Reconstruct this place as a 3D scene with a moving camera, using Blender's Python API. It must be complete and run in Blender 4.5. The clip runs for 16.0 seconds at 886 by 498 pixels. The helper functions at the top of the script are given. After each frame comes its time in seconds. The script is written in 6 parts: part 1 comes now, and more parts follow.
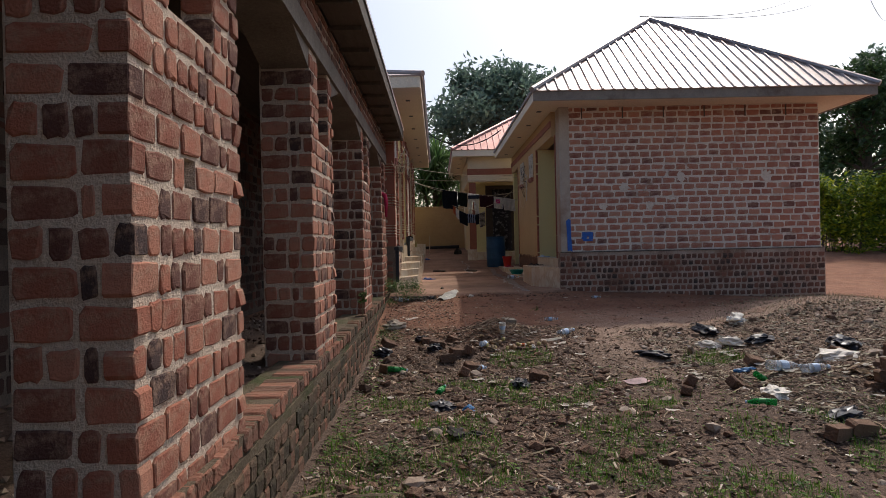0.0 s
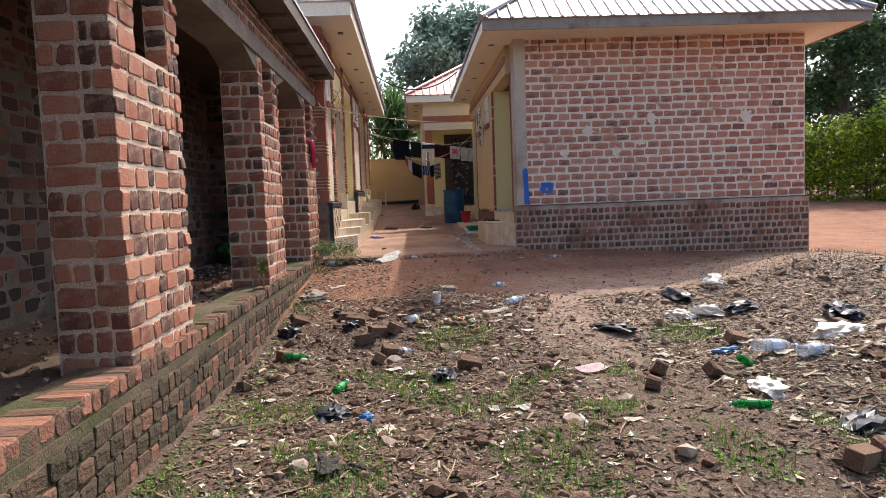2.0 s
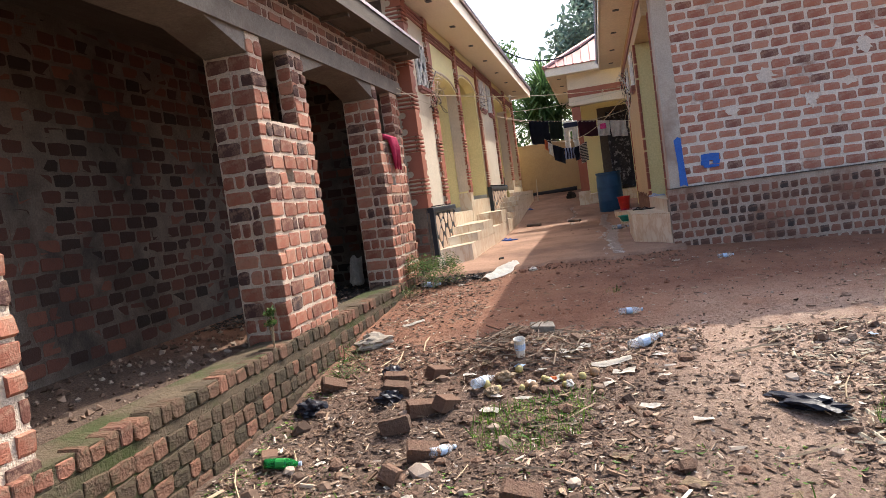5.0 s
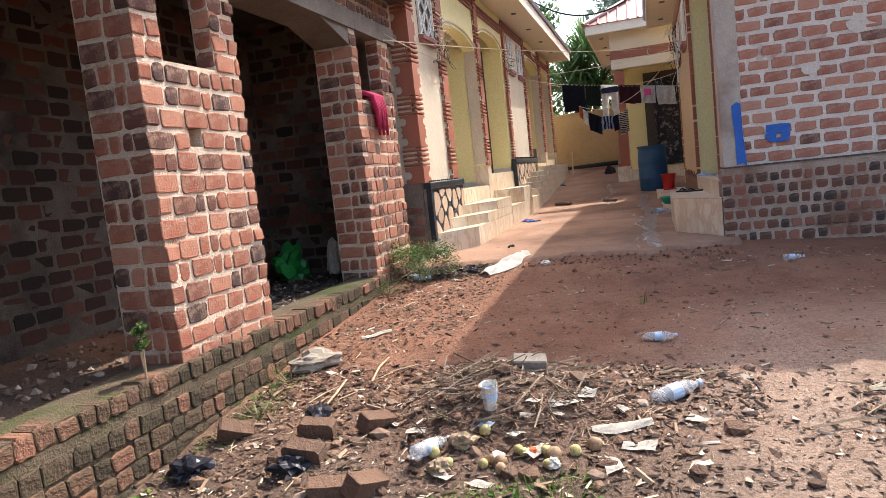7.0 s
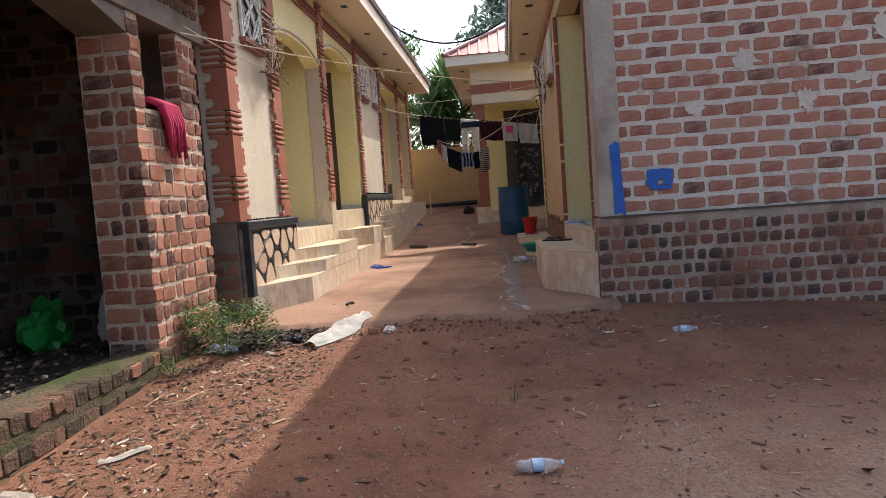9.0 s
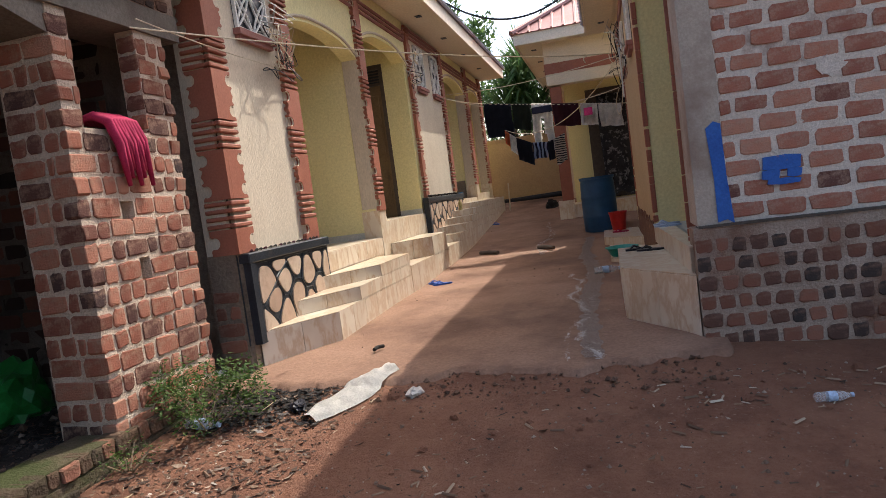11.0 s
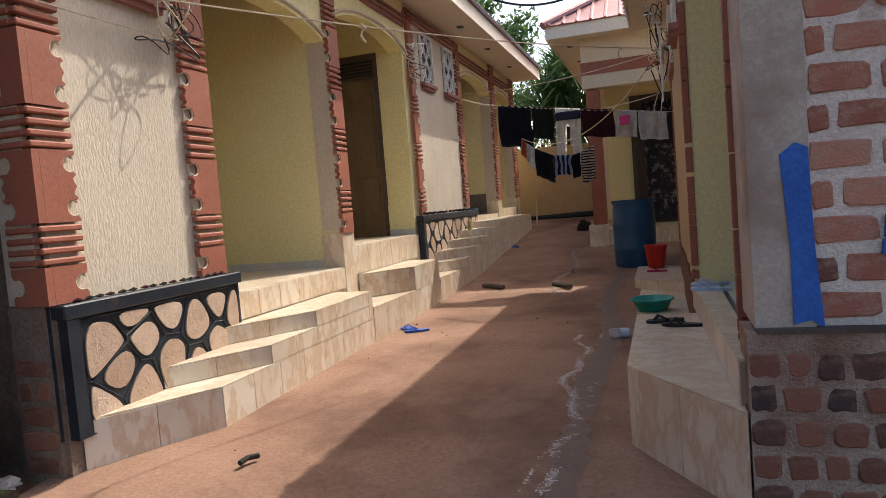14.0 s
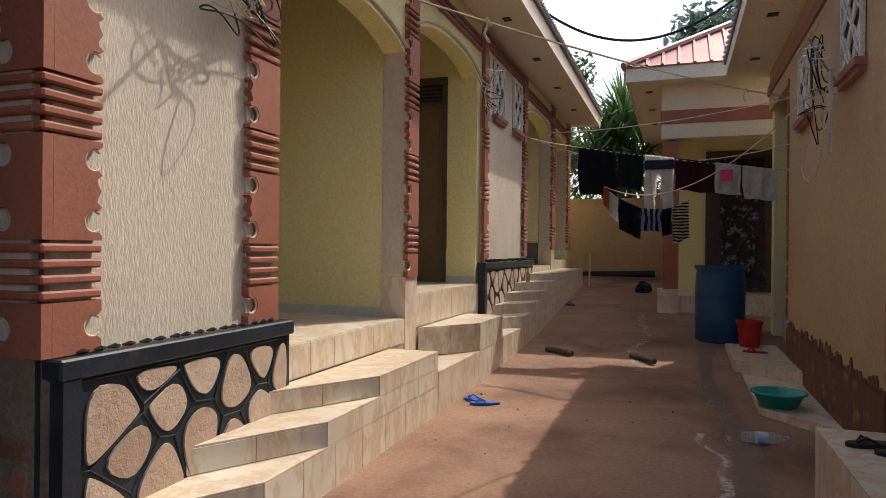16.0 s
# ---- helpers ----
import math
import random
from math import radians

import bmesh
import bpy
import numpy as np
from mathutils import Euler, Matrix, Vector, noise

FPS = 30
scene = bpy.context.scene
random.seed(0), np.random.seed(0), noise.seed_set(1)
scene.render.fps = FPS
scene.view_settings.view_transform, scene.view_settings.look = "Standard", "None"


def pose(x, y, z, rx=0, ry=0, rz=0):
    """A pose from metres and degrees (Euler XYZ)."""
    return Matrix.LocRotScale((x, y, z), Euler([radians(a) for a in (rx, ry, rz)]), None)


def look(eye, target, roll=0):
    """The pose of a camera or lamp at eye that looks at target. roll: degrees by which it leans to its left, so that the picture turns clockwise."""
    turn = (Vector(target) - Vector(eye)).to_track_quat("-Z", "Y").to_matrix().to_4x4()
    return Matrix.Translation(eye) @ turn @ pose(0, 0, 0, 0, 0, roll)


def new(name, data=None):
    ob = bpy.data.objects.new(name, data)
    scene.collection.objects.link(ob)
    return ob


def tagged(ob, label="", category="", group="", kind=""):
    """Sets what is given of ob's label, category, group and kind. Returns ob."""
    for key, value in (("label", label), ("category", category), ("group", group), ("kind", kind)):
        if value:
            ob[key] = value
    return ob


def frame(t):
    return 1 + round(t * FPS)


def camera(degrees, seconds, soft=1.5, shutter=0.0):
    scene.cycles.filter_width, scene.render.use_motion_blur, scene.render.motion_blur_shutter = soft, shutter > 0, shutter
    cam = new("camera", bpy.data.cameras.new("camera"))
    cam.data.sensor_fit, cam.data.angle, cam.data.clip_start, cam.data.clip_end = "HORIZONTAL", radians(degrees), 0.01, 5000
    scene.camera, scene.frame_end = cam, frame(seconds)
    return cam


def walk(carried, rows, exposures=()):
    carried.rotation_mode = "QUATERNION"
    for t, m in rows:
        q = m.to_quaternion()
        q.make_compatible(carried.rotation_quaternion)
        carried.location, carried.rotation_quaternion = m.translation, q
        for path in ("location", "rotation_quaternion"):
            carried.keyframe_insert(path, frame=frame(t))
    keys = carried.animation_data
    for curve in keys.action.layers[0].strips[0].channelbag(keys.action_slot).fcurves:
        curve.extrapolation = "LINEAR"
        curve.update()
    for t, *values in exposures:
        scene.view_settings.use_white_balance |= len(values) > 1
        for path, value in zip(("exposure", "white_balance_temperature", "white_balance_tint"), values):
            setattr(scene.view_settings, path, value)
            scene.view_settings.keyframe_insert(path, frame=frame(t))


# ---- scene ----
cam = camera(67.0, 16.0, soft=0.7)
PATH = [
    (0, (0.237, -0.29, 1.879), (0.254, 1.71, 1.868), -1.2),
    (0.5, (0.4, 0.066, 1.847), (0.478, 2.06, 1.71), -1.5),
    (1, (0.584, 0.479, 1.842), (0.716, 2.468, 1.687), -2.1),
    (1.5, (0.677, 0.862, 1.816), (0.707, 2.86, 1.734), -1.0),
    (2, (0.865, 1.284, 1.855), (0.951, 3.277, 1.707), -2.1),
    (2.5, (0.988, 1.667, 1.966), (0.897, 3.661, 1.842), -2.5),
    (3, (1.195, 2.051, 1.952), (1.133, 4.044, 1.788), -1.0),
    (3.5, (1.43, 2.383, 1.904), (1.222, 4.367, 1.766), -4.4),
    (4, (1.667, 2.747, 1.93), (1.263, 4.702, 1.802), -5.0),
    (4.2, (1.72, 2.922, 1.942), (1.285, 4.87, 1.825), -6.8),
    (6.3, (1.984, 5.011, 1.849), (1.408, 6.919, 1.673), -7.3),
    (6.5, (2.003, 5.132, 1.846), (1.382, 7.029, 1.719), -7.2),
    (7, (2.003, 5.496, 1.904), (1.396, 7.39, 1.696), -6.3),
    (7.5, (1.943, 5.889, 1.943), (1.545, 7.837, 1.725), -4.6),
    (8, (1.921, 6.242, 1.952), (1.442, 8.183, 1.895), -8.4),
    (8.5, (1.938, 6.655, 1.972), (1.477, 8.6, 1.91), -6.7),
    (9, (1.901, 7.07, 1.951), (1.706, 9.055, 1.804), -4.1),
    (11.3, (2.252, 8.709, 2.14), (1.75, 10.639, 1.99), -7.8),
    (11.5, (2.293, 8.806, 2.156), (1.813, 10.742, 2.006), -7.4),
    (12, (2.355, 9.158, 2.143), (1.871, 11.094, 2.014), -5.0),
    (12.5, (2.421, 9.534, 2.175), (1.982, 11.473, 1.965), -7.2),
    (13, (2.489, 9.913, 2.217), (1.845, 11.804, 2.109), -6.8),
    (13.5, (2.496, 10.234, 2.222), (1.806, 12.111, 2.204), -5.4),
    (14, (2.443, 10.556, 2.232), (1.815, 12.451, 2.106), -4.6),
    (14.5, (2.344, 10.843, 2.238), (1.507, 12.659, 2.184), -1.9),
    (15, (2.157, 11.081, 2.245), (1.27, 12.871, 2.142), 2.1),
    (15.5, (1.837, 11.261, 2.276), (1.113, 13.125, 2.239), 1.1),
    (16, (1.549, 11.403, 2.289), (0.887, 13.29, 2.29), 0.5),
]
SKY, SUN = 0.21, 3.2
EXPOSURES = [(0.0, -0.45), (0.5, -0.2), (1.0, 0.53), (1.5, 0.62), (2.0, 0.75), (2.5, 0.42), (3.5, 0.68), (4.0, 0.82), (7.0, 1.22), (8.0, 1.25), (8.5, 0.9), (9.0, 0.78), (11.2, 0.6), (11.5, 0.95), (12.5, 0.8), (13.0, 0.64), (14.0, 0.54), (15.0, 0.5), (15.5, 0.28), (16.0, 0.14)]
walk(cam, [(t, look(eye, target, roll)) for t, eye, target, roll in PATH], EXPOSURES)

# ---- light ----
SUN_WAY = Vector((1.45, 2.65, 3.9)).normalized()
sky_world = bpy.data.worlds.new("sky")
scene.world = sky_world
sky_world.use_nodes = True
wn = sky_world.node_tree.nodes
sky = wn.new("ShaderNodeTexSky")
sky.sky_type = "NISHITA"
sky.sun_disc = False
sky.sun_elevation = math.asin(SUN_WAY.z)
sky.sun_rotation = math.atan2(SUN_WAY.x, SUN_WAY.y)
sky.air_density, sky.dust_density, sky.ozone_density = 1.0, 4.0, 1.0
sky_world.node_tree.links.new(sky.outputs[0], wn["Background"].inputs[0])
wn["Background"].inputs[1].default_value = SKY
sun = new("sun", bpy.data.lights.new("sun", "SUN"))
sun.data.energy, sun.data.angle, sun.data.color = SUN, radians(0.6), (1.0, 0.95, 0.87)
sun.matrix_world = look(SUN_WAY * 30, (0, 0, 0))


# ---- building helpers ----
def thing(name, label, category, at=(0, 0, 0), turn=0.0, group="", kind=""):
    """An Empty at a thing's base."""
    ob = new(name)
    ob.matrix_basis = pose(*at, 0, 0, turn)
    ob.empty_display_size = 0.1
    return tagged(ob, label, category, group, kind)


def link_mesh(name, bm, material):
    me = bpy.data.meshes.new(name)
    bm.to_mesh(me)
    bm.free()
    me.materials.append(material)
    return new(name, me)


def part(name, bm, material, parent, label="", local=False, smooth=False):
    """One mesh under a thing or a part; local: its points are in the parent's own frame."""
    ob = link_mesh(name, bm, material)
    if smooth:
        for p in ob.data.polygons:
            p.use_smooth = True
    ob.parent = parent
    if not local and parent.parent is None:
        ob.matrix_parent_inverse = parent.matrix_basis.inverted()
    return tagged(ob, label)


def setting(name, bm, material, label, category):
    return tagged(link_mesh(name, bm, material), label, category, kind="structure")


def box(bm, x0, x1, y0, y1, z0, z1, bevel=0.0, m=None):
    made = bmesh.ops.create_cube(bm, size=1.0)["verts"]
    for v in made:
        v.co = Vector(((x0 + x1) / 2 + v.co.x * (x1 - x0), (y0 + y1) / 2 + v.co.y * (y1 - y0), (z0 + z1) / 2 + v.co.z * (z1 - z0)))
    if bevel:
        edges = list({e for v in made for e in v.link_edges})
        res = bmesh.ops.bevel(bm, geom=edges, offset=bevel, segments=1, affect="EDGES", profile=0.5)
        made = list({v for f in res["faces"] for v in f.verts} | {v for v in made if v.is_valid})
    if m:
        for v in made:
            v.co = m @ v.co
    return made


def boxes(*rows, bevel=0.0):
    bm = bmesh.new()
    for r in rows:
        box(bm, *r, bevel=bevel)
    return bm


def prism(bm, outline, a, b, axis="z"):
    """A closed outline (pairs) pushed from a to b along an axis. Pairs are (x, y), (y, z) for x, or (x, z) for y."""
    def place(p, h):
        return {"z": (p[0], p[1], h), "x": (h, p[0], p[1]), "y": (p[0], h, p[1])}[axis]
    low = [bm.verts.new(place(p, a)) for p in outline]
    top = [bm.verts.new(place(p, b)) for p in outline]
    n = len(outline)
    for i in range(n):
        bm.faces.new((low[i], low[(i + 1) % n], top[(i + 1) % n], top[i]))
    bm.faces.new(low[::-1])
    bm.faces.new(top)
    bmesh.ops.recalc_face_normals(bm, faces=bm.faces[:])
    return bm


def tube(bm, points, r, sides=8, radii=None, cap=True):
    """A tube along points."""
    rings = []
    pts = [Vector(p) for p in points]
    for i, p in enumerate(pts):
        d = (pts[min(i + 1, len(pts) - 1)] - pts[max(i - 1, 0)]).normalized()
        a = d.orthogonal().normalized() if i == 0 else (a - d * a.dot(d)).normalized()
        b = d.cross(a)
        rr = radii[i] if radii else r
        rings.append([bm.verts.new(p + rr * (math.cos(2 * math.pi * k / sides) * a + math.sin(2 * math.pi * k / sides) * b)) for k in range(sides)])
    for u, v in zip(rings, rings[1:]):
        for k in range(sides):
            bm.faces.new((u[k], u[(k + 1) % sides], v[(k + 1) % sides], v[k]))
    if cap:
        bm.faces.new(rings[0][::-1])
        bm.faces.new(rings[-1])
    return bm


def lathe(bm, profile, sides=20, centre=(0, 0)):
    """A turned shape from (radius, height) pairs."""
    rings = [[bm.verts.new((centre[0] + r * math.cos(2 * math.pi * k / sides), centre[1] + r * math.sin(2 * math.pi * k / sides), z)) for k in range(sides)] for r, z in profile]
    for u, v in zip(rings, rings[1:]):
        for k in range(sides):
            bm.faces.new((u[k], u[(k + 1) % sides], v[(k + 1) % sides], v[k]))
    bm.faces.new(rings[0][::-1])
    bm.faces.new(rings[-1])
    return bm


def rumple(bm, amount, scale, seed=0.0):
    for v in bm.verts:
        v.co += amount * noise.noise_vector(v.co * scale + Vector((seed, seed * 0.7, 3.1)))


# ---- materials ----
def nodes_of(name, rough=0.9):
    m = bpy.data.materials.new(name)
    m.use_nodes = True
    nt = m.node_tree
    b = nt.nodes["Principled BSDF"]
    b.inputs["Roughness"].default_value = rough
    b.inputs["Specular IOR Level"].default_value = 0.3
    return m, nt, b


def ramp(nt, source, stops, interpolation="LINEAR"):
    r = nt.nodes.new("ShaderNodeValToRGB")
    r.color_ramp.interpolation = interpolation
    while len(r.color_ramp.elements) < len(stops):
        r.color_ramp.elements.new(0.5)
    for e, (p, c) in zip(r.color_ramp.elements, stops):
        e.position = p
        e.color = (*c, 1) if len(c) == 3 else c
    nt.links.new(source, r.inputs[0])
    return r.outputs[0]


def noise_at(nt, scale, detail=5.0, rough=0.6, stretch=(1, 1, 1), offset=(0, 0, 0), shift=None):
    co = nt.nodes.new("ShaderNodeTexCoord").outputs["Object"]
    mp = nt.nodes.new("ShaderNodeMapping")
    mp.inputs["Scale"].default_value = stretch
    mp.inputs["Location"].default_value = offset
    nt.links.new(co, mp.inputs[0])
    if shift is not None:
        nt.links.new(shift, mp.inputs["Location"])
    n = nt.nodes.new("ShaderNodeTexNoise")
    n.inputs["Scale"].default_value, n.inputs["Detail"].default_value, n.inputs["Roughness"].default_value = scale, detail, rough
    nt.links.new(mp.outputs[0], n.inputs[0])
    return n.outputs[0]


def mixed(nt, fac, a, b, mode="MIX"):
    n = nt.nodes.new("ShaderNodeMix")
    n.data_type, n.blend_type = "RGBA", mode
    if isinstance(fac, float):
        n.inputs[0].default_value = fac
    else:
        nt.links.new(fac, n.inputs[0])
    for s, v in ((6, a), (7, b)):
        if isinstance(v, tuple):
            n.inputs[s].default_value = (*v, 1)
        else:
            nt.links.new(v, n.inputs[s])
    return n.outputs[2]


def bumped(nt, b, height, strength, distance=0.01):
    n = nt.nodes.new("ShaderNodeBump")
    n.inputs["Strength"].default_value, n.inputs["Distance"].default_value = strength, distance
    nt.links.new(height, n.inputs["Height"])
    nt.links.new(n.outputs[0], b.inputs["Normal"])


def varied(name, dark, light, rough=0.9, scale=6.0, fine=60.0, bump=0.4, distance=0.01, stain=None, stain_scale=1.5, stain_from=0.55, stain_to=0.7, stretch=(1, 1, 1), metal=0.0):
    """A surface between two colours, with grain and stains."""
    m, nt, b = nodes_of(name, rough)
    base = ramp(nt, noise_at(nt, scale, stretch=stretch), [(0.32, dark), (0.68, light)])
    grain = noise_at(nt, fine, 3.0, 0.7, stretch)
    col = mixed(nt, 0.35, base, ramp(nt, grain, [(0.3, tuple(c * 0.6 for c in dark)), (0.7, tuple(min(1, c * 1.2) for c in light))]))
    if stain:
        col = mixed(nt, ramp(nt, noise_at(nt, stain_scale, 7.0, 0.65, offset=(7, 3, 1)), [(stain_from, (0, 0, 0)), (stain_to, (1, 1, 1))]), col, stain)
    nt.links.new(col, b.inputs["Base Color"])
    b.inputs["Metallic"].default_value = metal
    bumped(nt, b, grain, bump, distance)
    return m


def per_piece(nt):
    """A random number for each piece, whether an object of its own or an island of a joined mesh."""
    a = nt.nodes.new("ShaderNodeObjectInfo").outputs["Random"]
    g = nt.nodes.new("ShaderNodeNewGeometry").outputs["Random Per Island"]
    s = nt.nodes.new("ShaderNodeMath")
    s.operation = "ADD"
    nt.links.new(a, s.inputs[0]), nt.links.new(g, s.inputs[1])
    f = nt.nodes.new("ShaderNodeMath")
    f.operation = "FRACT"
    nt.links.new(s.outputs[0], f.inputs[0])
    return f.outputs[0]


def piece_mat(name, stops, rough=0.9, scale=18.0, bump=0.5, speckle=(0.1, 0.08, 0.06), distance=0.01, amount=0.45, smear=None, through_light=0.0):
    m, nt, b = nodes_of(name, rough)
    r = per_piece(nt)
    base = ramp(nt, r, stops)
    n = noise_at(nt, scale, 6.0, 0.7)
    col = mixed(nt, ramp(nt, n, [(0.5, (0, 0, 0)), (0.75, (amount,) * 3)]), base, speckle)
    if smear:
        col = mixed(nt, ramp(nt, noise_at(nt, 7.0, 8.0, 0.75, offset=(5, 2, 9)), [(0.5, (0, 0, 0)), (0.66, (0.8,) * 3)]), col, smear)
    nt.links.new(col, b.inputs["Base Color"])
    bumped(nt, b, noise_at(nt, scale * 3, 4.0, 0.7), bump, distance)
    if through_light:
        t = nt.nodes.new("ShaderNodeBsdfTranslucent")
        nt.links.new(col, t.inputs[0])
        mx = nt.nodes.new("ShaderNodeMixShader")
        mx.inputs[0].default_value = through_light
        nt.links.new(b.outputs[0], mx.inputs[1]), nt.links.new(t.outputs[0], mx.inputs[2])
        nt.links.new(mx.outputs[0], nt.nodes["Material Output"].inputs[0])
    return m


BRICK_STOPS = [(0.0, (0.055, 0.036, 0.034)), (0.16, (0.13, 0.055, 0.042)), (0.36, (0.25, 0.09, 0.058)), (0.75, (0.36, 0.13, 0.08)), (1.0, (0.44, 0.2, 0.13))]
brick_mat = piece_mat("fired_brick", BRICK_STOPS, 0.93, 22.0, 0.9, (0.13, 0.06, 0.045), smear=(0.4, 0.25, 0.17))
old_brick_mat = piece_mat("weathered_brick", [(0.0, (0.15, 0.07, 0.055)), (0.12, (0.33, 0.125, 0.085)), (0.7, (0.46, 0.18, 0.115)), (1.0, (0.53, 0.25, 0.165))], 0.93, 22.0, 0.9, (0.3, 0.18, 0.13), amount=0.5, smear=(0.5, 0.33, 0.24))
# soot and the veranda's shade are both put into this brick colour
shade_soot_brick_mat = piece_mat("shade_soot_brick", [(0.0, (0.022, 0.017, 0.014)), (0.4, (0.06, 0.028, 0.021)), (0.8, (0.115, 0.046, 0.032)), (1.0, (0.17, 0.068, 0.046))], 0.95, 22.0, 0.8, (0.05, 0.035, 0.03))
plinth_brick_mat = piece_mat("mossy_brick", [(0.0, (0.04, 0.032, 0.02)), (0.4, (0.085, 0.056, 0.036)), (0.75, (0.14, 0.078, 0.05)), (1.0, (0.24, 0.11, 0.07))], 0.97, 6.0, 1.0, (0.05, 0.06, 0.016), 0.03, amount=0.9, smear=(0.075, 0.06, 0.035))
ledge_brick_mat = piece_mat("ledge_brick", [(0.0, (0.09, 0.05, 0.036)), (0.5, (0.2, 0.085, 0.055)), (1.0, (0.3, 0.13, 0.085))], 0.95, 9.0, 1.0, (0.1, 0.075, 0.045), 0.02, amount=0.8, smear=(0.2, 0.14, 0.095))
foot_brick_mat = piece_mat("damp_brick", [(0.0, (0.05, 0.04, 0.036)), (0.35, (0.13, 0.062, 0.044)), (0.7, (0.21, 0.085, 0.055)), (1.0, (0.3, 0.13, 0.085))], 0.95, 9.0, 0.7, (0.2, 0.1, 0.066), amount=0.8, smear=(0.26, 0.155, 0.11))
mortar_mat = varied("mortar", (0.5, 0.385, 0.29), (0.7, 0.57, 0.45), 0.96, 6.0, 60.0, 1.0, 0.02, (0.28, 0.15, 0.1), 3.0, 0.56, 0.7)
# mortar darkened to match, part soot and part painted shade
shade_soot_mortar_mat = varied("shade_soot_mortar", (0.09, 0.072, 0.058), (0.19, 0.15, 0.12), 0.96, 4.0, 60.0, 1.0, 0.02, (0.05, 0.04, 0.035), 1.2, 0.48, 0.65)
old_mortar_mat = varied("weathered_mortar", (0.64, 0.54, 0.45), (0.8, 0.71, 0.61), 0.95, 5.0, 70.0, 0.9, 0.014, (0.3, 0.18, 0.13), 2.2)
foot_mortar_mat = varied("mud_splashed_mortar", (0.36, 0.26, 0.195), (0.54, 0.42, 0.335), 0.96, 4.0, 60.0, 1.0, 0.02, (0.23, 0.12, 0.078), 1.8, 0.5, 0.66)
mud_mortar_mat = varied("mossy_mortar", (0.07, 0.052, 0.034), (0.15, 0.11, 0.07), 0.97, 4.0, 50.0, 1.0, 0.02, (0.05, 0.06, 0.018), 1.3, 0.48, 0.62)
# mossy brown stains, with the end wall's shadow also put into the colour
shaded_stain_render_mat = varied("shaded_stain_render", (0.13, 0.095, 0.07), (0.26, 0.2, 0.15), 0.95, 2.5, 40.0, 0.7, 0.012, (0.08, 0.06, 0.045), 1.4, 0.5, 0.65)
concrete_mat = varied("grey_concrete", (0.13, 0.11, 0.092), (0.24, 0.205, 0.17), 0.93, 3.0, 45.0, 0.6, 0.01, (0.14, 0.11, 0.09), 1.2)
render_mat = varied("grey_render", (0.4, 0.33, 0.265), (0.51, 0.43, 0.35), 0.93, 3.0, 60.0, 0.4, 0.006, (0.3, 0.22, 0.17), 1.4)
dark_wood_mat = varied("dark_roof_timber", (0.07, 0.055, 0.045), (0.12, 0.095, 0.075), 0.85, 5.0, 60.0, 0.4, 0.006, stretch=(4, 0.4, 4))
fascia_mat = varied("aged_fascia_board", (0.2, 0.165, 0.14), (0.3, 0.26, 0.22), 0.85, 4.0, 70.0, 0.3, 0.004, (0.14, 0.1, 0.08), 1.5)
cream_mat = varied("cream_paint", (0.68, 0.57, 0.42), (0.76, 0.65, 0.49), 0.8, 2.5, 40.0, 0.35, 0.006, (0.5, 0.36, 0.23), 1.2, 0.62, 0.85)
soffit_mat = varied("soffit_paint", (0.76, 0.66, 0.52), (0.82, 0.73, 0.59), 0.8, 2.0, 30.0, 0.15, 0.004, (0.55, 0.42, 0.3), 1.0, 0.62, 0.9)
# true ochre on the brick house, shaded cream on the boundary wall
ochre_shaded_cream_mat = varied("ochre_shaded_cream_paint", (0.47, 0.33, 0.18), (0.55, 0.4, 0.23), 0.8, 1.5, 35.0, 0.2, 0.005, (0.36, 0.23, 0.12), 1.1, 0.58, 0.85)
yellow_mat = varied("pale_yellow_paint", (0.79, 0.7, 0.35), (0.83, 0.75, 0.4), 0.7, 1.5, 35.0, 0.15, 0.004, (0.6, 0.5, 0.25), 1.1, 0.64, 0.9)
rough_cream_mat = varied("roughcast", (0.57, 0.48, 0.36), (0.67, 0.58, 0.45), 0.9, 3.0, 70.0, 0.7, 0.008, (0.47, 0.37, 0.26), 1.3, 0.6, 0.85, stretch=(1, 1, 0.35))
brown_mat = varied("red_brown_paint", (0.3, 0.105, 0.065), (0.37, 0.135, 0.085), 0.6, 4.0, 60.0, 0.25, 0.005, (0.42, 0.22, 0.15), 2.5, 0.62, 0.8)
dado_mat = varied("dark_brown_dado_paint", (0.12, 0.055, 0.035), (0.2, 0.09, 0.055), 0.75, 9.0, 50.0, 0.5, 0.008, (0.33, 0.2, 0.11), 7.0, 0.56, 0.66, stretch=(1, 2.5, 0.6))
trim_mat = varied("mauve_brown_trim", (0.3, 0.13, 0.11), (0.38, 0.17, 0.14), 0.7, 5.0, 60.0, 0.3, 0.005, (0.52, 0.36, 0.27), 4.0, 0.6, 0.75)
black_mat = varied("black_gloss_paint", (0.012, 0.016, 0.022), (0.03, 0.037, 0.047), 0.42, 5.0, 60.0, 0.3, 0.006, (0.11, 0.09, 0.07), 2.5, 0.62, 0.8)
flag_mat = piece_mat("sandstone_flag", [(0.0, (0.4, 0.27, 0.19)), (0.5, (0.5, 0.36, 0.26)), (1.0, (0.58, 0.45, 0.34))], 0.9, 9.0, 0.9, (0.3, 0.18, 0.12), amount=0.4, smear=(0.36, 0.26, 0.18))
tile_joint_mat = varied("tile_grout", (0.3, 0.22, 0.15), (0.4, 0.31, 0.22), 0.9, 8.0, 60.0, 0.3)
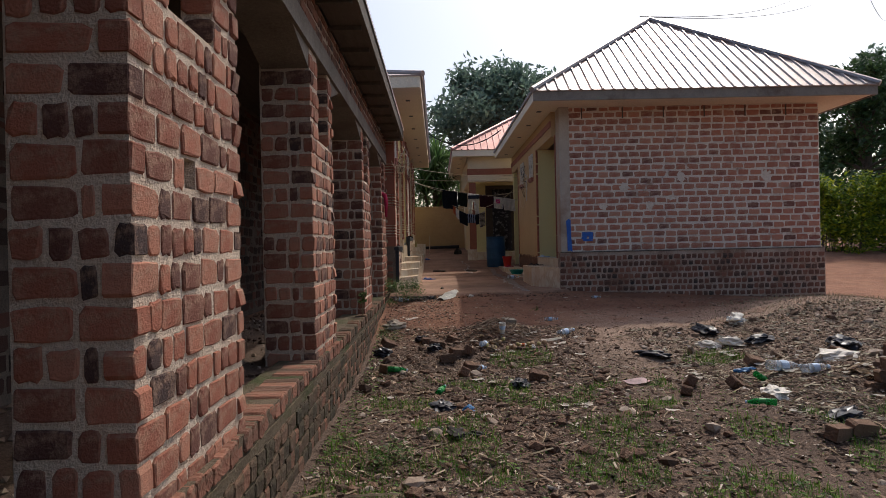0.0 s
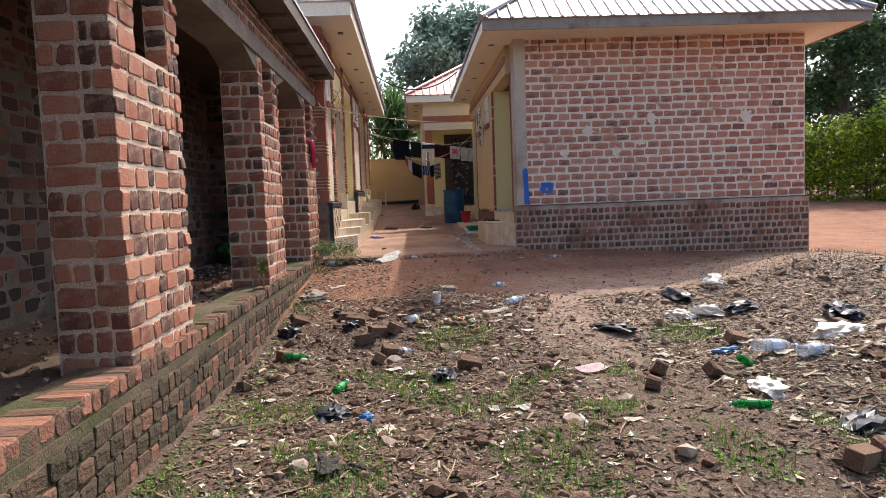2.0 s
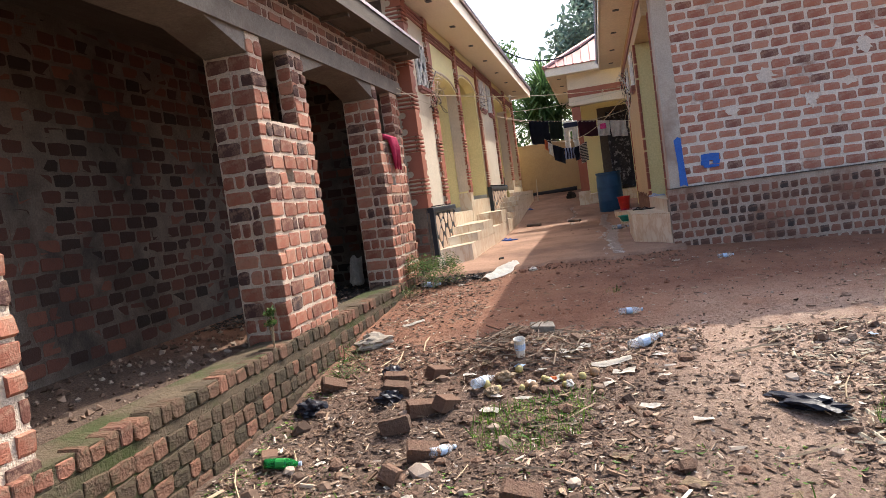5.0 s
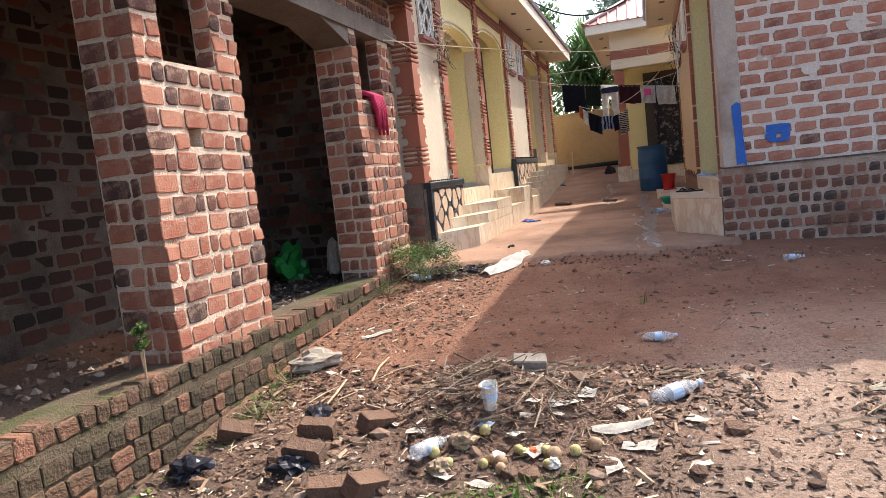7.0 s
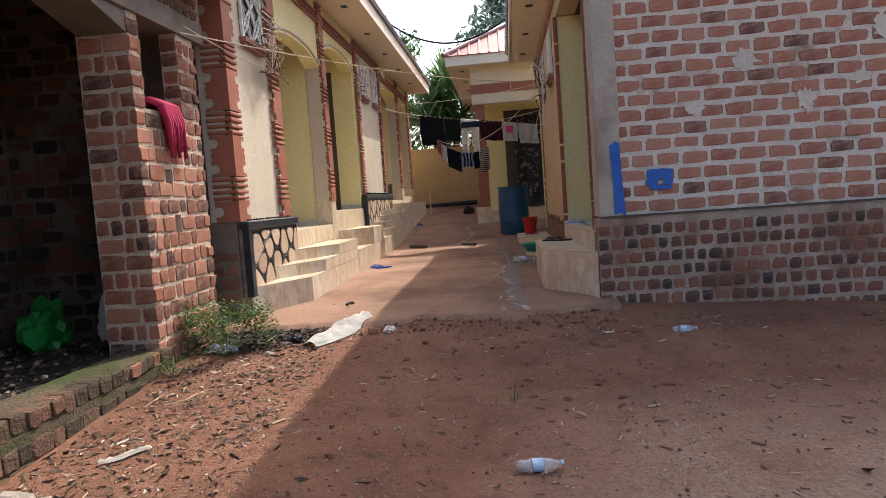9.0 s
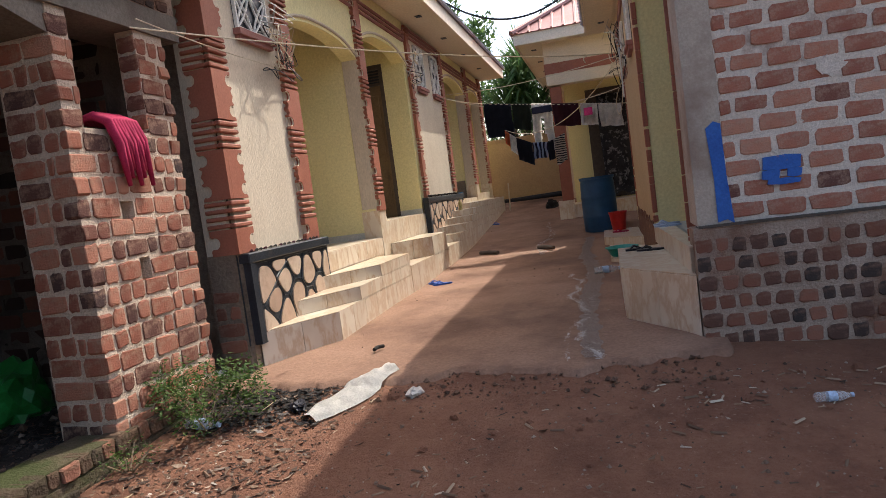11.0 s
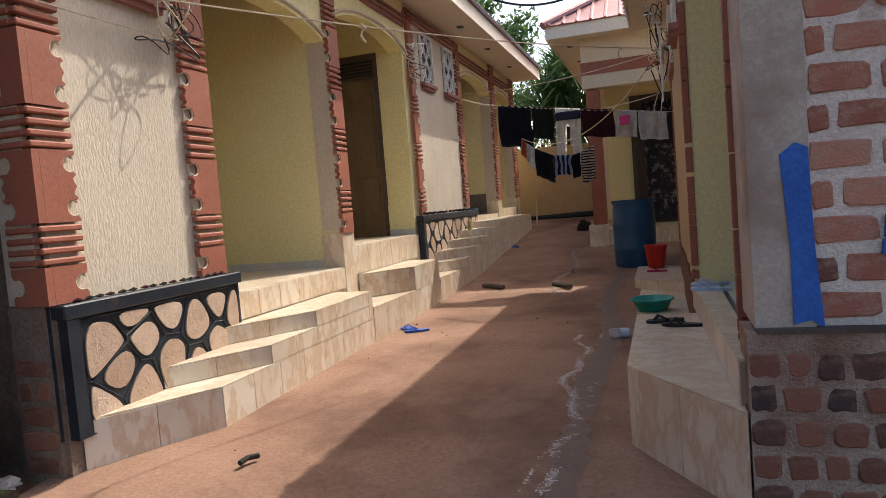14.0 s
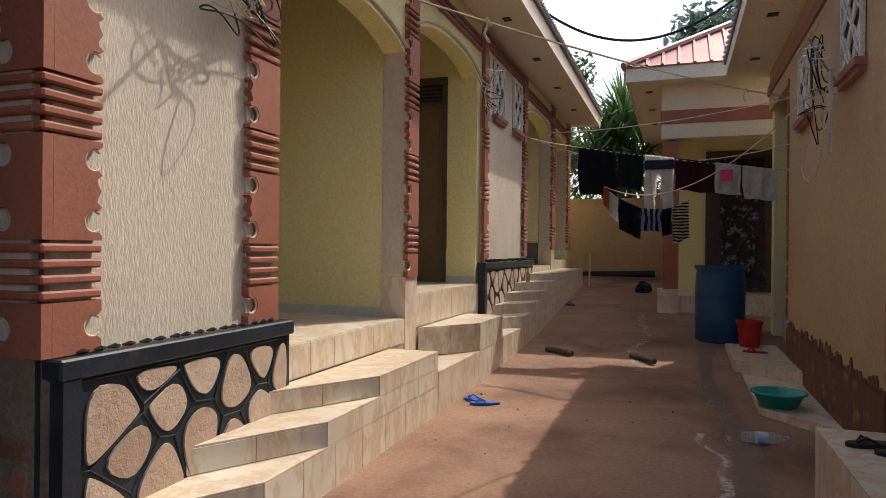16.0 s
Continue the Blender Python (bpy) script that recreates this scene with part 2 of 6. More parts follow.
grey_tile_mat = varied("grey_skirting_tile", (0.5, 0.5, 0.46), (0.6, 0.59, 0.55), 0.35, 4.0, 50.0, 0.1)


def veined_tile():
    m, nt, b = nodes_of("veined_cream_tile", 0.28)
    b.inputs["Specular IOR Level"].default_value = 0.5
    base = ramp(nt, per_piece(nt), [(0.0, (0.68, 0.59, 0.46)), (1.0, (0.76, 0.68, 0.55))])
    vein = ramp(nt, noise_at(nt, 2.6, 5.0, 0.62, (2.4, 2.4, 1.0)), [(0.45, (0, 0, 0)), (0.52, (0.6,) * 3), (0.62, (0, 0, 0))])
    dust = ramp(nt, noise_at(nt, 1.7, 6.0, 0.6), [(0.45, (0, 0, 0)), (0.75, (0.55,) * 3)])
    col = mixed(nt, vein, base, (0.5, 0.3, 0.14))
    col = mixed(nt, dust, col, (0.52, 0.4, 0.28))
    nt.links.new(col, b.inputs["Base Color"])
    return m


tile_mat = veined_tile()


def soil():
    m, nt, b = nodes_of("red_brown_soil", 0.96)
    big = ramp(nt, noise_at(nt, 0.55, 6.0, 0.6), [(0.35, (0.07, 0.042, 0.03)), (0.6, (0.135, 0.082, 0.058))])
    mid = ramp(nt, noise_at(nt, 4.0, 7.0, 0.7, offset=(3, 8, 0)), [(0.3, (0.035, 0.022, 0.017)), (0.72, (0.19, 0.12, 0.085))])
    col = mixed(nt, 0.5, big, mid)
    fine = noise_at(nt, 42.0, 5.0, 0.8)
    col = mixed(nt, 0.4, col, ramp(nt, fine, [(0.38, (0.022, 0.014, 0.01)), (0.64, (0.34, 0.24, 0.175))]))
    # trodden red earth past the rubbish, dark humus before it
    sep = nt.nodes.new("ShaderNodeSeparateXYZ")
    nt.links.new(nt.nodes.new("ShaderNodeTexCoord").outputs["Object"], sep.inputs[0])
    far = nt.nodes.new("ShaderNodeMapRange")
    far.inputs["From Min"].default_value, far.inputs["From Max"].default_value = 8.3, 10.2
    nt.links.new(sep.outputs["Y"], far.inputs[0])
    red = mixed(nt, 0.25, ramp(nt, noise_at(nt, 1.3, 7.0, 0.7), [(0.35, (0.23, 0.094, 0.053)), (0.65, (0.37, 0.17, 0.098))]), col)
    red = mixed(nt, ramp(nt, noise_at(nt, 3.6, 8.0, 0.72, offset=(2, 5, 1)), [(0.5, (0, 0, 0)), (0.7, (0.5,) * 3)]), red, (0.12, 0.05, 0.03))
    red = mixed(nt, ramp(nt, noise_at(nt, 26.0, 4.0, 0.7, offset=(9, 4, 1)), [(0.62, (0, 0, 0)), (0.72, (0.7,) * 3)]), red, (0.42, 0.27, 0.19))
    col = mixed(nt, far.outputs[0], col, red)
    # a paler, dry trodden path across the yard, with sunlight put into its colour
    path = nt.nodes.new("ShaderNodeMapRange")
    path.inputs["From Min"].default_value, path.inputs["From Max"].default_value = 1.7, 2.7
    nt.links.new(sep.outputs["X"], path.inputs[0])
    near = nt.nodes.new("ShaderNodeMapRange")
    near.inputs["From Min"].default_value, near.inputs["From Max"].default_value = 6.0, 8.6
    nt.links.new(sep.outputs["Y"], near.inputs[0])
    # the painted sunlit tone fades out near the edge of the house's shadow
    past = nt.nodes.new("ShaderNodeMapRange")
    past.inputs["From Min"].default_value, past.inputs["From Max"].default_value = 11.2, 9.8
    nt.links.new(sep.outputs["Y"], past.inputs[0])
    dry = mixed(nt, 1.0, mixed(nt, 1.0, path.outputs[0], near.outputs[0], "MULTIPLY"), past.outputs[0], "MULTIPLY")
    dry = mixed(nt, 1.0, dry, ramp(nt, noise_at(nt, 2.2, 7.0, 0.7, offset=(1, 6, 4)), [(0.3, (0.25,) * 3), (0.55, (0.85,) * 3)]), "MULTIPLY")
    col = mixed(nt, dry, col, ramp(nt, fine, [(0.35, (0.26, 0.17, 0.12)), (0.65, (0.5, 0.36, 0.27))]))
    nt.links.new(col, b.inputs["Base Color"])
    both = mixed(nt, 0.5, fine, noise_at(nt, 14.0, 6.0, 0.7))
    bumped(nt, b, both, 1.0, 0.045)
    return m


soil_mat = soil()
slab_mat = varied("dusty_concrete", (0.22, 0.118, 0.074), (0.35, 0.21, 0.142), 0.9, 1.6, 40.0, 0.5, 0.01, (0.135, 0.07, 0.045), 0.9, 0.46, 0.7)
wet_mat = varied("wet_concrete", (0.11, 0.065, 0.048), (0.2, 0.12, 0.085), 0.42, 9.0, 60.0, 0.6, 0.01, (0.34, 0.28, 0.25), 9.0, 0.6, 0.7, stretch=(1, 2.5, 1))
soap_mat = varied("dried_soap", (0.5, 0.45, 0.42), (0.68, 0.64, 0.6), 0.8, 9.0, 60.0, 0.3, 0.006)


# ---- ground ----
RISE_Y = (-30, 0, 5, 6.6, 7.6, 9.2, 10.4, 12.0, 13.3, 17.5, 20.0, 22.0, 24.4, 27.0, 60)
RISE_Z = (0.3, 0.36, 0.40, 0.38, 0.40, 0.58, 0.71, 0.83, 0.93, 1.0, 1.12, 1.32, 1.56, 1.8, 2.2)
MOUNDS = ((1.05, 9.15, 0.38, 0.22), (6.0, 9.8, 1.3, 0.33), (4.3, 6.0, 1.0, 0.18), (5.2, 7.6, 1.3, 0.2), (1.6, 7.5, 0.5, 0.06), (0.3, 8.3, 0.4, 0.05), (2.7, 5.0, 0.7, 0.1), (7.5, 8.5, 1.5, 0.25))


def ground_z(x, y, rough=True):
    z = float(np.interp(y, RISE_Y, RISE_Z))
    if y > 9:
        z -= 0.05 * max(0.0, min(x, 12) - 2.6) * min(1, (y - 9) / 4)
    for mx, my, r, h in MOUNDS:
        z += h * math.exp(-((x - mx) ** 2 + (y - my) ** 2) / (r * r))
    if rough:
        far = 1.0 if y < 9.6 else max(0.25, 1 - (y - 9.6) * 0.5)
        p = Vector((x, y, 0))
        z += far * (0.035 * noise.noise(p * 1.1) + 0.028 * noise.noise(p * 3.1) + 0.02 * noise.noise(p * 6.5)) if abs(x) < 14 and -6 < y < 30 else 0.1 * noise.noise(p * 0.2)
    return z


def make_ground():
    xs = np.unique(np.concatenate([np.linspace(-400, -20, 14), np.linspace(-20, -1, 12), np.arange(-1, 6.6, 0.075), np.linspace(6.6, 20, 40), np.linspace(20, 400, 16)]))
    ys = np.unique(np.concatenate([np.linspace(-400, -10, 14), np.linspace(-10, 1.5, 20), np.arange(1.5, 13.6, 0.075), np.linspace(13.6, 30, 40), np.linspace(30, 500, 16)]))
    verts = [(float(x), float(y), ground_z(float(x), float(y))) for y in ys for x in xs]
    n = len(xs)
    faces = [(j * n + i, j * n + i + 1, (j + 1) * n + i + 1, (j + 1) * n + i) for j in range(len(ys) - 1) for i in range(n - 1)]
    me = bpy.data.meshes.new("ground")
    me.from_pydata(verts, [], faces)
    me.materials.append(soil_mat)
    for p in me.polygons:
        p.use_smooth = True
    return tagged(new("ground", me), "bare red-brown earth yard strewn with dry litter", "ground", kind="structure")


make_ground()


def alley_z(x, y):
    return ground_z(x, y, False) + 0.035 + 0.012 * noise.noise(Vector((x, y, 5)) * 1.5)


def make_alley():
    """The concrete apron between the houses, with a broken front edge."""
    bm = bmesh.new()
    xs = np.linspace(-0.75, 2.85, 121)
    rows = []
    for j in range(70):
        row = []
        for x in xs:
            front = 12.75 + 0.22 * noise.noise(Vector((x * 1.3, 2, 0))) + 0.1 * noise.noise(Vector((x * 5, 9, 0))) + 0.07 * noise.noise(Vector((x * 13, 4, 0))) + 0.12 * max(0, x - 1.4)
            y = front + (26.3 - front) * (j / 69) ** 1.25
            row.append(bm.verts.new((x, y, alley_z(x, y) - (0.012 * abs(noise.noise(Vector((x * 9, y * 9, 2)))) if j < 4 else 0.0) if j else ground_z(x, y) - 0.06)))
        rows.append(row)
    for a, b in zip(rows, rows[1:]):
        for i in range(len(xs) - 1):
            bm.faces.new((a[i], a[i + 1], b[i + 1], b[i]))
    for f in bm.faces:
        f.smooth = True
    return setting("pavement", bm, slab_mat, "dusty concrete alley floor with a broken front edge", "pavement")


make_alley()


def streak(name, mat, pts, label):
    """A thin film on the alley floor along (x, y, half width) points."""
    bm = bmesh.new()
    prev = None
    for k, (x, y, w) in enumerate(pts):
        w *= 0.75 + 0.5 * noise.noise(Vector((x, y * 2.5, 1)))
        row = [bm.verts.new((x + s * w, y, alley_z(x + s * w, y) + 0.004)) for s in (-1, -0.3, 0.4, 1)]
        if prev:
            for i in range(3):
                bm.faces.new((prev[i], prev[i + 1], row[i + 1], row[i]))
        prev = row
    return setting(name, bm, mat, label, "stain")


def lane(x0, y0, x1, y1, w, n=40, wob=0.05):
    return [(x0 + (x1 - x0) * k / n + wob * noise.noise(Vector((k * 3.2 / n, x0, 0))), y0 + (y1 - y0) * k / n, w * (0.6 + 0.5 * math.sin(math.pi * k / n)) * (0.55 + 0.9 * abs(noise.noise(Vector((k * 0.23, y0, 3)))))) for k in range(n + 1)]


streak("drain_stain", wet_mat, lane(1.98, 12.95, 1.85, 19.8, 0.17, 140, 0.14), "dark wet runnel across the concrete")


# ---- bricks ----
def brick_meshes(name, size, mat, count=6, seed=1):
    """Hand-made bricks: a crooked outline, chipped corners and a worn front face."""
    made = []
    lx, ly, lz = (v / 2 for v in size)
    for k in range(count):
        r = random.Random(seed * 100 + k)
        cut = [r.uniform(0.006, 0.022) for _ in range(4)]
        out = [(-lx + cut[0], -lz), (0, -lz), (lx - cut[1], -lz), (lx, -lz + cut[1]), (lx, lz - cut[2]), (lx - cut[2], lz), (0, lz), (-lx + cut[3], lz), (-lx, lz - cut[3]), (-lx, -lz + cut[0])]
        out = [(x + r.uniform(-0.008, 0.008), z + r.uniform(-0.006, 0.006)) for x, z in out]
        bm = bmesh.new()
        rings = []
        for inset, y, rough in ((0.0, -ly, 0.0), (0.0, ly - 0.004, 0.002), (0.006, ly, 0.0025)):
            rings.append([bm.verts.new((x - math.copysign(inset, x) * (abs(x) > 0.02), y + r.uniform(-rough, rough), z - math.copysign(inset, z))) for x, z in out])
        n = len(out)
        for p, q in zip(rings, rings[1:]):
            for i in range(n):
                bm.faces.new((p[i], p[(i + 1) % n], q[(i + 1) % n], q[i]))
        bm.faces.new(rings[-1])
        bm.faces.new(rings[0][::-1])
        bmesh.ops.recalc_face_normals(bm, faces=bm.faces[:])
        me = bpy.data.meshes.new(name)
        bm.to_mesh(me)
        bm.free()
        me.materials.append(mat)
        made.append(me)
    return made


BRICK = (0.225, 0.1, 0.108)
HEAD = (0.105, 0.1, 0.108)
brick_kinds = {m.name: (brick_meshes("brick", BRICK, m, seed=3), brick_meshes("brick", HEAD, m, seed=5)) for m in (brick_mat, old_brick_mat, shade_soot_brick_mat, plinth_brick_mat, ledge_brick_mat, foot_brick_mat)}
COURSE = 0.134


class Lay:
    """Collects the bricks of one wall: the first go in as pieces, the rest as one joined part."""

    def __init__(self, parent, mat, limit, seed=0):
        self.parent, self.mat, self.limit, self.rnd, self.rows = parent, mat, limit, random.Random(seed), []

    def brick(self, centre, u, n, length, height=0.108, jut=0.0, depth=1.0):
        r = self.rnd
        kinds = brick_kinds[self.mat.name]
        head = length < 0.165
        size = HEAD if head else BRICK
        me = kinds[head][r.randrange(6)]
        u, n = Vector(u), Vector(n)
        w = Vector((0, 0, 1))
        turn = Matrix((u, n, w)).transposed().to_4x4()
        c = Vector(centre) + n * (jut - 0.05 + r.uniform(-0.004, 0.004)) + w * r.uniform(-0.006, 0.006)
        m = Matrix.Translation(c) @ turn @ pose(0, 0, 0, 0, r.uniform(-1.2, 1.2), r.uniform(-1.5, 1.5)) @ Matrix.Diagonal((length / size[0], depth, height / size[2], 1))
        self.rows.append((me, m))

    def face(self, p0, u, n, length, z0, z1, holes=(), bond="stretch", trim=((0, 0), (0, 0)), jut=0.002, course=COURSE, gap=0.026, missing=0.0, long_step=0.225):
        r = self.rnd
        k = 0
        z = z0
        while z + course * 0.6 < z1:
            h = min(course, z1 - z) - gap
            mid = z + h / 2 + gap / 2
            spans = [(trim[k % 2][0], length - trim[k % 2][1])]
            for a, b, c, d in holes:
                if c < mid < d:
                    spans = [s for lo, hi in spans for s in ((lo, min(hi, a)), (max(lo, b), hi)) if s[1] - s[0] > 0.03]
            for lo, hi in spans:
                x = lo
                long = bond == "stretch" or (bond == "english" and (k // 1) % 3 != 1) or (bond == "mixed" and r.random() < 0.6)
                if bond == "stretch" and k % 2 and x == trim[k % 2][0]:
                    step = 0.105
                elif bond == "mixed":
                    step = long_step if r.random() < 0.55 else 0.115
                else:
                    step = long_step if long else 0.112
                while x < hi - 0.025:
                    w = min(step * r.uniform(0.88, 1.1), hi - x)
                    if hi - (x + w) < 0.06:
                        w = hi - x
                    if w > 0.03 and not (missing and r.random() < missing):
                        c = Vector(p0) + Vector(u) * (x + w / 2)
                        self.brick((c.x, c.y, mid), u, n, max(0.03, w - (0.0 if w < 0.05 else gap * r.uniform(0.6, 1.0)) ), h * r.uniform(0.9, 1.06), jut)
                    x += w
                    step = long_step if (bond == "stretch" or (long and bond == "english") or (bond == "mixed" and r.random() < 0.55)) else 0.112
            z += course
            k += 1

    def done(self, near=None):
        rows = self.rows
        if near:
            rows = sorted(rows, key=lambda row: (row[1].translation - Vector(near)).length)
        for me, m in rows[: self.limit]:
            ob = new("brick", me)
            ob.parent = self.parent
            ob.matrix_basis = m
        rest = rows[self.limit:]
        if rest:
            verts, faces, at = [], [], 0
            for me, m in rest:
                verts += [m @ v.co for v in me.vertices]
                faces += [[at + i for i in p.vertices] for p in me.polygons]
                at += len(me.vertices)
            me = bpy.data.meshes.new("brickwork")
            me.from_pydata(verts, [], faces)
            me.materials.append(self.mat)
            ob = tagged(new("brickwork", me), kind="stuff")
            ob.parent = self.parent


WALLS = []


# ---- the unfinished brick house ----
AX, AD = -0.76, 0.41
FLOOR_A = 0.99
PIERS = ((1.91, 3.12), (5.12, 6.2), (8.77, 9.8), (11.83, 12.88))
SLOTS = ((0.36, 0.86), (0.35, 0.88), (0.24, 0.75), (0.16, 0.74))
POCKETS = (((0.48, 0.6, 2.13, 2.25),), ((0.7, 0.82, 2.2, 2.31),), ((0.37, 0.5, 2.28, 2.42), (0.87, 0.93, 2.25, 2.35)), ((0.35, 0.47, 2.22, 2.35), (0.44, 0.54, 1.83, 1.98)))
SILL, BEAM, EAVE_A = 2.81, 3.5, 4.0


def unfinished_house():
    house = thing("unfinished_house", "unfinished red brick house with open veranda and no plaster", "house", (-2, 6, 0.4))
    part("veranda_floor", boxes((-2.75, AX - 0.12, -4.0, 13.0, 0.5, FLOOR_A - 0.06)), soil_mat, house, "bare earth veranda floor")
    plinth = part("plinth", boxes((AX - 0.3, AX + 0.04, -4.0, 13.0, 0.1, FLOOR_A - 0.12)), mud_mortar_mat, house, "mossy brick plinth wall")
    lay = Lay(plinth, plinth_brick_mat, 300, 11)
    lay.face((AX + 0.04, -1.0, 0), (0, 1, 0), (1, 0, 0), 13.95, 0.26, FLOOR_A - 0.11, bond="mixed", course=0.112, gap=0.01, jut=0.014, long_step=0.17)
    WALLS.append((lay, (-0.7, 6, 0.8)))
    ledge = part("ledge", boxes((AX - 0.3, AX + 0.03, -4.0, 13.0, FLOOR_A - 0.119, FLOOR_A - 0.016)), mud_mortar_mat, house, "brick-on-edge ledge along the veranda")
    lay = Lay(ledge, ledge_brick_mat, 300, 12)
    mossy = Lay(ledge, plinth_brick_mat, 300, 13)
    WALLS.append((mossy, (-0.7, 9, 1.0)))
    y = -1.0
    r = random.Random(4)
    while y < 12.9:
        w = r.uniform(0.085, 0.135)
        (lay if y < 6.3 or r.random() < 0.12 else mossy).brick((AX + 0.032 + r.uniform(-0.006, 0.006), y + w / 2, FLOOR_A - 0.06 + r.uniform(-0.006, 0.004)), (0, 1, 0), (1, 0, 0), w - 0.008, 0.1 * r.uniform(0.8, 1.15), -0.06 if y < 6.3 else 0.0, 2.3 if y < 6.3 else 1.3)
        y += w
    WALLS.append((lay, (-0.7, 6, 0.8)))
    for i, (a, b) in enumerate(PIERS):
        hole = (*SLOTS[i], SILL, BEAM)
        mid = a + hole[0]
        thin = 0.15
        pockets = list(POCKETS[i])
        rows = [(AX - AD, AX - 0.006, a + 0.006, mid - 0.006, FLOOR_A - 0.1, BEAM), (AX - thin, AX - 0.1, mid - 0.006, b - 0.006, FLOOR_A - 0.1, SILL - 0.01), (AX - thin, AX - 0.006, a + hole[1] + 0.006, b - 0.006, SILL - 0.01, BEAM)]
        levels = sorted({FLOOR_A - 0.1, SILL - 0.01} | {z for p in pockets for z in p[2:]})
        for lo, hi in zip(levels, levels[1:]):
            cuts = [mid - 0.006]
            for p in sorted(pockets):
                if p[2] < (lo + hi) / 2 < p[3]:
                    cuts += [a + p[0], a + p[1]]
            cuts.append(b - 0.006)
            rows += [(AX - 0.1, AX - 0.006, cuts[j], cuts[j + 1], lo, hi) for j in range(0, len(cuts), 2)]
        pier = part("pier", boxes(rows[0]), mortar_mat, house, "rough red brick pier with a slot opening")
        for row in rows[1:]:
            part("masonry", boxes(row), mortar_mat, house)
        lay = Lay(pier, brick_mat, 300, 20 + i)
        holes = [hole] + pockets
        z0 = FLOOR_A - 0.08
        t1 = ((-0.018, -0.018), (0.112, 0.112))
        lay.face((AX, a, 0), (0, 1, 0), (1, 0, 0), b - a, z0, BEAM, holes, "mixed", t1)
        lay.face((AX - AD, a, 0), (1, 0, 0), (0, -1, 0), AD, z0, BEAM, (), "english", ((0, 0.112), (0, -0.018)))
        lay.face((AX, b, 0), (-1, 0, 0), (0, 1, 0), thin, z0, BEAM, (), "english", ((0.112, 0), (-0.018, 0)))
        lay.face((AX - thin, a + hole[1], 0), (1, 0, 0), (0, -1, 0), thin + 0.008, SILL, BEAM, (), "english", jut=0.003)
        WALLS.append((lay, (AX, (a + b) / 2, 2.0)))
    # inner walls, with the veranda's shade put into their brick and mortar colours
    back = part("back_wall", boxes((-2.72, -2.5, -4, 13.0, 0.6, 4.6)), shade_soot_mortar_mat, house, "bare brick inner wall in shade")
    lay = Lay(back, shade_soot_brick_mat, 300, 31)
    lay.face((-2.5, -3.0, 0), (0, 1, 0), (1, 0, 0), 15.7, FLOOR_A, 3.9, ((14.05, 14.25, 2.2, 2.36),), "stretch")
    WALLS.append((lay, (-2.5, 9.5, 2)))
    end = part("end_wall", boxes((-2.5, AX - AD, 12.72, 12.94, 0.6, 4.3)), shade_soot_mortar_mat, house, "bare brick inner wall in shade")
    lay = Lay(end, shade_soot_brick_mat, 200, 32)
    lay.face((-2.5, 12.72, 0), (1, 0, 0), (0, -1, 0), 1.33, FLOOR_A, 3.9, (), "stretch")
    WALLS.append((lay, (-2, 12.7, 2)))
    part("south_wall", boxes((-2.5, AX - AD, -4, -3.8, 0.6, 4.3)), shade_soot_mortar_mat, house)
    band = part("brick_band", boxes((AX - AD - 0.01, AX + 0.004, -4, 13.06, BEAM + 0.18, EAVE_A - 0.02)), foot_mortar_mat, house, "rough brick courses above the beam")
    lay = Lay(band, foot_brick_mat, 200, 61)
    lay.face((AX + 0.01, -1.0, 0), (0, 1, 0), (1, 0, 0), 14.0, BEAM + 0.18, EAVE_A - 0.03, (), "mixed", jut=0.001, course=0.105, gap=0.03)
    WALLS.append((lay, (AX, 10, 3.8)))
    bm = boxes((AX - AD - 0.02, AX + 0.02, -4, 13.06, BEAM, BEAM + 0.18))
    rumple(bm, 0.006, 3.0)
    part("lintel_beam", bm, concrete_mat, house, "rough cast concrete ring beam")
    for a, b in zip(PIERS, PIERS[1:]):
        for y, s in ((a[1], 1), (b[0], -1)):
            bm = prism(bmesh.new(), [(y, BEAM + 0.01), (y + s * 0.62, BEAM + 0.01), (y, BEAM - 0.17)], AX - AD + 0.02, AX - 0.01, "x")
            part("haunch", bm, concrete_mat, house, "rough concrete haunch under the beam")
    # roof with timber fascia and sheet iron
    sl = 0.27
    bm = prism(bmesh.new(), [(-0.38, EAVE_A + 0.16), (-0.38, EAVE_A + 0.2), (-5.2, EAVE_A + 0.2 + 4.82 * sl), (-5.2, EAVE_A + 0.16 + 4.82 * sl)], -4.2, 13.12, "y")
    part("roof", bm, sheet_mat, house, "rusty sheet iron roof")
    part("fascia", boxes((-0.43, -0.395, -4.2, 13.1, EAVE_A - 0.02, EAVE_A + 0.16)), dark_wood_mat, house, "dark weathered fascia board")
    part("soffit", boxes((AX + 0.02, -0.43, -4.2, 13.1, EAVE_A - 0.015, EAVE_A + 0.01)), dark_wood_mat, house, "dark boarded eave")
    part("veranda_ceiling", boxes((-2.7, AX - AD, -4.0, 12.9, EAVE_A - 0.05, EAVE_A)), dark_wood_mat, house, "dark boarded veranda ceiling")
    for k in range(24):
        y = -4 + k * 0.72
        part("rafter", boxes((AX, -0.44, y, y + 0.05, EAVE_A - 0.06, EAVE_A - 0.018)), dark_wood_mat, house)
    return house


def roof_metal(name, dark, light, rust):
    m = varied(name, dark, light, 0.42, 1.2, 25.0, 0.15, 0.005, rust, 1.4, 0.52, 0.75, metal=0.55)
    return m


sheet_mat = roof_metal("galvanised_sheet", (0.3, 0.26, 0.25), (0.44, 0.39, 0.38), (0.3, 0.17, 0.14))
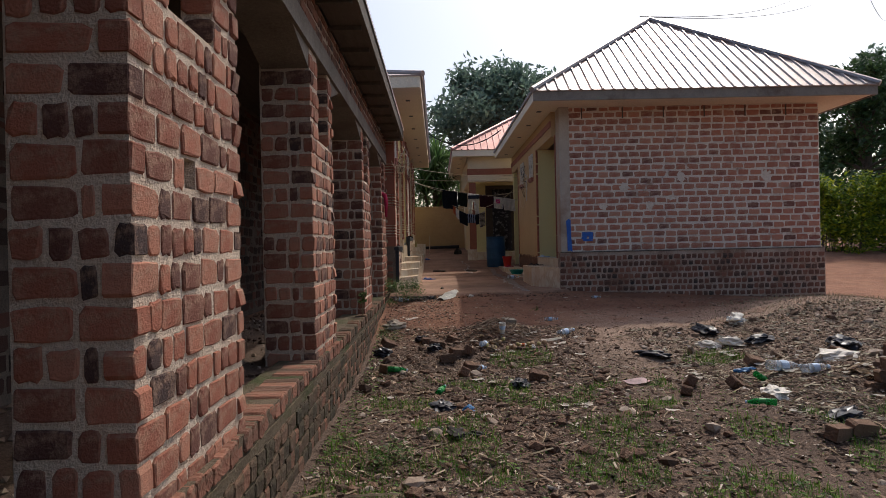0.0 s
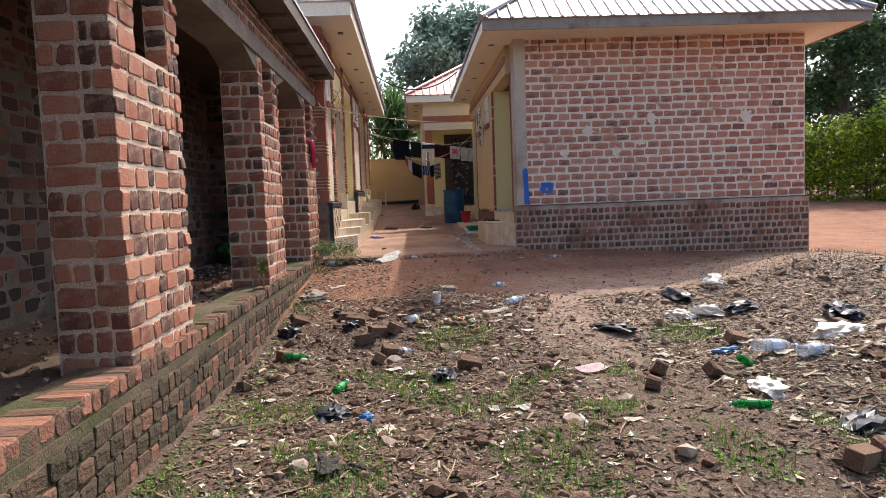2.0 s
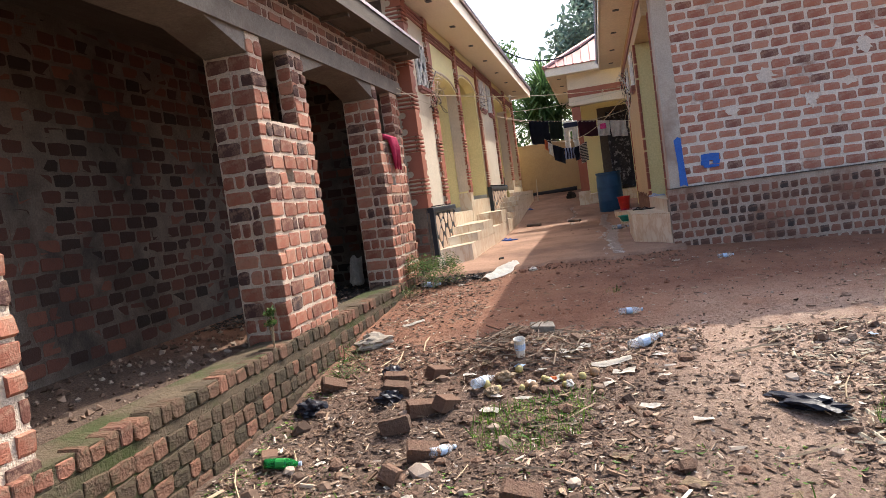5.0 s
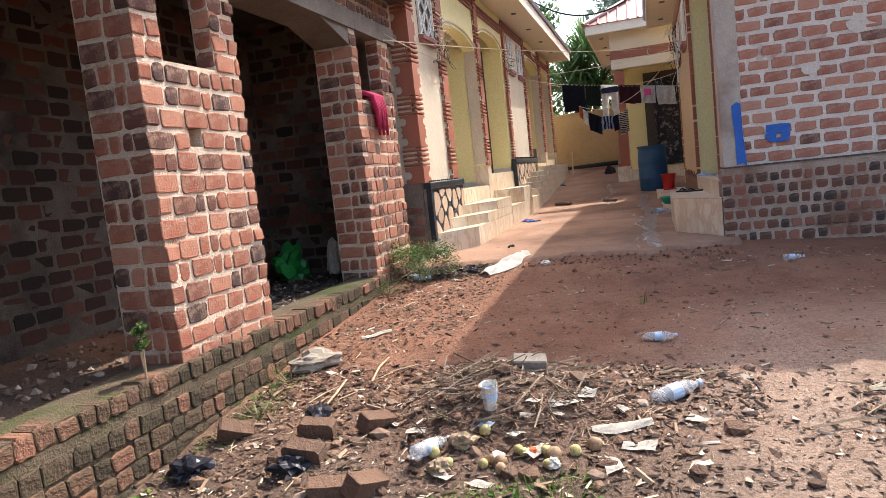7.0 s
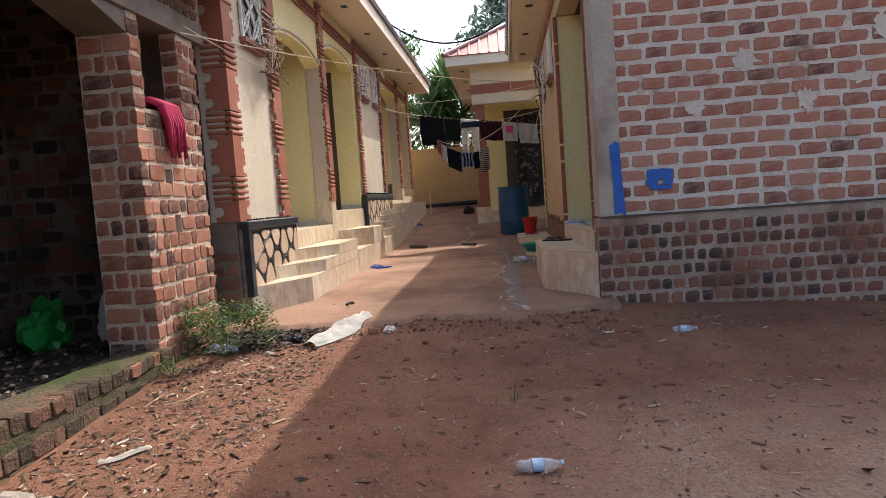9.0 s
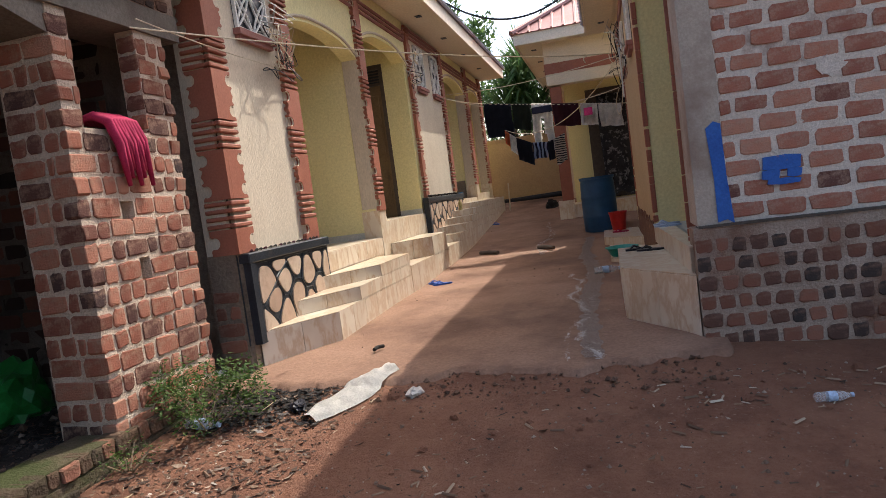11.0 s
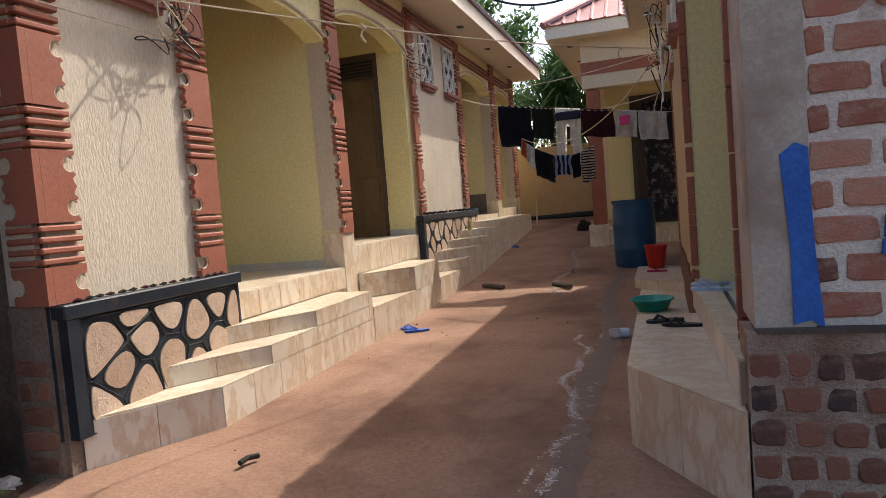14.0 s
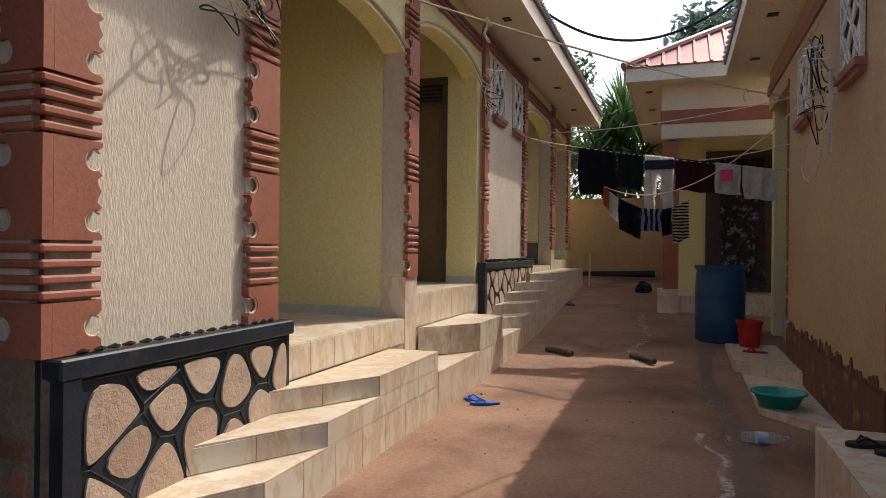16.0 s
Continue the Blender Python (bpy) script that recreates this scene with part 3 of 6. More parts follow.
red_sheet_mat = roof_metal("red_sheet", (0.33, 0.16, 0.15), (0.42, 0.23, 0.21), (0.26, 0.13, 0.11))
unfinished_house()


# ---- the brick house ----
def hip_roof(house, x0, x1, y0, y1, z, slope, mat, name="roof", sides="swe", step=0.21, label="ribbed sheet metal hip roof"):
    """A hip roof over a rectangle, each plane a sheet with upright ribs."""
    half = min(x1 - x0, y1 - y0) / 2
    top = z + half * slope
    xm, ym = (x0 + x1) / 2, (y0 + y1) / 2
    a, b = ((xm, y0 + half), (xm, y1 - half)) if x1 - x0 < y1 - y0 else ((x0 + half, ym), (x1 - half, ym))
    corners = {"s": ((x0, y0), (x1, y0), (b if b[0] > a[0] else a), a), "e": ((x1, y0), (x1, y1), b, (a if b[1] > a[1] else b)), "n": ((x1, y1), (x0, y1), (a if b[0] > a[0] else b), b), "w": ((x0, y1), (x0, y0), a, (b if b[1] > a[1] else a))}
    roof = None
    for side in "senw":
        p = [Vector((*corners[side][0], z)), Vector((*corners[side][1], z)), Vector((*corners[side][2], top)), Vector((*corners[side][3], top))]
        bm = bmesh.new()
        pts = [p[0], p[1], p[2]] + ([p[3]] if (p[3] - p[2]).length > 0.01 else [])
        nrm = (pts[1] - pts[0]).cross(pts[2] - pts[0]).normalized()
        up = [bm.verts.new(v) for v in pts]
        lo = [bm.verts.new(v - nrm * 0.02) for v in pts]
        bm.faces.new(up)
        bm.faces.new(lo[::-1])
        for i in range(len(up)):
            bm.faces.new((up[i], lo[i], lo[(i + 1) % len(up)], up[(i + 1) % len(up)]))
        sheet = part("roof_sheet", bm, mat, house, label)
        if side not in sides:
            continue
        along = (pts[1] - pts[0]).normalized()
        length = (pts[1] - pts[0]).length
        climb = nrm.cross(along).normalized()
        u = step * 0.5
        while u < length:
            run = min(u, length - u, half) * math.sqrt(1 + slope * slope) - 0.03
            if run > 0.06:
                bm = bmesh.new()
                s = pts[0] + along * u
                ring = []
                for q in (s - climb * 0.02, s + climb * run):
                    ring.append([bm.verts.new(q + along * du + nrm * dn) for du, dn in ((-0.028, 0), (-0.014, 0.028), (0.014, 0.028), (0.028, 0))])
                for i in range(3):
                    bm.faces.new((ring[0][i], ring[0][i + 1], ring[1][i + 1], ring[1][i]))
                bm.faces.new(ring[0][::-1])
                bm.faces.new(ring[1])
                bmesh.ops.recalc_face_normals(bm, faces=bm.faces[:])
                rib = part("rib", bm, mat, sheet)
            u += step
    for c, e in (((x0, y0), a), ((x1, y0), a if x1 - x0 < y1 - y0 else b), (a, b)):
        zc = top if c == a else z
        bm = tube(bmesh.new(), [Vector((*c, zc + 0.02)), Vector((*e, top + 0.02))], 0.06, 8)
        part("ridge_cap", bm, mat, house, "folded metal ridge cap")


DX0, DX1, DY = 2.745, 8.03, 13.25
OX = 2.635
LINE = 1.69


def brick_house():
    house = thing("brick_house", "single-storey brick house with plastered corner and ribbed metal hip roof", "house", (5.4, 17, 0.9))
    end = part("end_wall", boxes((DX0 + 0.2, DX1, DY, DY + 0.22, LINE, 4.75)), old_mortar_mat, house, "unplastered brick end wall with patches of mortar")
    lay = Lay(end, old_brick_mat, 300, 41)
    lay.face((DX0 + 0.19, DY, 0), (1, 0, 0), (0, -1, 0), DX1 - DX0 - 0.19, LINE + 0.01, 4.62, (), "stretch", jut=0.0065, gap=0.037, long_step=0.24)
    WALLS.append((lay, (4.2, DY, 2.3)))
    foot = part("foot_wall", boxes((DX0 - 0.035, DX1 + 0.06, DY - 0.05, DY + 0.2, 0.2, LINE - 0.012)), foot_mortar_mat, house, "damp brick foot wall splashed with red mud")
    lay = Lay(foot, foot_brick_mat, 300, 42)
    lay.face((DX0 - 0.04, DY - 0.05, 0), (1, 0, 0), (0, -1, 0), DX1 - DX0 + 0.1, 0.62, LINE - 0.02, (), "mixed", jut=0.0065, course=0.125, gap=0.034, long_step=0.135)
    WALLS.append((lay, (4.0, DY, 1.3)))
    part("damp_course", boxes((DX0 + 0.0, DX1 + 0.07, DY - 0.062, DY + 0.1, LINE - 0.012, LINE + 0.004)), dark_wood_mat, house, "thin black damp-proof strip")
    bm = boxes((DX0, DX0 + 0.2, DY - 0.02, DY + 0.4, LINE, 4.75))
    rumple(bm, 0.005, 4.0)
    part("plaster_strip", bm, render_mat, house, "grey plastered wall corner")
    # mortar patches and the blue paint
    r = random.Random(8)
    for px, pz, w, h in ((4.05, 2.98, 0.26, 0.2), (5.2, 3.15, 0.2, 0.2), (5.0, 2.75, 0.2, 0.14), (4.55, 2.6, 0.16, 0.22), (6.95, 3.15, 0.2, 0.22), (3.62, 2.6, 0.16, 0.12)):
        bm = bmesh.new()
        prism(bm, [(px + w * (0.45 + 0.2 * r.uniform(-1, 1)) * math.cos(k * 0.331), pz + h * (0.45 + 0.2 * r.uniform(-1, 1)) * math.sin(k * 0.331)) for k in range(19)], DY - 0.013, DY + 0.01, "y")
        part("mortar_patch", bm, old_mortar_mat, house, "smeared mortar patch")
    bm = bmesh.new()
    prism(bm, [(2.872, LINE + 0.015), (2.93, LINE + 0.03), (2.972, LINE + 0.0), (2.95, 2.0), (2.942, 2.34), (2.9, 2.36), (2.85, 2.32), (2.872, 2.0)], DY - 0.0285, DY - 0.019, "y")
    part("paint_stripe", bm, blue_mat, house, "stripe of bright blue paint")
    for x0, x1, z0, z1 in ((3.17, 3.4, 2.0, 2.085), (3.16, 3.27, 1.94, 1.999), (3.31, 3.4, 1.945, 1.998), (3.19, 3.39, 1.905, 1.938)):
        bm = bmesh.new()
        prism(bm, [(x0, z0 + 0.006), (x0 + 0.4 * (x1 - x0), z0 - 0.004), (x1 - 0.01, z0), (x1, z1 - 0.006), (x0 + 0.6 * (x1 - x0), z1 + 0.005), (x0 + 0.006, z1)], DY - 0.022, DY - 0.005, "y")
        part("paint_mark", bm, blue_mat, house, "daub of bright blue paint")
    # thin dark strips added for the faint drip streaks near the wall top
    for k in range(6):
        x = 3.2 + k * 0.83
        part("roof_strap", boxes((x, x + 0.02, DY - 0.02, DY + 0.002, 4.38, 4.6)), dark_wood_mat, house, "faint dark streak near the wall top")
    # alley side: porches between wall stretches
    part("alley_wall", boxes((OX, OX + 0.2, 15.66, 19.2, 0.9, 4.1)), ochre_shaded_cream_mat, house, "ochre painted wall with brown dado")
    part("alley_wall", boxes((OX + 0.02, OX + 0.25, 13.66, 21.0, 4.1, 4.61)), ochre_shaded_cream_mat, house)
    part("porch_partition", boxes((OX + 0.004, 4.4, 15.6, 15.659, 0.9, 4.09)), yellow_mat, house, "pale yellow porch wall")
    part("porch_partition", boxes((OX + 0.06, 4.4, 20.8, 21.0, 0.9, 4.75)), yellow_mat, house, "pale yellow porch wall")
    part("porch_back", boxes((4.4, 4.6, 13.5, 21.0, 0.9, 4.75)), yellow_mat, house, "pale yellow porch wall")
    part("east_wall", boxes((DX1 - 0.2, DX1, DY + 0.22, 21.0, 0.3, 4.75)), old_mortar_mat, house)
    part("north_wall", boxes((4.6, DX1 - 0.2, 20.8, 21.0, 0.3, 4.75)), old_mortar_mat, house)
    part("porch_floor", boxes((DX0 + 0.06, 4.4, DY + 0.22, 15.6, 0.5, 1.556)), grey_tile_mat, house)
    part("porch_floor", boxes((DX0 + 0.06, 4.4, 19.2, 20.8, 0.5, 1.55)), grey_tile_mat, house)
    part("dado", boxes((OX - 0.012, OX - 0.001, 15.66, 19.2, 0.95, 1.5)), dado_mat, house, "brown painted dado with a ragged top")
    r2 = random.Random(31)
    y = 15.67
    while y < 19.1:
        w = r2.uniform(0.035, 0.11)
        h = r2.uniform(0.02, 0.11)
        part("dado_scallop", prism(bmesh.new(), [(y, 1.495), (y + w, 1.495), (y + w * 0.85, 1.5 + h * 0.8), (y + w * 0.5, 1.5 + h), (y + w * 0.2, 1.5 + h * 0.6)], OX - 0.012, OX - 0.002, "x"), dado_mat, house)
        y += w + r2.uniform(0.0, 0.02)
    for y in (15.59, 19.16):
        bm = bmesh.new()
        z = 1.58
        while z < 4.08:
            h = r2.uniform(0.03, 0.3)
            w = r2.uniform(-0.025, 0.02)
            box(bm, OX - 0.018, OX + 0.03, y - 0.006, y + 0.045 + w * 0.7, z, min(4.1, z + h), 0.004)
            z += h + (0.004 if r2.random() < 0.7 else 0.03)
        part("edge_trim", bm, brown_mat, house, "chipped brown edge moulding")
    bm = bmesh.new()
    z = 1.4
    while z < 4.58:
        h = r2.uniform(0.05, 0.35)
        box(bm, DX0 - 0.02, DX0 + 0.04, DY + 0.41 + r2.uniform(-0.012, 0.012), DY + 0.45, z, min(4.6, z + h), 0.004)
        z += h + 0.006
    part("edge_trim", bm, brown_mat, house, "chipped brown edge moulding")
    # eaves
    for row in ((2.16, 8.72, 12.52, DY + 0.02, 4.62, 4.64), (2.16, DX0, DY + 0.021, 21.0, 4.62, 4.64), (DX1, 8.72, DY + 0.021, 21.0, 4.62, 4.64)):
        part("soffit", boxes(row), soffit_mat, house, "cream boarded soffit")
    part("fascia", boxes((2.13, 8.75, 12.49, 12.515, 4.6, 4.78)), fascia_mat, house, "weathered brown fascia board")
    part("fascia", boxes((2.13, 2.155, 12.516, 21.0, 4.6, 4.78)), soffit_mat, house, "cream fascia board")
    part("fascia", boxes((8.725, 8.75, 12.516, 21.0, 4.6, 4.78)), fascia_mat, house)
    for y in (13.6, 15.2, 16.9, 18.6, 20.2):
        part("soffit_vent", boxes((2.36, 2.46, y, y + 0.1, 4.612, 4.621)), black_mat, house, "small dark soffit vent")
    part("wall_band", boxes((OX - 0.004, OX + 0.02, 13.66, 20.99, 4.3, 4.42)), trim_mat, house, "brown painted band")
    hip_roof(house, 2.1, 8.78, 12.46, 21.03, 4.79, 0.72, sheet_mat, sides="sw")
    return house


blue_mat = varied("bright_blue_paint", (0.02, 0.09, 0.36), (0.04, 0.15, 0.5), 0.6, 8.0, 60.0, 0.4, 0.006, (0.28, 0.16, 0.13), 9.0, 0.62, 0.72)
brick_house()


# ---- the plastered house ----
BX = -0.64
COLS = ((13.23, 13.45), (14.41, 14.69), (16.62, 16.86), (18.97, 19.18), (21.12, 21.35), (23.45, 23.78), (25.26, 25.6))
SOFFIT = 4.93


def scroll_outline(u0, u1, z0, z1, low, high, single=False):
    """A panel between u0 and u1, its low and high edges bitten by curled notches."""
    def edge(u, s):
        pts = [(u, z0)]
        for q in ((0.5,) if single else (0.19, 0.81)):
            c = z0 + (z1 - z0) * q
            pts += [(u, c - 0.056), (u + s * 0.012, c - 0.046)]
            pts += [(u + s * (0.036 + 0.046 * math.cos(a)), c + 0.046 * math.sin(a)) for a in np.linspace(-2.0, 2.0, 12)]
            pts += [(u + s * 0.012, c + 0.046), (u, c + 0.056)]
            if not single and q < 0.5:
                m = (z0 + z1) / 2
                pts += [(u + s * 0.024, m - 0.045), (u + s * 0.022, m - 0.03), (u + s * 0.004, m), (u + s * 0.022, m + 0.03), (u + s * 0.024, m + 0.045)]
        return pts + [(u, z1)]
    left = edge(u0, 1) if low else [(u0, z0), (u0, z1)]
    right = edge(u1, -1) if high else [(u1, z0), (u1, z1)]
    return left + right[::-1]


def fancy_column(house, y0, y1, z0, z1, low, high, corner=False):
    """A brown relief column: bands of ribs between scroll-edged panels; corner: it turns onto the south face."""
    core = part("column", boxes((BX - 0.2, BX + 0.012, y0 + 0.018, y1 - 0.018, z0, z1)), rough_cream_mat, house, "cream column with brown scroll relief")
    z = z0
    first = True
    while z < z1 - 0.05:
        h = min(0.2 if first else 0.385, z1 - z)
        faces = [("x", y0, y1, BX, BX + 0.045, low, high)]
        if corner:
            faces.append(("y", BX - 0.19, BX + 0.0445, y0 - 0.045, y0 - 0.0005, True, False))
        for axis, u0, u1, d0, d1, lo, hi in faces:
            if h > 0.12:
                part("scroll_panel", prism(bmesh.new(), scroll_outline(u0, u1, z, z + h, lo, hi, h < 0.25), d0, d1, axis), brown_mat, core, "red-brown scroll-edged relief")
        # thin cream lips round the notches, which also paint their edge highlights
        for s, on in ((0, low), (1, high)):
            if on and h > 0.12:
                for q in ((0.5,) if h < 0.25 else (0.19, 0.81)):
                    cz, cy = z + h * q, (y0 + 0.036 if s == 0 else y1 - 0.036)
                    g = 1 if s == 0 else -1
                    part("scroll", tube(bmesh.new(), [(BX + 0.036, cy + g * 0.043 * math.cos(t), cz + 0.043 * math.sin(t)) for t in np.linspace(-2.3, 2.3, 10)], 0.006, 5), rough_cream_mat, core, "cream plaster curl with painted edge highlight")
        z += h
        first = False
        for k in range(4):
            if z + 0.055 < z1:
                part("rib", boxes((BX, BX + 0.05, y0 - (0.05 if corner else 0.0), y1, z + 0.01, z + 0.044), bevel=0.008), brown_mat, core, "brown plaster rib")
                if corner:
                    part("rib", boxes((BX - 0.2, BX - 0.001, y0 - 0.05, y0 - 0.001, z + 0.01, z + 0.044), bevel=0.008), brown_mat, core, "brown plaster rib")
            z += 0.058


def plastered_house():
    house = thing("plastered_house", "cream and yellow plastered row house with brown relief columns and porches", "house", (-2, 19, 1.0))
    # rooms behind
    part("front_wall", boxes((-2.4, BX, 13.25, 14.6, 0.7, SOFFIT)), rough_cream_mat, house, "cream roughcast wall")
    part("front_wall", boxes((-2.4, BX, 19.0, 21.3, 0.7, SOFFIT)), rough_cream_mat, house, "cream roughcast wall")
    part("back_wall", boxes((-2.6, -2.4, 13.25, 25.6, 0.7, SOFFIT)), yellow_mat, house, "pale yellow porch wall")
    part("partition", boxes((-2.4, BX - 0.21, 16.655, 16.825, 0.7, SOFFIT)), yellow_mat, house, "pale yellow porch partition")
    part("partition", boxes((-2.4, -1.85, 18.85, 19.0, 1.9, SOFFIT), (-1.02, BX - 0.02, 18.85, 19.0, 1.9, SOFFIT), (-1.85, -1.02, 18.85, 19.0, 4.32, SOFFIT)), yellow_mat, house, "pale yellow wall round a door")
    part("partition", boxes((-2.4, BX - 0.21, 23.5, 23.7, 0.7, SOFFIT)), yellow_mat, house, "pale yellow porch partition")
    part("partition", boxes((-2.4, BX - 0.21, 25.31, 25.55, 0.7, SOFFIT)), yellow_mat, house, "pale yellow end wall")
    part("dado", boxes((-2.39, BX - 0.02, 16.632, 16.66, 1.78, 2.08)), yellow_mat, house, "yellow dado with nail heads")
    part("skirting", boxes((-2.39, BX - 0.02, 16.628, 16.66, 1.7, 1.79)), grey_tile_mat, house, "grey tile skirting")
    part("dado", boxes((-1.02, BX - 0.02, 18.832, 18.85, 1.98, 2.3)), yellow_mat, house)
    part("skirting", boxes((-1.02, BX - 0.02, 18.83, 18.85, 1.9, 1.98)), grey_tile_mat, house, "grey tile skirting")
    part("dado", boxes((-2.39, BX - 0.22, 23.478, 23.499, 2.03, 2.42)), concrete_mat, house, "bare grey dado in the far porch")
    # porch floors
    for y0, y1, z in ((14.6, 16.64, 1.71), (16.84, 18.85, 1.9), (21.3, 23.5, 2.02), (23.7, 25.3, 2.1)):
        part("porch_floor", boxes((-2.4, BX + 0.01, y0, y1, 0.6, z)), tile_mat, house, "cream tiled porch floor")
    # spandrels with flat arches
    for (a, b), zs in zip(((14.6, 16.65), (16.85, 18.99), (21.3, 23.5), (23.72, 25.35)), ((3.95, 4.12), (4.22, 4.42), (4.3, 4.5), (4.3, 4.5))):
        out = [(a, SOFFIT), (a, zs[0])]
        for k in range(1, 12):
            t = k / 12
            out.append((a + (b - a) * t, zs[0] + (zs[1] - zs[0]) * (1 - abs(2 * t - 1) ** 2.6)))
        out += [(b, zs[0]), (b, SOFFIT)]
        part("arch", prism(bmesh.new(), out, BX - 0.2, BX - 0.004, "x"), yellow_mat, house, "flat plaster arch over the porch")
        rim = [(BX + 0.004, y, z + 0.05) for y, z in out[1:-1]]
        part("arch_rim", tube(bmesh.new(), rim, 0.018, 6), rough_cream_mat, house, "cream arch moulding")
    for i, (a, b) in enumerate(COLS):
        z0 = (1.88, 1.88, 2.05, 2.05, 2.2, 2.3, 2.3)[i]
        fancy_column(house, a, b, z0, SOFFIT - 0.02, i in (1, 2, 4, 5, 6), i in (0, 3), i == 0)
        part("column_foot", boxes((BX - 0.205, BX + 0.03, a - 0.008, b + 0.01, 0.7, z0)), shaded_stain_render_mat if i == 0 else tile_mat, house, "column foot")
    # broken render and bricks under the corner column
    foot = part("corner_foot", boxes((BX - 0.26, BX - 0.001, 13.195, 13.2345, 0.7, 1.88)), shaded_stain_render_mat, house, "broken render over rough brick")
    lay = Lay(foot, foot_brick_mat, 60, 51)
    lay.face((BX - 0.26, 13.195, 0), (1, 0, 0), (0, -1, 0), 0.25, 0.95, 1.6, (), "mixed", jut=0.006, gap=0.034)
    WALLS.append((lay, (BX, 13.2, 1.2)))
    part("render_patch", boxes((BX - 0.25, BX - 0.03, 13.2, 13.234, 1.885, SOFFIT - 0.02)), rough_cream_mat, house, "pale smeared render beside the column")
    part("south_wall", boxes((-6.4, BX - 0.02, 13.236, 13.2485, 0.7, SOFFIT)), shaded_stain_render_mat, house, "grey rendered end wall")
    # mouldings under the eave
    for k in range(3):
        z = 4.62 + k * 0.065
        pts = []
        for y in (13.25, 13.3, 14.55, 14.6, 18.9, 19.0, 21.3, 21.4, 25.5):
            raised = 0.12 if y < 14.58 or 18.95 < y < 21.35 else 0.0
            pts.append((BX + 0.01, y, z + raised))
        part("moulding", tube(bmesh.new(), pts, 0.022, 6), trim_mat, house, "brown plaster moulding line")
    # eaves
    part("soffit", boxes((BX - 0.3, -0.045, 12.55, 25.9, SOFFIT, SOFFIT + 0.02), (-6.4, BX - 0.3, 12.55, 13.3, SOFFIT, SOFFIT + 0.02)), soffit_mat, house, "cream boarded soffit")
    part("fascia", boxes((-0.044, -0.02, 12.53, 25.9, SOFFIT - 0.02, SOFFIT + 0.2)), soffit_mat, house, "cream fascia board")
    part("fascia", boxes((-6.4, -0.045, 12.525, 12.55, SOFFIT - 0.02, SOFFIT + 0.2)), soffit_mat, house, "cream fascia board")
    for y in (13.7, 15.4, 17.1, 18.8, 20.5, 22.2, 24.0):
        part("soffit_vent", boxes((-0.36, -0.27, y, y + 0.12, SOFFIT - 0.009, SOFFIT - 0.001)), black_mat, house, "small dark soffit vent")
    hip_roof(house, -6.5, 0.03, 12.5, 25.95, SOFFIT + 0.215, 0.3, sheet_mat, sides="e", step=0.11)
    return house


plastered_house()


def far_house():
    house = thing("far_house", "cream house with brown porch post and red ribbed roof", "house", (4, 24, 1.4))
    y = 22.0
    part("post_plinth", boxes((1.26, 1.56, y, y + 0.3, 1.2, 1.72)), tile_mat, house, "cream tiled post base")
    part("post", boxes((1.34, 1.56, y + 0.04, y + 0.26, 1.72, 3.95), bevel=0.01), brown_mat, house, "brown painted porch post")
    part("porch_beam", boxes((1.3, 5.0, y, y + 0.3, 3.98, 4.2), (1.3, 5.0, y, y + 0.3, 4.4, 4.8)), cream_mat, house, "cream plastered porch beam")
    part("beam_band", boxes((1.29, 5.0, y - 0.012, y + 0.3, 4.2, 4.4)), brown_mat, house, "red-brown painted band")
    part("side_beam", boxes((1.3, 1.55, y + 0.3, 30, 3.98, 4.8)), cream_mat, house)
    part("side_wall", boxes((1.33, 1.53, 25.2, 30, 1.2, 3.98)), cream_mat, house)
    part("porch_wall", boxes((1.55, 6.0, 23.4, 23.6, 1.2, 4.8)), yellow_mat, house, "pale yellow porch wall")
    part("porch_floor", boxes((1.5, 6.0, y + 0.1, 23.4, 1.1, 1.62)), tile_mat, house, "cream tiled porch floor")
    part("door_frame", boxes((1.98, 2.06, 23.33, 23.4, 1.62, 3.95), (3.0, 3.08, 23.33, 23.4, 1.62, 3.95), (2.06, 3.0, 23.33, 23.4, 3.85, 3.95)), dark_wood_mat, house, "dark door frame")
    part("door_leaf", boxes((2.06, 3.0, 23.36, 23.395, 1.64, 3.85)), dark_wood_mat, house, "dark wooden door in shade")
    part("soffit", boxes((0.83, 7.0, 21.66, 30.0, 4.8, 4.82)), soffit_mat, house, "cream boarded soffit")
    part("fascia", boxes((0.8, 7.0, 21.63, 21.655, 4.78, 4.98)), soffit_mat, house, "cream fascia board")
    part("fascia", boxes((0.8, 0.825, 21.656, 30.0, 4.78, 4.98)), soffit_mat, house, "cream fascia board")
    for x, yy in ((1.05, 22.4), (1.05, 23.8), (1.05, 25.2)):
        part("soffit_vent", boxes((x, x + 0.1, yy, yy + 0.1, 4.79, 4.801)), black_mat, house, "small dark soffit vent")
    hip_roof(house, 0.77, 7.4, 21.6, 30.0, 4.99, 0.62, red_sheet_mat, sides="sw", step=0.22)
    return house


far_house()

# cream wall in the darker ochre, which puts its shade into the colour
bm = boxes((-3.0, 1.33, 26.3, 26.5, 1.3, 3.35), (-3.0, 1.33, 26.27, 26.53, 3.35, 3.42))
setting("wall_north", bm, ochre_shaded_cream_mat, "cream boundary wall closing the alley", "wall")


# ---- more materials ----
def plain(name, c, rough=0.6, scale=12.0, spread=0.25, bump=0.2, metal=0.0):
    return varied(name, tuple(v * (1 - spread) for v in c), tuple(min(1, v * (1 + spread)) for v in c), rough, scale, 90.0, bump, 0.004, metal=metal)


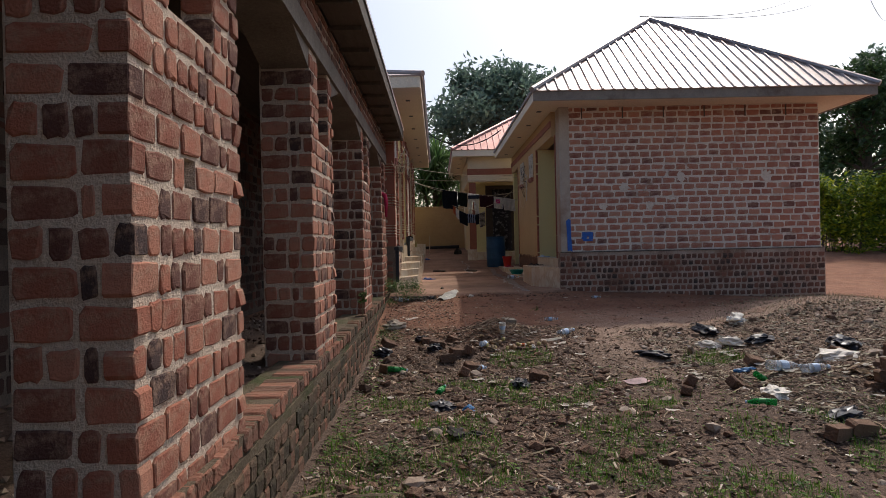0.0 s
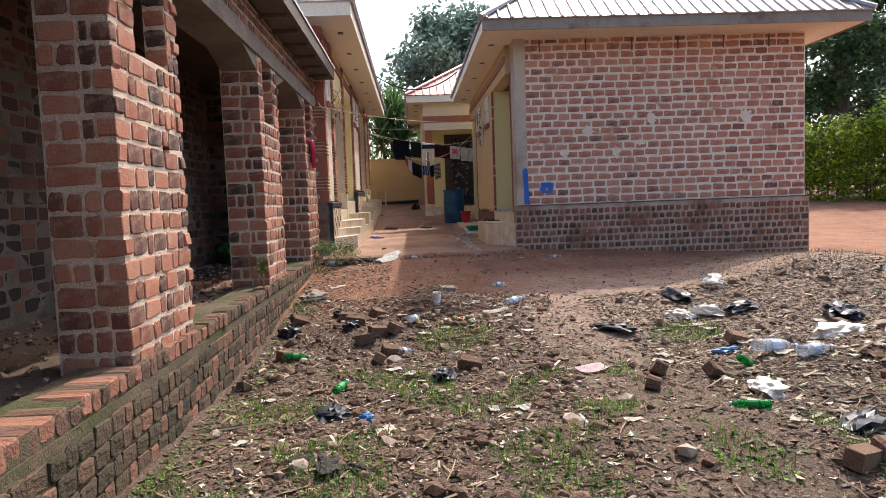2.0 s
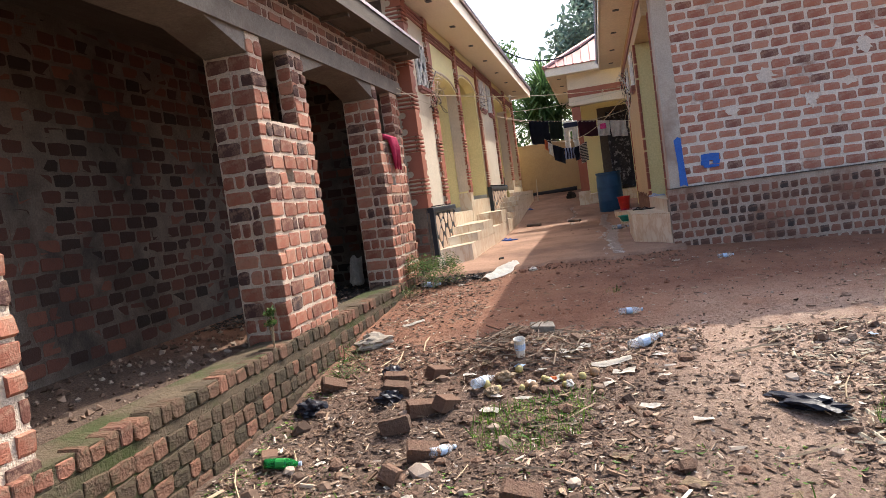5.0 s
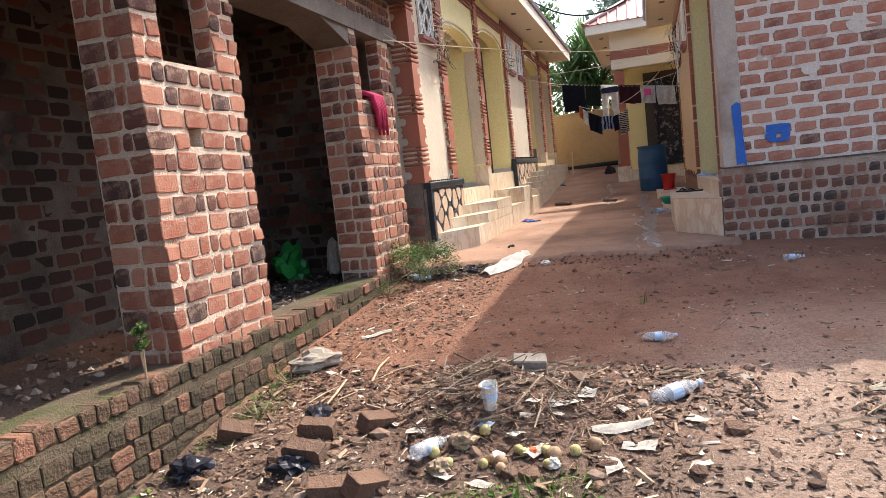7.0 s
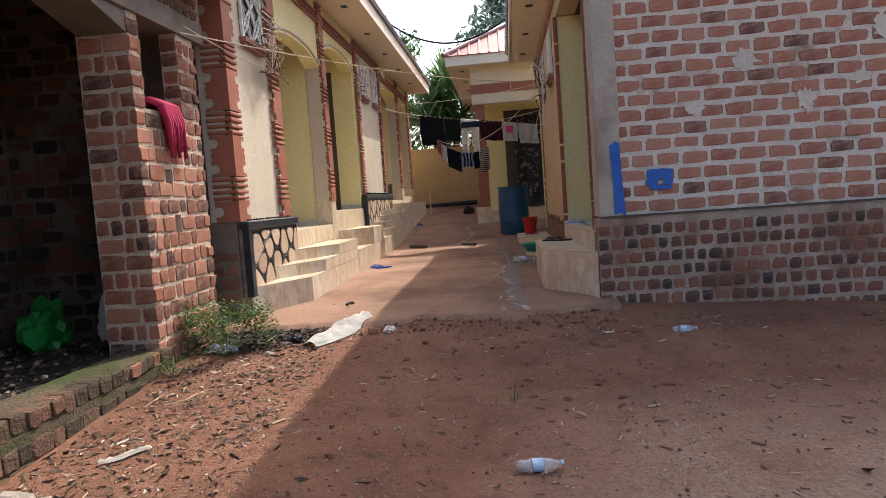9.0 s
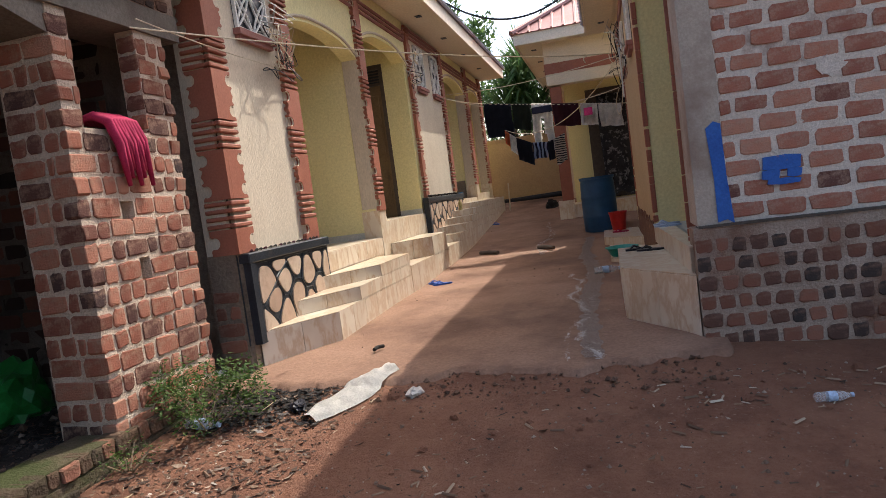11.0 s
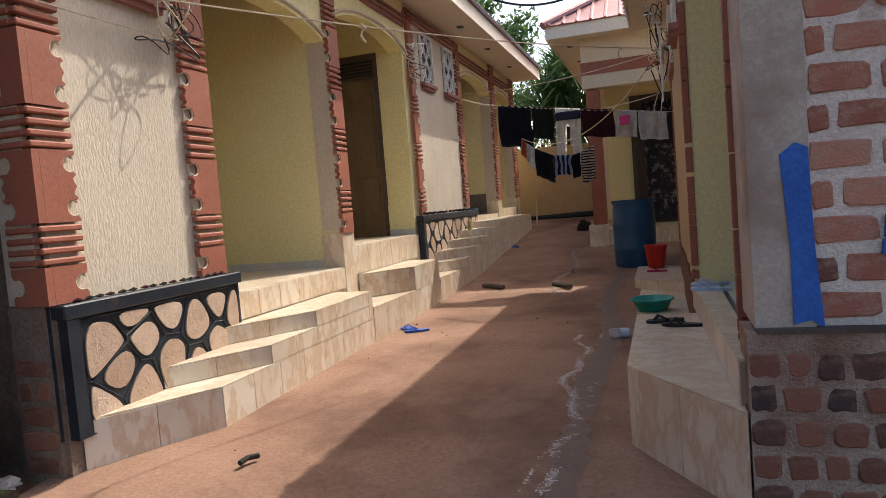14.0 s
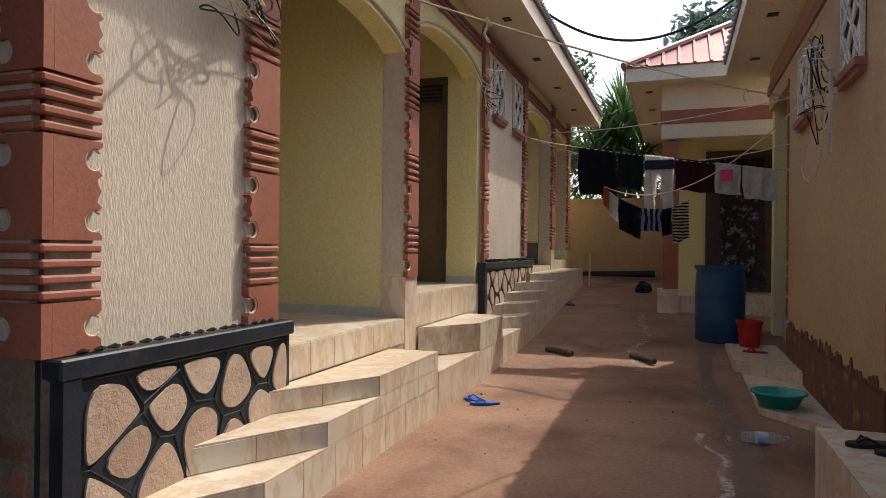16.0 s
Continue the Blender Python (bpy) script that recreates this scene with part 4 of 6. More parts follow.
barrel_mat = plain("blue_plastic", (0.02, 0.075, 0.16), 0.42, 4.0, 0.3)
red_plastic = plain("red_plastic", (0.45, 0.02, 0.015), 0.4)
teal_plastic = plain("teal_plastic", (0.02, 0.3, 0.24), 0.4)
white_cloth = plain("white_cloth", (0.72, 0.68, 0.62), 0.9)
black_cloth = plain("black_cloth", (0.014, 0.015, 0.022), 0.95)
green_cloth = plain("dark_green_cloth", (0.02, 0.026, 0.018), 0.95)
navy_cloth = plain("navy_cloth", (0.02, 0.025, 0.05), 0.95)
maroon_cloth = plain("maroon_cloth", (0.06, 0.015, 0.022), 0.95)
pink_cloth = plain("pink_cloth", (0.6, 0.06, 0.22), 0.9)
orange_cloth = plain("orange_cloth", (0.6, 0.14, 0.05), 0.9)
crimson_cloth = plain("crimson_cloth", (0.36, 0.02, 0.07), 0.9)
sack_mat = plain("dirty_white_plastic", (0.62, 0.57, 0.5), 0.6, 9.0, 0.25, 0.5)
grey_sack_mat = plain("dirty_grey_sack", (0.26, 0.22, 0.175), 0.8, 9.0, 0.3, 0.5)
black_bag_mat = plain("black_polythene", (0.012, 0.013, 0.02), 0.35)
blue_bag_mat = plain("blue_polythene", (0.03, 0.14, 0.32), 0.4)
green_bag_mat = plain("green_polythene", (0.02, 0.2, 0.04), 0.4)
sandal_mat = plain("blue_rubber", (0.03, 0.1, 0.4), 0.6)
paper_mat = plain("soiled_paper", (0.66, 0.6, 0.52), 0.9)
pale_blue_mat = plain("pale_blue_label", (0.42, 0.53, 0.68), 0.5)
stick_mat = plain("dry_stick", (0.3, 0.22, 0.14), 0.9, 20.0, 0.4, 0.5)
char_mat = plain("charred_stick", (0.03, 0.026, 0.022), 0.9, 20.0, 0.4, 0.5)
rope_mat = plain("pale_rope", (0.6, 0.52, 0.38), 0.9)
cable_mat = plain("black_cable", (0.012, 0.012, 0.014), 0.5)
steel_mat = plain("dull_aluminium", (0.5, 0.48, 0.45), 0.4, 10.0, 0.2, 0.1, 0.8)
white_paint = plain("white_lattice_paint", (0.72, 0.7, 0.64), 0.7)
door_mat = varied("brown_door_paint", (0.13, 0.085, 0.045), (0.2, 0.135, 0.075), 0.5, 3.0, 40.0, 0.2, 0.004, (0.09, 0.06, 0.03), 2.0)
leaf_mat = piece_mat("tree_leaf", [(0.0, (0.05, 0.1, 0.035)), (0.5, (0.09, 0.17, 0.055)), (1.0, (0.14, 0.24, 0.07))], 0.55, 3.0, 0.1, (0.03, 0.06, 0.02), through_light=0.45)
# distance haze is put into this leaf colour, making it paler and bluer
hazy_leaf_mat = piece_mat("hazy_tree_leaf", [(0.0, (0.09, 0.14, 0.12)), (0.5, (0.13, 0.2, 0.16)), (1.0, (0.18, 0.26, 0.19))], 0.6, 2.0, 0.1, (0.04, 0.07, 0.05), through_light=0.45)
hedge_mat = piece_mat("hedge_leaf", [(0.0, (0.045, 0.095, 0.012)), (0.5, (0.15, 0.25, 0.02)), (1.0, (0.48, 0.52, 0.03))], 0.5, 3.0, 0.1, (0.04, 0.08, 0.012), through_light=0.3)
grass_mat = piece_mat("grass_blade", [(0.0, (0.035, 0.08, 0.01)), (0.6, (0.09, 0.19, 0.022)), (1.0, (0.2, 0.28, 0.05))], 0.6, 4.0, 0.1, (0.06, 0.08, 0.02), through_light=0.35)
fruit_mat = plain("yellow_green_fruit", (0.4, 0.34, 0.14), 0.6, 20.0, 0.4)
dark_leaf_mat = piece_mat("dark_tree_leaf", [(0.0, (0.025, 0.055, 0.025)), (0.5, (0.05, 0.1, 0.04)), (1.0, (0.09, 0.16, 0.06))], 0.55, 3.0, 0.1, (0.02, 0.04, 0.015), through_light=0.25)
bark_mat = varied("bark", (0.07, 0.055, 0.045), (0.14, 0.11, 0.09), 0.95, 6.0, 40.0, 0.8, 0.02, stretch=(3, 3, 0.6))
litter_mat = piece_mat("dry_leaf_litter", [(0.0, (0.035, 0.022, 0.016)), (0.45, (0.095, 0.055, 0.036)), (0.75, (0.18, 0.11, 0.07)), (0.93, (0.36, 0.26, 0.18)), (1.0, (0.62, 0.54, 0.45))], 0.85, 25.0, 0.3, (0.1, 0.06, 0.04))
stone_mat = piece_mat("clod_and_pebble", [(0.0, (0.08, 0.05, 0.035)), (0.6, (0.2, 0.13, 0.09)), (1.0, (0.42, 0.34, 0.27))], 0.95, 18.0, 0.6, (0.12, 0.07, 0.05))
loose_brick_mat = piece_mat("muddy_brick", [(0.0, (0.1, 0.06, 0.042)), (0.5, (0.16, 0.09, 0.06)), (1.0, (0.22, 0.135, 0.09))], 0.96, 14.0, 1.0, (0.24, 0.17, 0.115), 0.02, smear=(0.17, 0.105, 0.07))


def stripes(name, a, b, scale, way=(0, 0, 1)):
    m, nt, bs = nodes_of(name, 0.9)
    co = nt.nodes.new("ShaderNodeTexCoord").outputs["Object"]
    w = nt.nodes.new("ShaderNodeTexWave")
    w.inputs["Scale"].default_value, w.inputs["Distortion"].default_value, w.inputs["Detail"].default_value = scale, 4.0, 2.0
    w.bands_direction = "Z" if way[2] else "X"
    nt.links.new(co, w.inputs[0])
    nt.links.new(ramp(nt, w.outputs[1], [(0.42, a), (0.58, b)]), bs.inputs["Base Color"])
    return m


zebra_mat = stripes("zebra_cloth", (0.02, 0.02, 0.02), (0.6, 0.52, 0.42), 9.0)
navy_print_mat = stripes("printed_navy_cloth", (0.015, 0.018, 0.04), (0.3, 0.36, 0.5), 5.0, (1, 0, 0))
curtain_mat = varied("printed_curtain", (0.025, 0.024, 0.03), (0.07, 0.068, 0.075), 0.95, 6.0, 60.0, 0.2, 0.004, (0.3, 0.29, 0.3), 9.0, 0.56, 0.62)


def clear_plastic(name, tint):
    m, nt, b = nodes_of(name, 0.12)
    b.inputs["Base Color"].default_value = (*tint, 1)
    b.inputs["Transmission Weight"].default_value = 0.75
    b.inputs["IOR"].default_value = 1.2
    return m


clear_mat = clear_plastic("clear_plastic", (0.9, 0.92, 0.93))
green_clear_mat = clear_plastic("green_plastic", (0.04, 0.5, 0.12))


# ---- tiled steps ----
def plate(parent, p, q, z0, z1, out=0.006, mat=None, name="tile"):
    """An upright tile between plan points p and q."""
    p, q = Vector(p), Vector(q)
    d = (q - p).normalized()
    n = Vector((d.y, -d.x)) * out
    a, b = p + d * 0.0025, q - d * 0.0025
    bm = prism(bmesh.new(), [tuple(a), tuple(b), tuple(b + n), tuple(a + n)], z0 + 0.0025, z1 - 0.0025)
    part(name, bm, mat or tile_mat, parent)


def tread(parent, outline, z, mat=None):
    part("tile", prism(bmesh.new(), outline, z, z + 0.008), mat or tile_mat, parent)


def step_block(thing_ob, name, xl, xr, ya, yb, end, z, foot, side_tiles=True, mirror=False):
    """A step whose front runs slantwise from (xl, ya) to (xr, yb), and whose outer side runs along y to end."""
    core = part(name, prism(bmesh.new(), [(xl, ya), (xr, yb), (xr, end), (xl, end)] if not mirror else [(xl, ya), (xl, end), (xr, end), (xr, yb)], foot, z), tile_joint_mat, thing_ob, "cream tiled step")
    l, r = Vector((xl, ya)), Vector((xr, yb))
    n = 2 if abs(xr - xl) > 0.3 else 1
    for k in range(n):
        a, b = l.lerp(r, k / n), l.lerp(r, (k + 1) / n)
        plate(core, a, b, foot, z) if not mirror else plate(core, b, a, foot, z)
    y = yb
    while y < end - 0.02:
        y2 = min(y + 0.33, end)
        if end - y2 < 0.08:
            y2 = end
        if not mirror:
            plate(core, (xr, y), (xr, y2), foot, z - 0.36 if z - foot > 0.55 else foot + 0.001) if z - foot > 0.55 else None
            plate(core, (xr, y), (xr, y2), max(foot, z - 0.36), z)
        else:
            plate(core, (xr, y2), (xr, y), foot, z)
        y = y2
    # treads, cut along y
    cuts = [0.0, 0.5, 1.0] if end - min(ya, yb) > 0.7 else [0.0, 1.0]
    for c0, c1 in zip(cuts, cuts[1:]):
        yl0, yl1 = ya + (end - ya) * c0, ya + (end - ya) * c1
        yr0, yr1 = yb + (end - yb) * c0, yb + (end - yb) * c1
        g = 0.003
        tread(core, [(xl, yl0 + g), (xr + (0.006 if not mirror else -0.006), yr0 + g), (xr + (0.006 if not mirror else -0.006), yr1 - g), (xl, yl1 - g)] if not mirror else [(xl, yl0 + g), (xl, yl1 - g), (xr - 0.006, yr1 - g), (xr - 0.006, yr0 + g)], z)
    return core


SX = -0.2
flight = thing("porch_steps", "cream marble-veined tiled steps beside the black plinth", "steps", (-0.4, 14.8, 0.9), group="porch steps")
step_block(flight, "step", -0.6, SX, 13.3, 13.98, 16.28, 1.228, 0.7)
step_block(flight, "step", -0.6, SX, 13.86, 14.55, 16.28, 1.362, 1.237)
step_block(flight, "step", -0.6, SX, 14.5, 15.21, 16.28, 1.49, 1.371)
flight = thing("porch_steps", "cream marble-veined tiled steps up to the open porch", "steps", (-0.4, 17.4, 0.9), group="porch steps")
step_block(flight, "step", -0.6, SX, 16.292, 16.292, 18.3, 1.33, 0.75)
step_block(flight, "step", -0.6, SX, 16.88, 17.45, 18.3, 1.592, 1.339)
flight = thing("porch_steps", "cream marble-veined tiled steps beside the far black plinth", "steps", (-0.4, 21, 1.0), group="porch steps")
foot = 0.8
for ya, yb, z in ((18.315, 18.315, 1.36), (18.7, 19.25, 1.49), (19.2, 19.8, 1.61), (19.8, 20.4, 1.72), (20.4, 21.0, 1.83), (21.1, 21.7, 1.93)):
    step_block(flight, "step", -0.6, SX, ya, yb, 24.6, z, foot)
    foot = z + 0.009
# tiled risers below the porch floors
riser = thing("porch_riser", "veined cream tile risers under the porch edge", "tiles", (BX, 16, 1.3))
for y0, y1, z0, z1 in ((14.78, 16.62, 1.5, 1.705), (16.88, 18.82, 1.6, 1.895), (21.4, 23.4, 1.6, 2.015), (23.8, 25.2, 1.6, 2.095)):
    n = max(1, round((y1 - y0) / 0.32))
    for k in range(n):
        plate(riser, (BX + 0.012, y0 + (y1 - y0) * k / n), (BX + 0.012, y0 + (y1 - y0) * (k + 1) / n), z0, z1, 0.012)


def stone_panel(y0, y1, z0, z1, label):
    """A black plinth inlaid with sandstone flags."""
    ob = thing("stone_plinth", label, "plinth", (-0.6, (y0 + y1) / 2, z0))
    bm = boxes((BX + 0.001, -0.565, y0, y1, z0, z1 - 0.08))
    part("panel", bm, black_mat, ob, "black painted plaster field")
    part("cap", boxes((BX + 0.001, -0.54, y0 - 0.015, y1 + 0.015, z1 - 0.08, z1), bevel=0.008), black_mat, ob, "black painted coping")
    part("frame_edge", boxes((-0.566, -0.545, y0 + 0.0, y0 + 0.08, z0, z1 - 0.081)), black_mat, ob)
    r = random.Random(int(y0 * 10))
    lo, hi = Vector((y0 + 0.09, z0 + 0.0)), Vector((y1 - 0.03, z1 - 0.095))
    cols, rows = max(5, round((hi.x - lo.x) / 0.21)), max(2, round((hi.y - lo.y) / 0.28))
    sites = [Vector((lo.x + (hi.x - lo.x) * (c + 0.5 + r.uniform(-0.42, 0.42)) / cols, lo.y + (hi.y - lo.y) * (k + 0.25 + 0.5 * (c % 2) + r.uniform(-0.3, 0.3)) / rows)) for c in range(cols) for k in range(rows)]
    for s in sites:
        poly = [Vector(p) for p in ((lo.x, lo.y), (hi.x, lo.y), (hi.x, hi.y), (lo.x, hi.y))]
        for o in sites:
            if o is s:
                continue
            n = (o - s).normalized()
            limit = n.dot((o + s) / 2)
            cut = []
            for p, q in zip(poly, poly[1:] + poly[:1]):
                dp, dq = n.dot(p) - limit, n.dot(q) - limit
                if dp <= 0:
                    cut.append(p)
                if dp * dq < 0:
                    cut.append(p.lerp(q, dp / (dp - dq)))
            poly = cut
        mid = sum(poly, Vector((0, 0))) / len(poly)
        ring = [Vector((-0.562, *p)) for p in poly + poly[:1]]
        part("mortar_ridge", tube(bmesh.new(), ring, 0.0045, 5), black_mat, ob)
        flag = []
        for p in poly:
            d = p - mid
            flag.append(mid + d * max(0.35, 1 - r.uniform(0.018, 0.034) / max(0.02, d.length) * 1.25))
        for _ in range(2):
            flag = [v for p, q in zip(flag, flag[1:] + flag[:1]) for v in (p.lerp(q, 0.25), p.lerp(q, 0.75))]
        if mid.y > lo.y + 0.05:
            bm = prism(bmesh.new(), [tuple(p) for p in flag], -0.567, -0.553 - 0.004 * r.random(), "x")
            part("flagstone", bm, flag_mat, ob)
    return ob


stone_panel(13.235, 14.76, 1.15, 1.875, "black plinth inlaid with pale sandstone flags beside the steps")
stone_panel(18.86, 21.64, 1.45, 2.14, "black plinth inlaid with pale sandstone flags farther along")
part("south_return", boxes((-0.86, BX, 13.2, 13.234, 1.15, 1.87)), black_mat, bpy.data.objects["stone_plinth"], "black painted return")

right = thing("tiled_steps", "pale cream tiled steps along the brick house", "steps", (2.5, 15, 0.9))
step_block(right, "step", 2.703, 2.24, 13.215, 13.93, 15.35, 1.37, 0.7, mirror=True)
step_block(right, "step", 2.63, 2.16, 16.55, 17.1, 18.75, 1.08, 0.7, mirror=True)
step_block(right, "step", 2.63, 2.09, 18.2, 18.72, 20.0, 1.2, 0.8, mirror=True)
edge = part("porch_edge", prism(bmesh.new(), [(2.69, 13.3), (2.77, 13.3), (2.77, 15.59), (2.62, 15.59)], 1.379, 1.55), tile_joint_mat, right, "tiled porch edge")
a, b = Vector((2.69, 13.3)), Vector((2.62, 15.59))
for k in range(6):
    plate(edge, b.lerp(a, k / 6), b.lerp(a, (k + 1) / 6), 1.379, 1.55)
for k in range(3):
    p, q = a.lerp(b, k / 3), a.lerp(b, (k + 1) / 3)
    tread(edge, [(p.x - 0.008, p.y + 0.003), (2.775, p.y + 0.003), (2.775, q.y - 0.003), (q.x - 0.008, q.y - 0.003)], 1.55)

# ---- doors, vents and fittings ----
door = thing("door_1", "brown painted panel door standing ajar in the porch", "door", (-1.02, 18.93, 1.98), kind="structure")
part("door_frame", boxes((-1.85, -1.79, 18.84, 19.01, 1.9, 4.32), (-1.08, -1.02, 18.84, 19.01, 1.9, 4.32), (-1.79, -1.08, 18.84, 19.01, 4.25, 4.32), (-1.79, -1.08, 18.86, 18.99, 4.0, 4.04)), dark_wood_mat, door, "dark timber door frame")
part("door_leaf", boxes((-1.79, -1.08, 18.9, 18.94, 1.9, 4.0)), door_mat, door)
part("transom", boxes((-1.79, -1.08, 18.91, 18.93, 4.04, 4.25)), black_mat, door, "dark barred transom")
for k in range(4):
    part("transom_bar", boxes((-1.79, -1.08, 18.895, 18.908, 4.07 + k * 0.045, 4.085 + k * 0.045)), dark_wood_mat, door)
for x0, x1, z0, z1 in ((-1.72, -1.47, 2.05, 2.7), (-1.4, -1.15, 2.05, 2.7), (-1.72, -1.47, 2.8, 3.85), (-1.4, -1.15, 2.8, 3.85)):
    part("door_panel", boxes((x0, x1, 18.892, 18.902, z0, z1), bevel=0.004), door_mat, door)
part("door_handle", tube(bmesh.new(), [(-1.74, 18.9, 2.8), (-1.74, 18.86, 2.8), (-1.65, 18.86, 2.8)], 0.009, 6), steel_mat, door, "dull metal handle")


def lattice_vent(x, n, y0, y1, z0, z1):
    """A white cast lattice in a wall facing n along x, with a brown sill."""
    s = 1 if n > 0 else -1
    ob = thing("lattice_vent", "white cast lattice vent with brown sill set in the wall", "vent", (x, (y0 + y1) / 2, z0), group="lattice vents")
    # flat black plate on the solid wall stands in for the opening's shade
    part("backing", boxes(tuple(sorted((x, x + s * 0.006))) + (y0, y1, z0, z1)), black_mat, ob, "black plate in place of the opening's shade")
    xa, xb = sorted((x + s * 0.006, x + s * 0.035))
    cols = 2
    part("frame", boxes((xa, xb, y0, y1, z1 - 0.025, z1), (xa, xb, y0, y1, z0, z0 + 0.025), (xa, xb, y0, y0 + 0.02, z0 + 0.025, z1 - 0.025), (xa, xb, y1 - 0.02, y1, z0 + 0.025, z1 - 0.025)), white_paint, ob)
    rows = 2
    for i in range(cols):
        for j in range(rows):
            cy, cz = y0 + (y1 - y0) * (i + 0.5) / cols, z0 + (z1 - z0) * (j + 0.5) / rows
            w, h = (y1 - y0) / cols / 2, (z1 - z0) / rows / 2
            for sy in (-1, 1):
                for bow in (0.3, -0.3):
                    pts = [Vector((xa + 0.015, cy + sy * w * t + bow * w * (1 - t * t) * sy * 0.5 * 1.0, cz + h * t + bow * h * (1 - t * t) * -0.5)) for t in np.linspace(-1, 1, 7)]
                    part("lattice_bar", tube(bmesh.new(), pts, 0.011, 5), white_paint, ob)
    ya, yb = y0 - 0.03, y1 + 0.03
    xs = sorted((x, x + s * 0.07))
    part("sill", boxes((*xs, ya, yb, z0 - 0.05, z0 - 0.001), (*sorted((x, x + s * 0.045)), ya + 0.02, yb - 0.02, z0 - 0.09, z0 - 0.051)), trim_mat, ob, "brown moulded sill")
    return ob


lattice_vent(BX, 1, 13.72, 14.28, 3.72, 4.4)
lattice_vent(BX, 1, 19.47, 19.98, 3.98, 4.66)
lattice_vent(BX, 1, 20.52, 21.02, 3.98, 4.66)
lattice_vent(OX, -1, 17.9, 18.45, 3.5, 4.08)
lattice_vent(OX, -1, 16.15, 16.7, 3.5, 4.08)


def wire_nest(at, n, reach, seed, label, sign):
    """Loose aerial wires and a small aerial fixed on a wall."""
    ob = thing("aerial", label, "aerial", at)
    r = random.Random(seed)
    part("boom", tube(bmesh.new(), [(0, 0, 0), (sign * 0.1, -0.05, 0.12), (sign * 0.22, -0.15, 0.3)], 0.009, 6), steel_mat, ob, local=True)
    for k in range(7):
        c = Vector((sign * (0.06 + 0.05 * k * 0.6), -0.03 - 0.02 * k, 0.06 + 0.035 * k))
        d = Vector((sign * 0.04, 0.12 + 0.02 * k, r.uniform(-0.06, 0.06)))
        part("rod", tube(bmesh.new(), [c - d, c + d], 0.004, 5), steel_mat, ob, local=True)
    for k in range(n):
        pts = [Vector((0, 0, 0))]
        for j in range(6):
            pts.append(Vector((sign * abs(r.gauss(0.12, 0.1)), r.gauss(0, reach), r.gauss(-0.08, reach))))
        curve = []
        for a, b, c in zip(pts, pts[1:], pts[2:]):
            for t in np.linspace(0, 1, 5)[:-1]:
                curve.append((a + b) / 2 * (1 - t) ** 2 + b * 2 * t * (1 - t) + (b + c) / 2 * t * t)
        part("wire", tube(bmesh.new(), curve, 0.005, 4), cable_mat if k % 2 else rope_mat, ob, local=True)
    return ob


wire_nest((BX + 0.01, 14.22, 3.66), 8, 0.18, 3, "tangle of aerial wires hanging beside the lattice vent", 1)
wire_nest((BX + 0.01, 18.9, 4.05), 4, 0.09, 4, "small bundle of black wires on the column", 1)
wire_nest((OX - 0.01, 16.85, 3.5), 9, 0.2, 5, "aerial with tangled wires on the ochre wall", -1)
ob = thing("reflector_strip", "dull metal aerial strip hanging from the wires", "aerial", (2.5, 16.45, 2.95))
part("strip", boxes((2.492, 2.505, 16.42, 16.48, 2.95, 3.5)), steel_mat, ob)


def line(name, a, b, sag, r, mat, label, knots=()):
    ob = thing(name, label, "line", a)
    a, b = Vector(a), Vector(b)
    pts = [a.lerp(b, t) - Vector((0, 0, sag * 4 * t * (1 - t))) for t in np.linspace(0, 1, 25)]
    part("strand", tube(bmesh.new(), pts, r, 5), mat, ob)
    for t in knots:
        c = a.lerp(b, t) - Vector((0, 0, sag * 4 * t * (1 - t)))
        bm = bmesh.new()
        tube(bm, [c + Vector((0, -0.03, 0.01)), c + Vector((0.02, 0, -0.02)), c + Vector((0, 0.03, 0.015)), c + Vector((-0.02, 0.0, -0.06)), c + Vector((0.0, 0.03, -0.1))], 0.009, 5)
        part("knot", bm, mat, ob)
    return ob


line("washing_line", (-0.58, 12.3, 3.42), (2.7, 19.2, 3.9), 0.12, 0.006, rope_mat, "pale rope line tied across the alley", (0.36, 0.82))
line("washing_line", (-0.6, 12.4, 3.5), (-0.58, 14.6, 3.5), 0.03, 0.005, rope_mat, "thin pale line along the wall")
line("washing_line", (-0.6, 21.3, 4.05), (2.7, 18.3, 3.75), 0.1, 0.006, rope_mat, "pale rope line tied across the alley")
line("washing_line", (-0.6, 21.25, 4.0), (2.7, 18.9, 3.4), 0.3, 0.006, rope_mat, "sagging pale rope line across the alley")
line("washing_line", (0.4, 19.5, 3.53), (2.66, 19.5, 3.18), 0.02, 0.006, rope_mat, "rope line hung with washing")
line("washing_line", (-0.6, 20.9, 3.95), (0.4, 19.5, 3.53), 0.02, 0.006, rope_mat, "rope line running to the wall")
line("washing_line", (0.72, 19.5, 3.05), (2.7, 17.0, 3.75), 0.45, 0.006, rope_mat, "sagging rope line hung with small washing")
line("power_cable", (-0.3, 20.0, 5.55), (2.25, 20.0, 5.35), 0.55, 0.016, cable_mat, "thick black cable slung between the roofs")
for z in (0.0, 0.3):
    line("power_cable", (5.2, 15.7, 7.25), (21.9 + z * 4, 40, 16.2 - z), 0.3, 0.012, cable_mat, "thin power cable from the roof")
line("power_cable", (10, 15, 8.0), (36, 52, 19), 0.6, 0.012, cable_mat, "thin power cable far off")


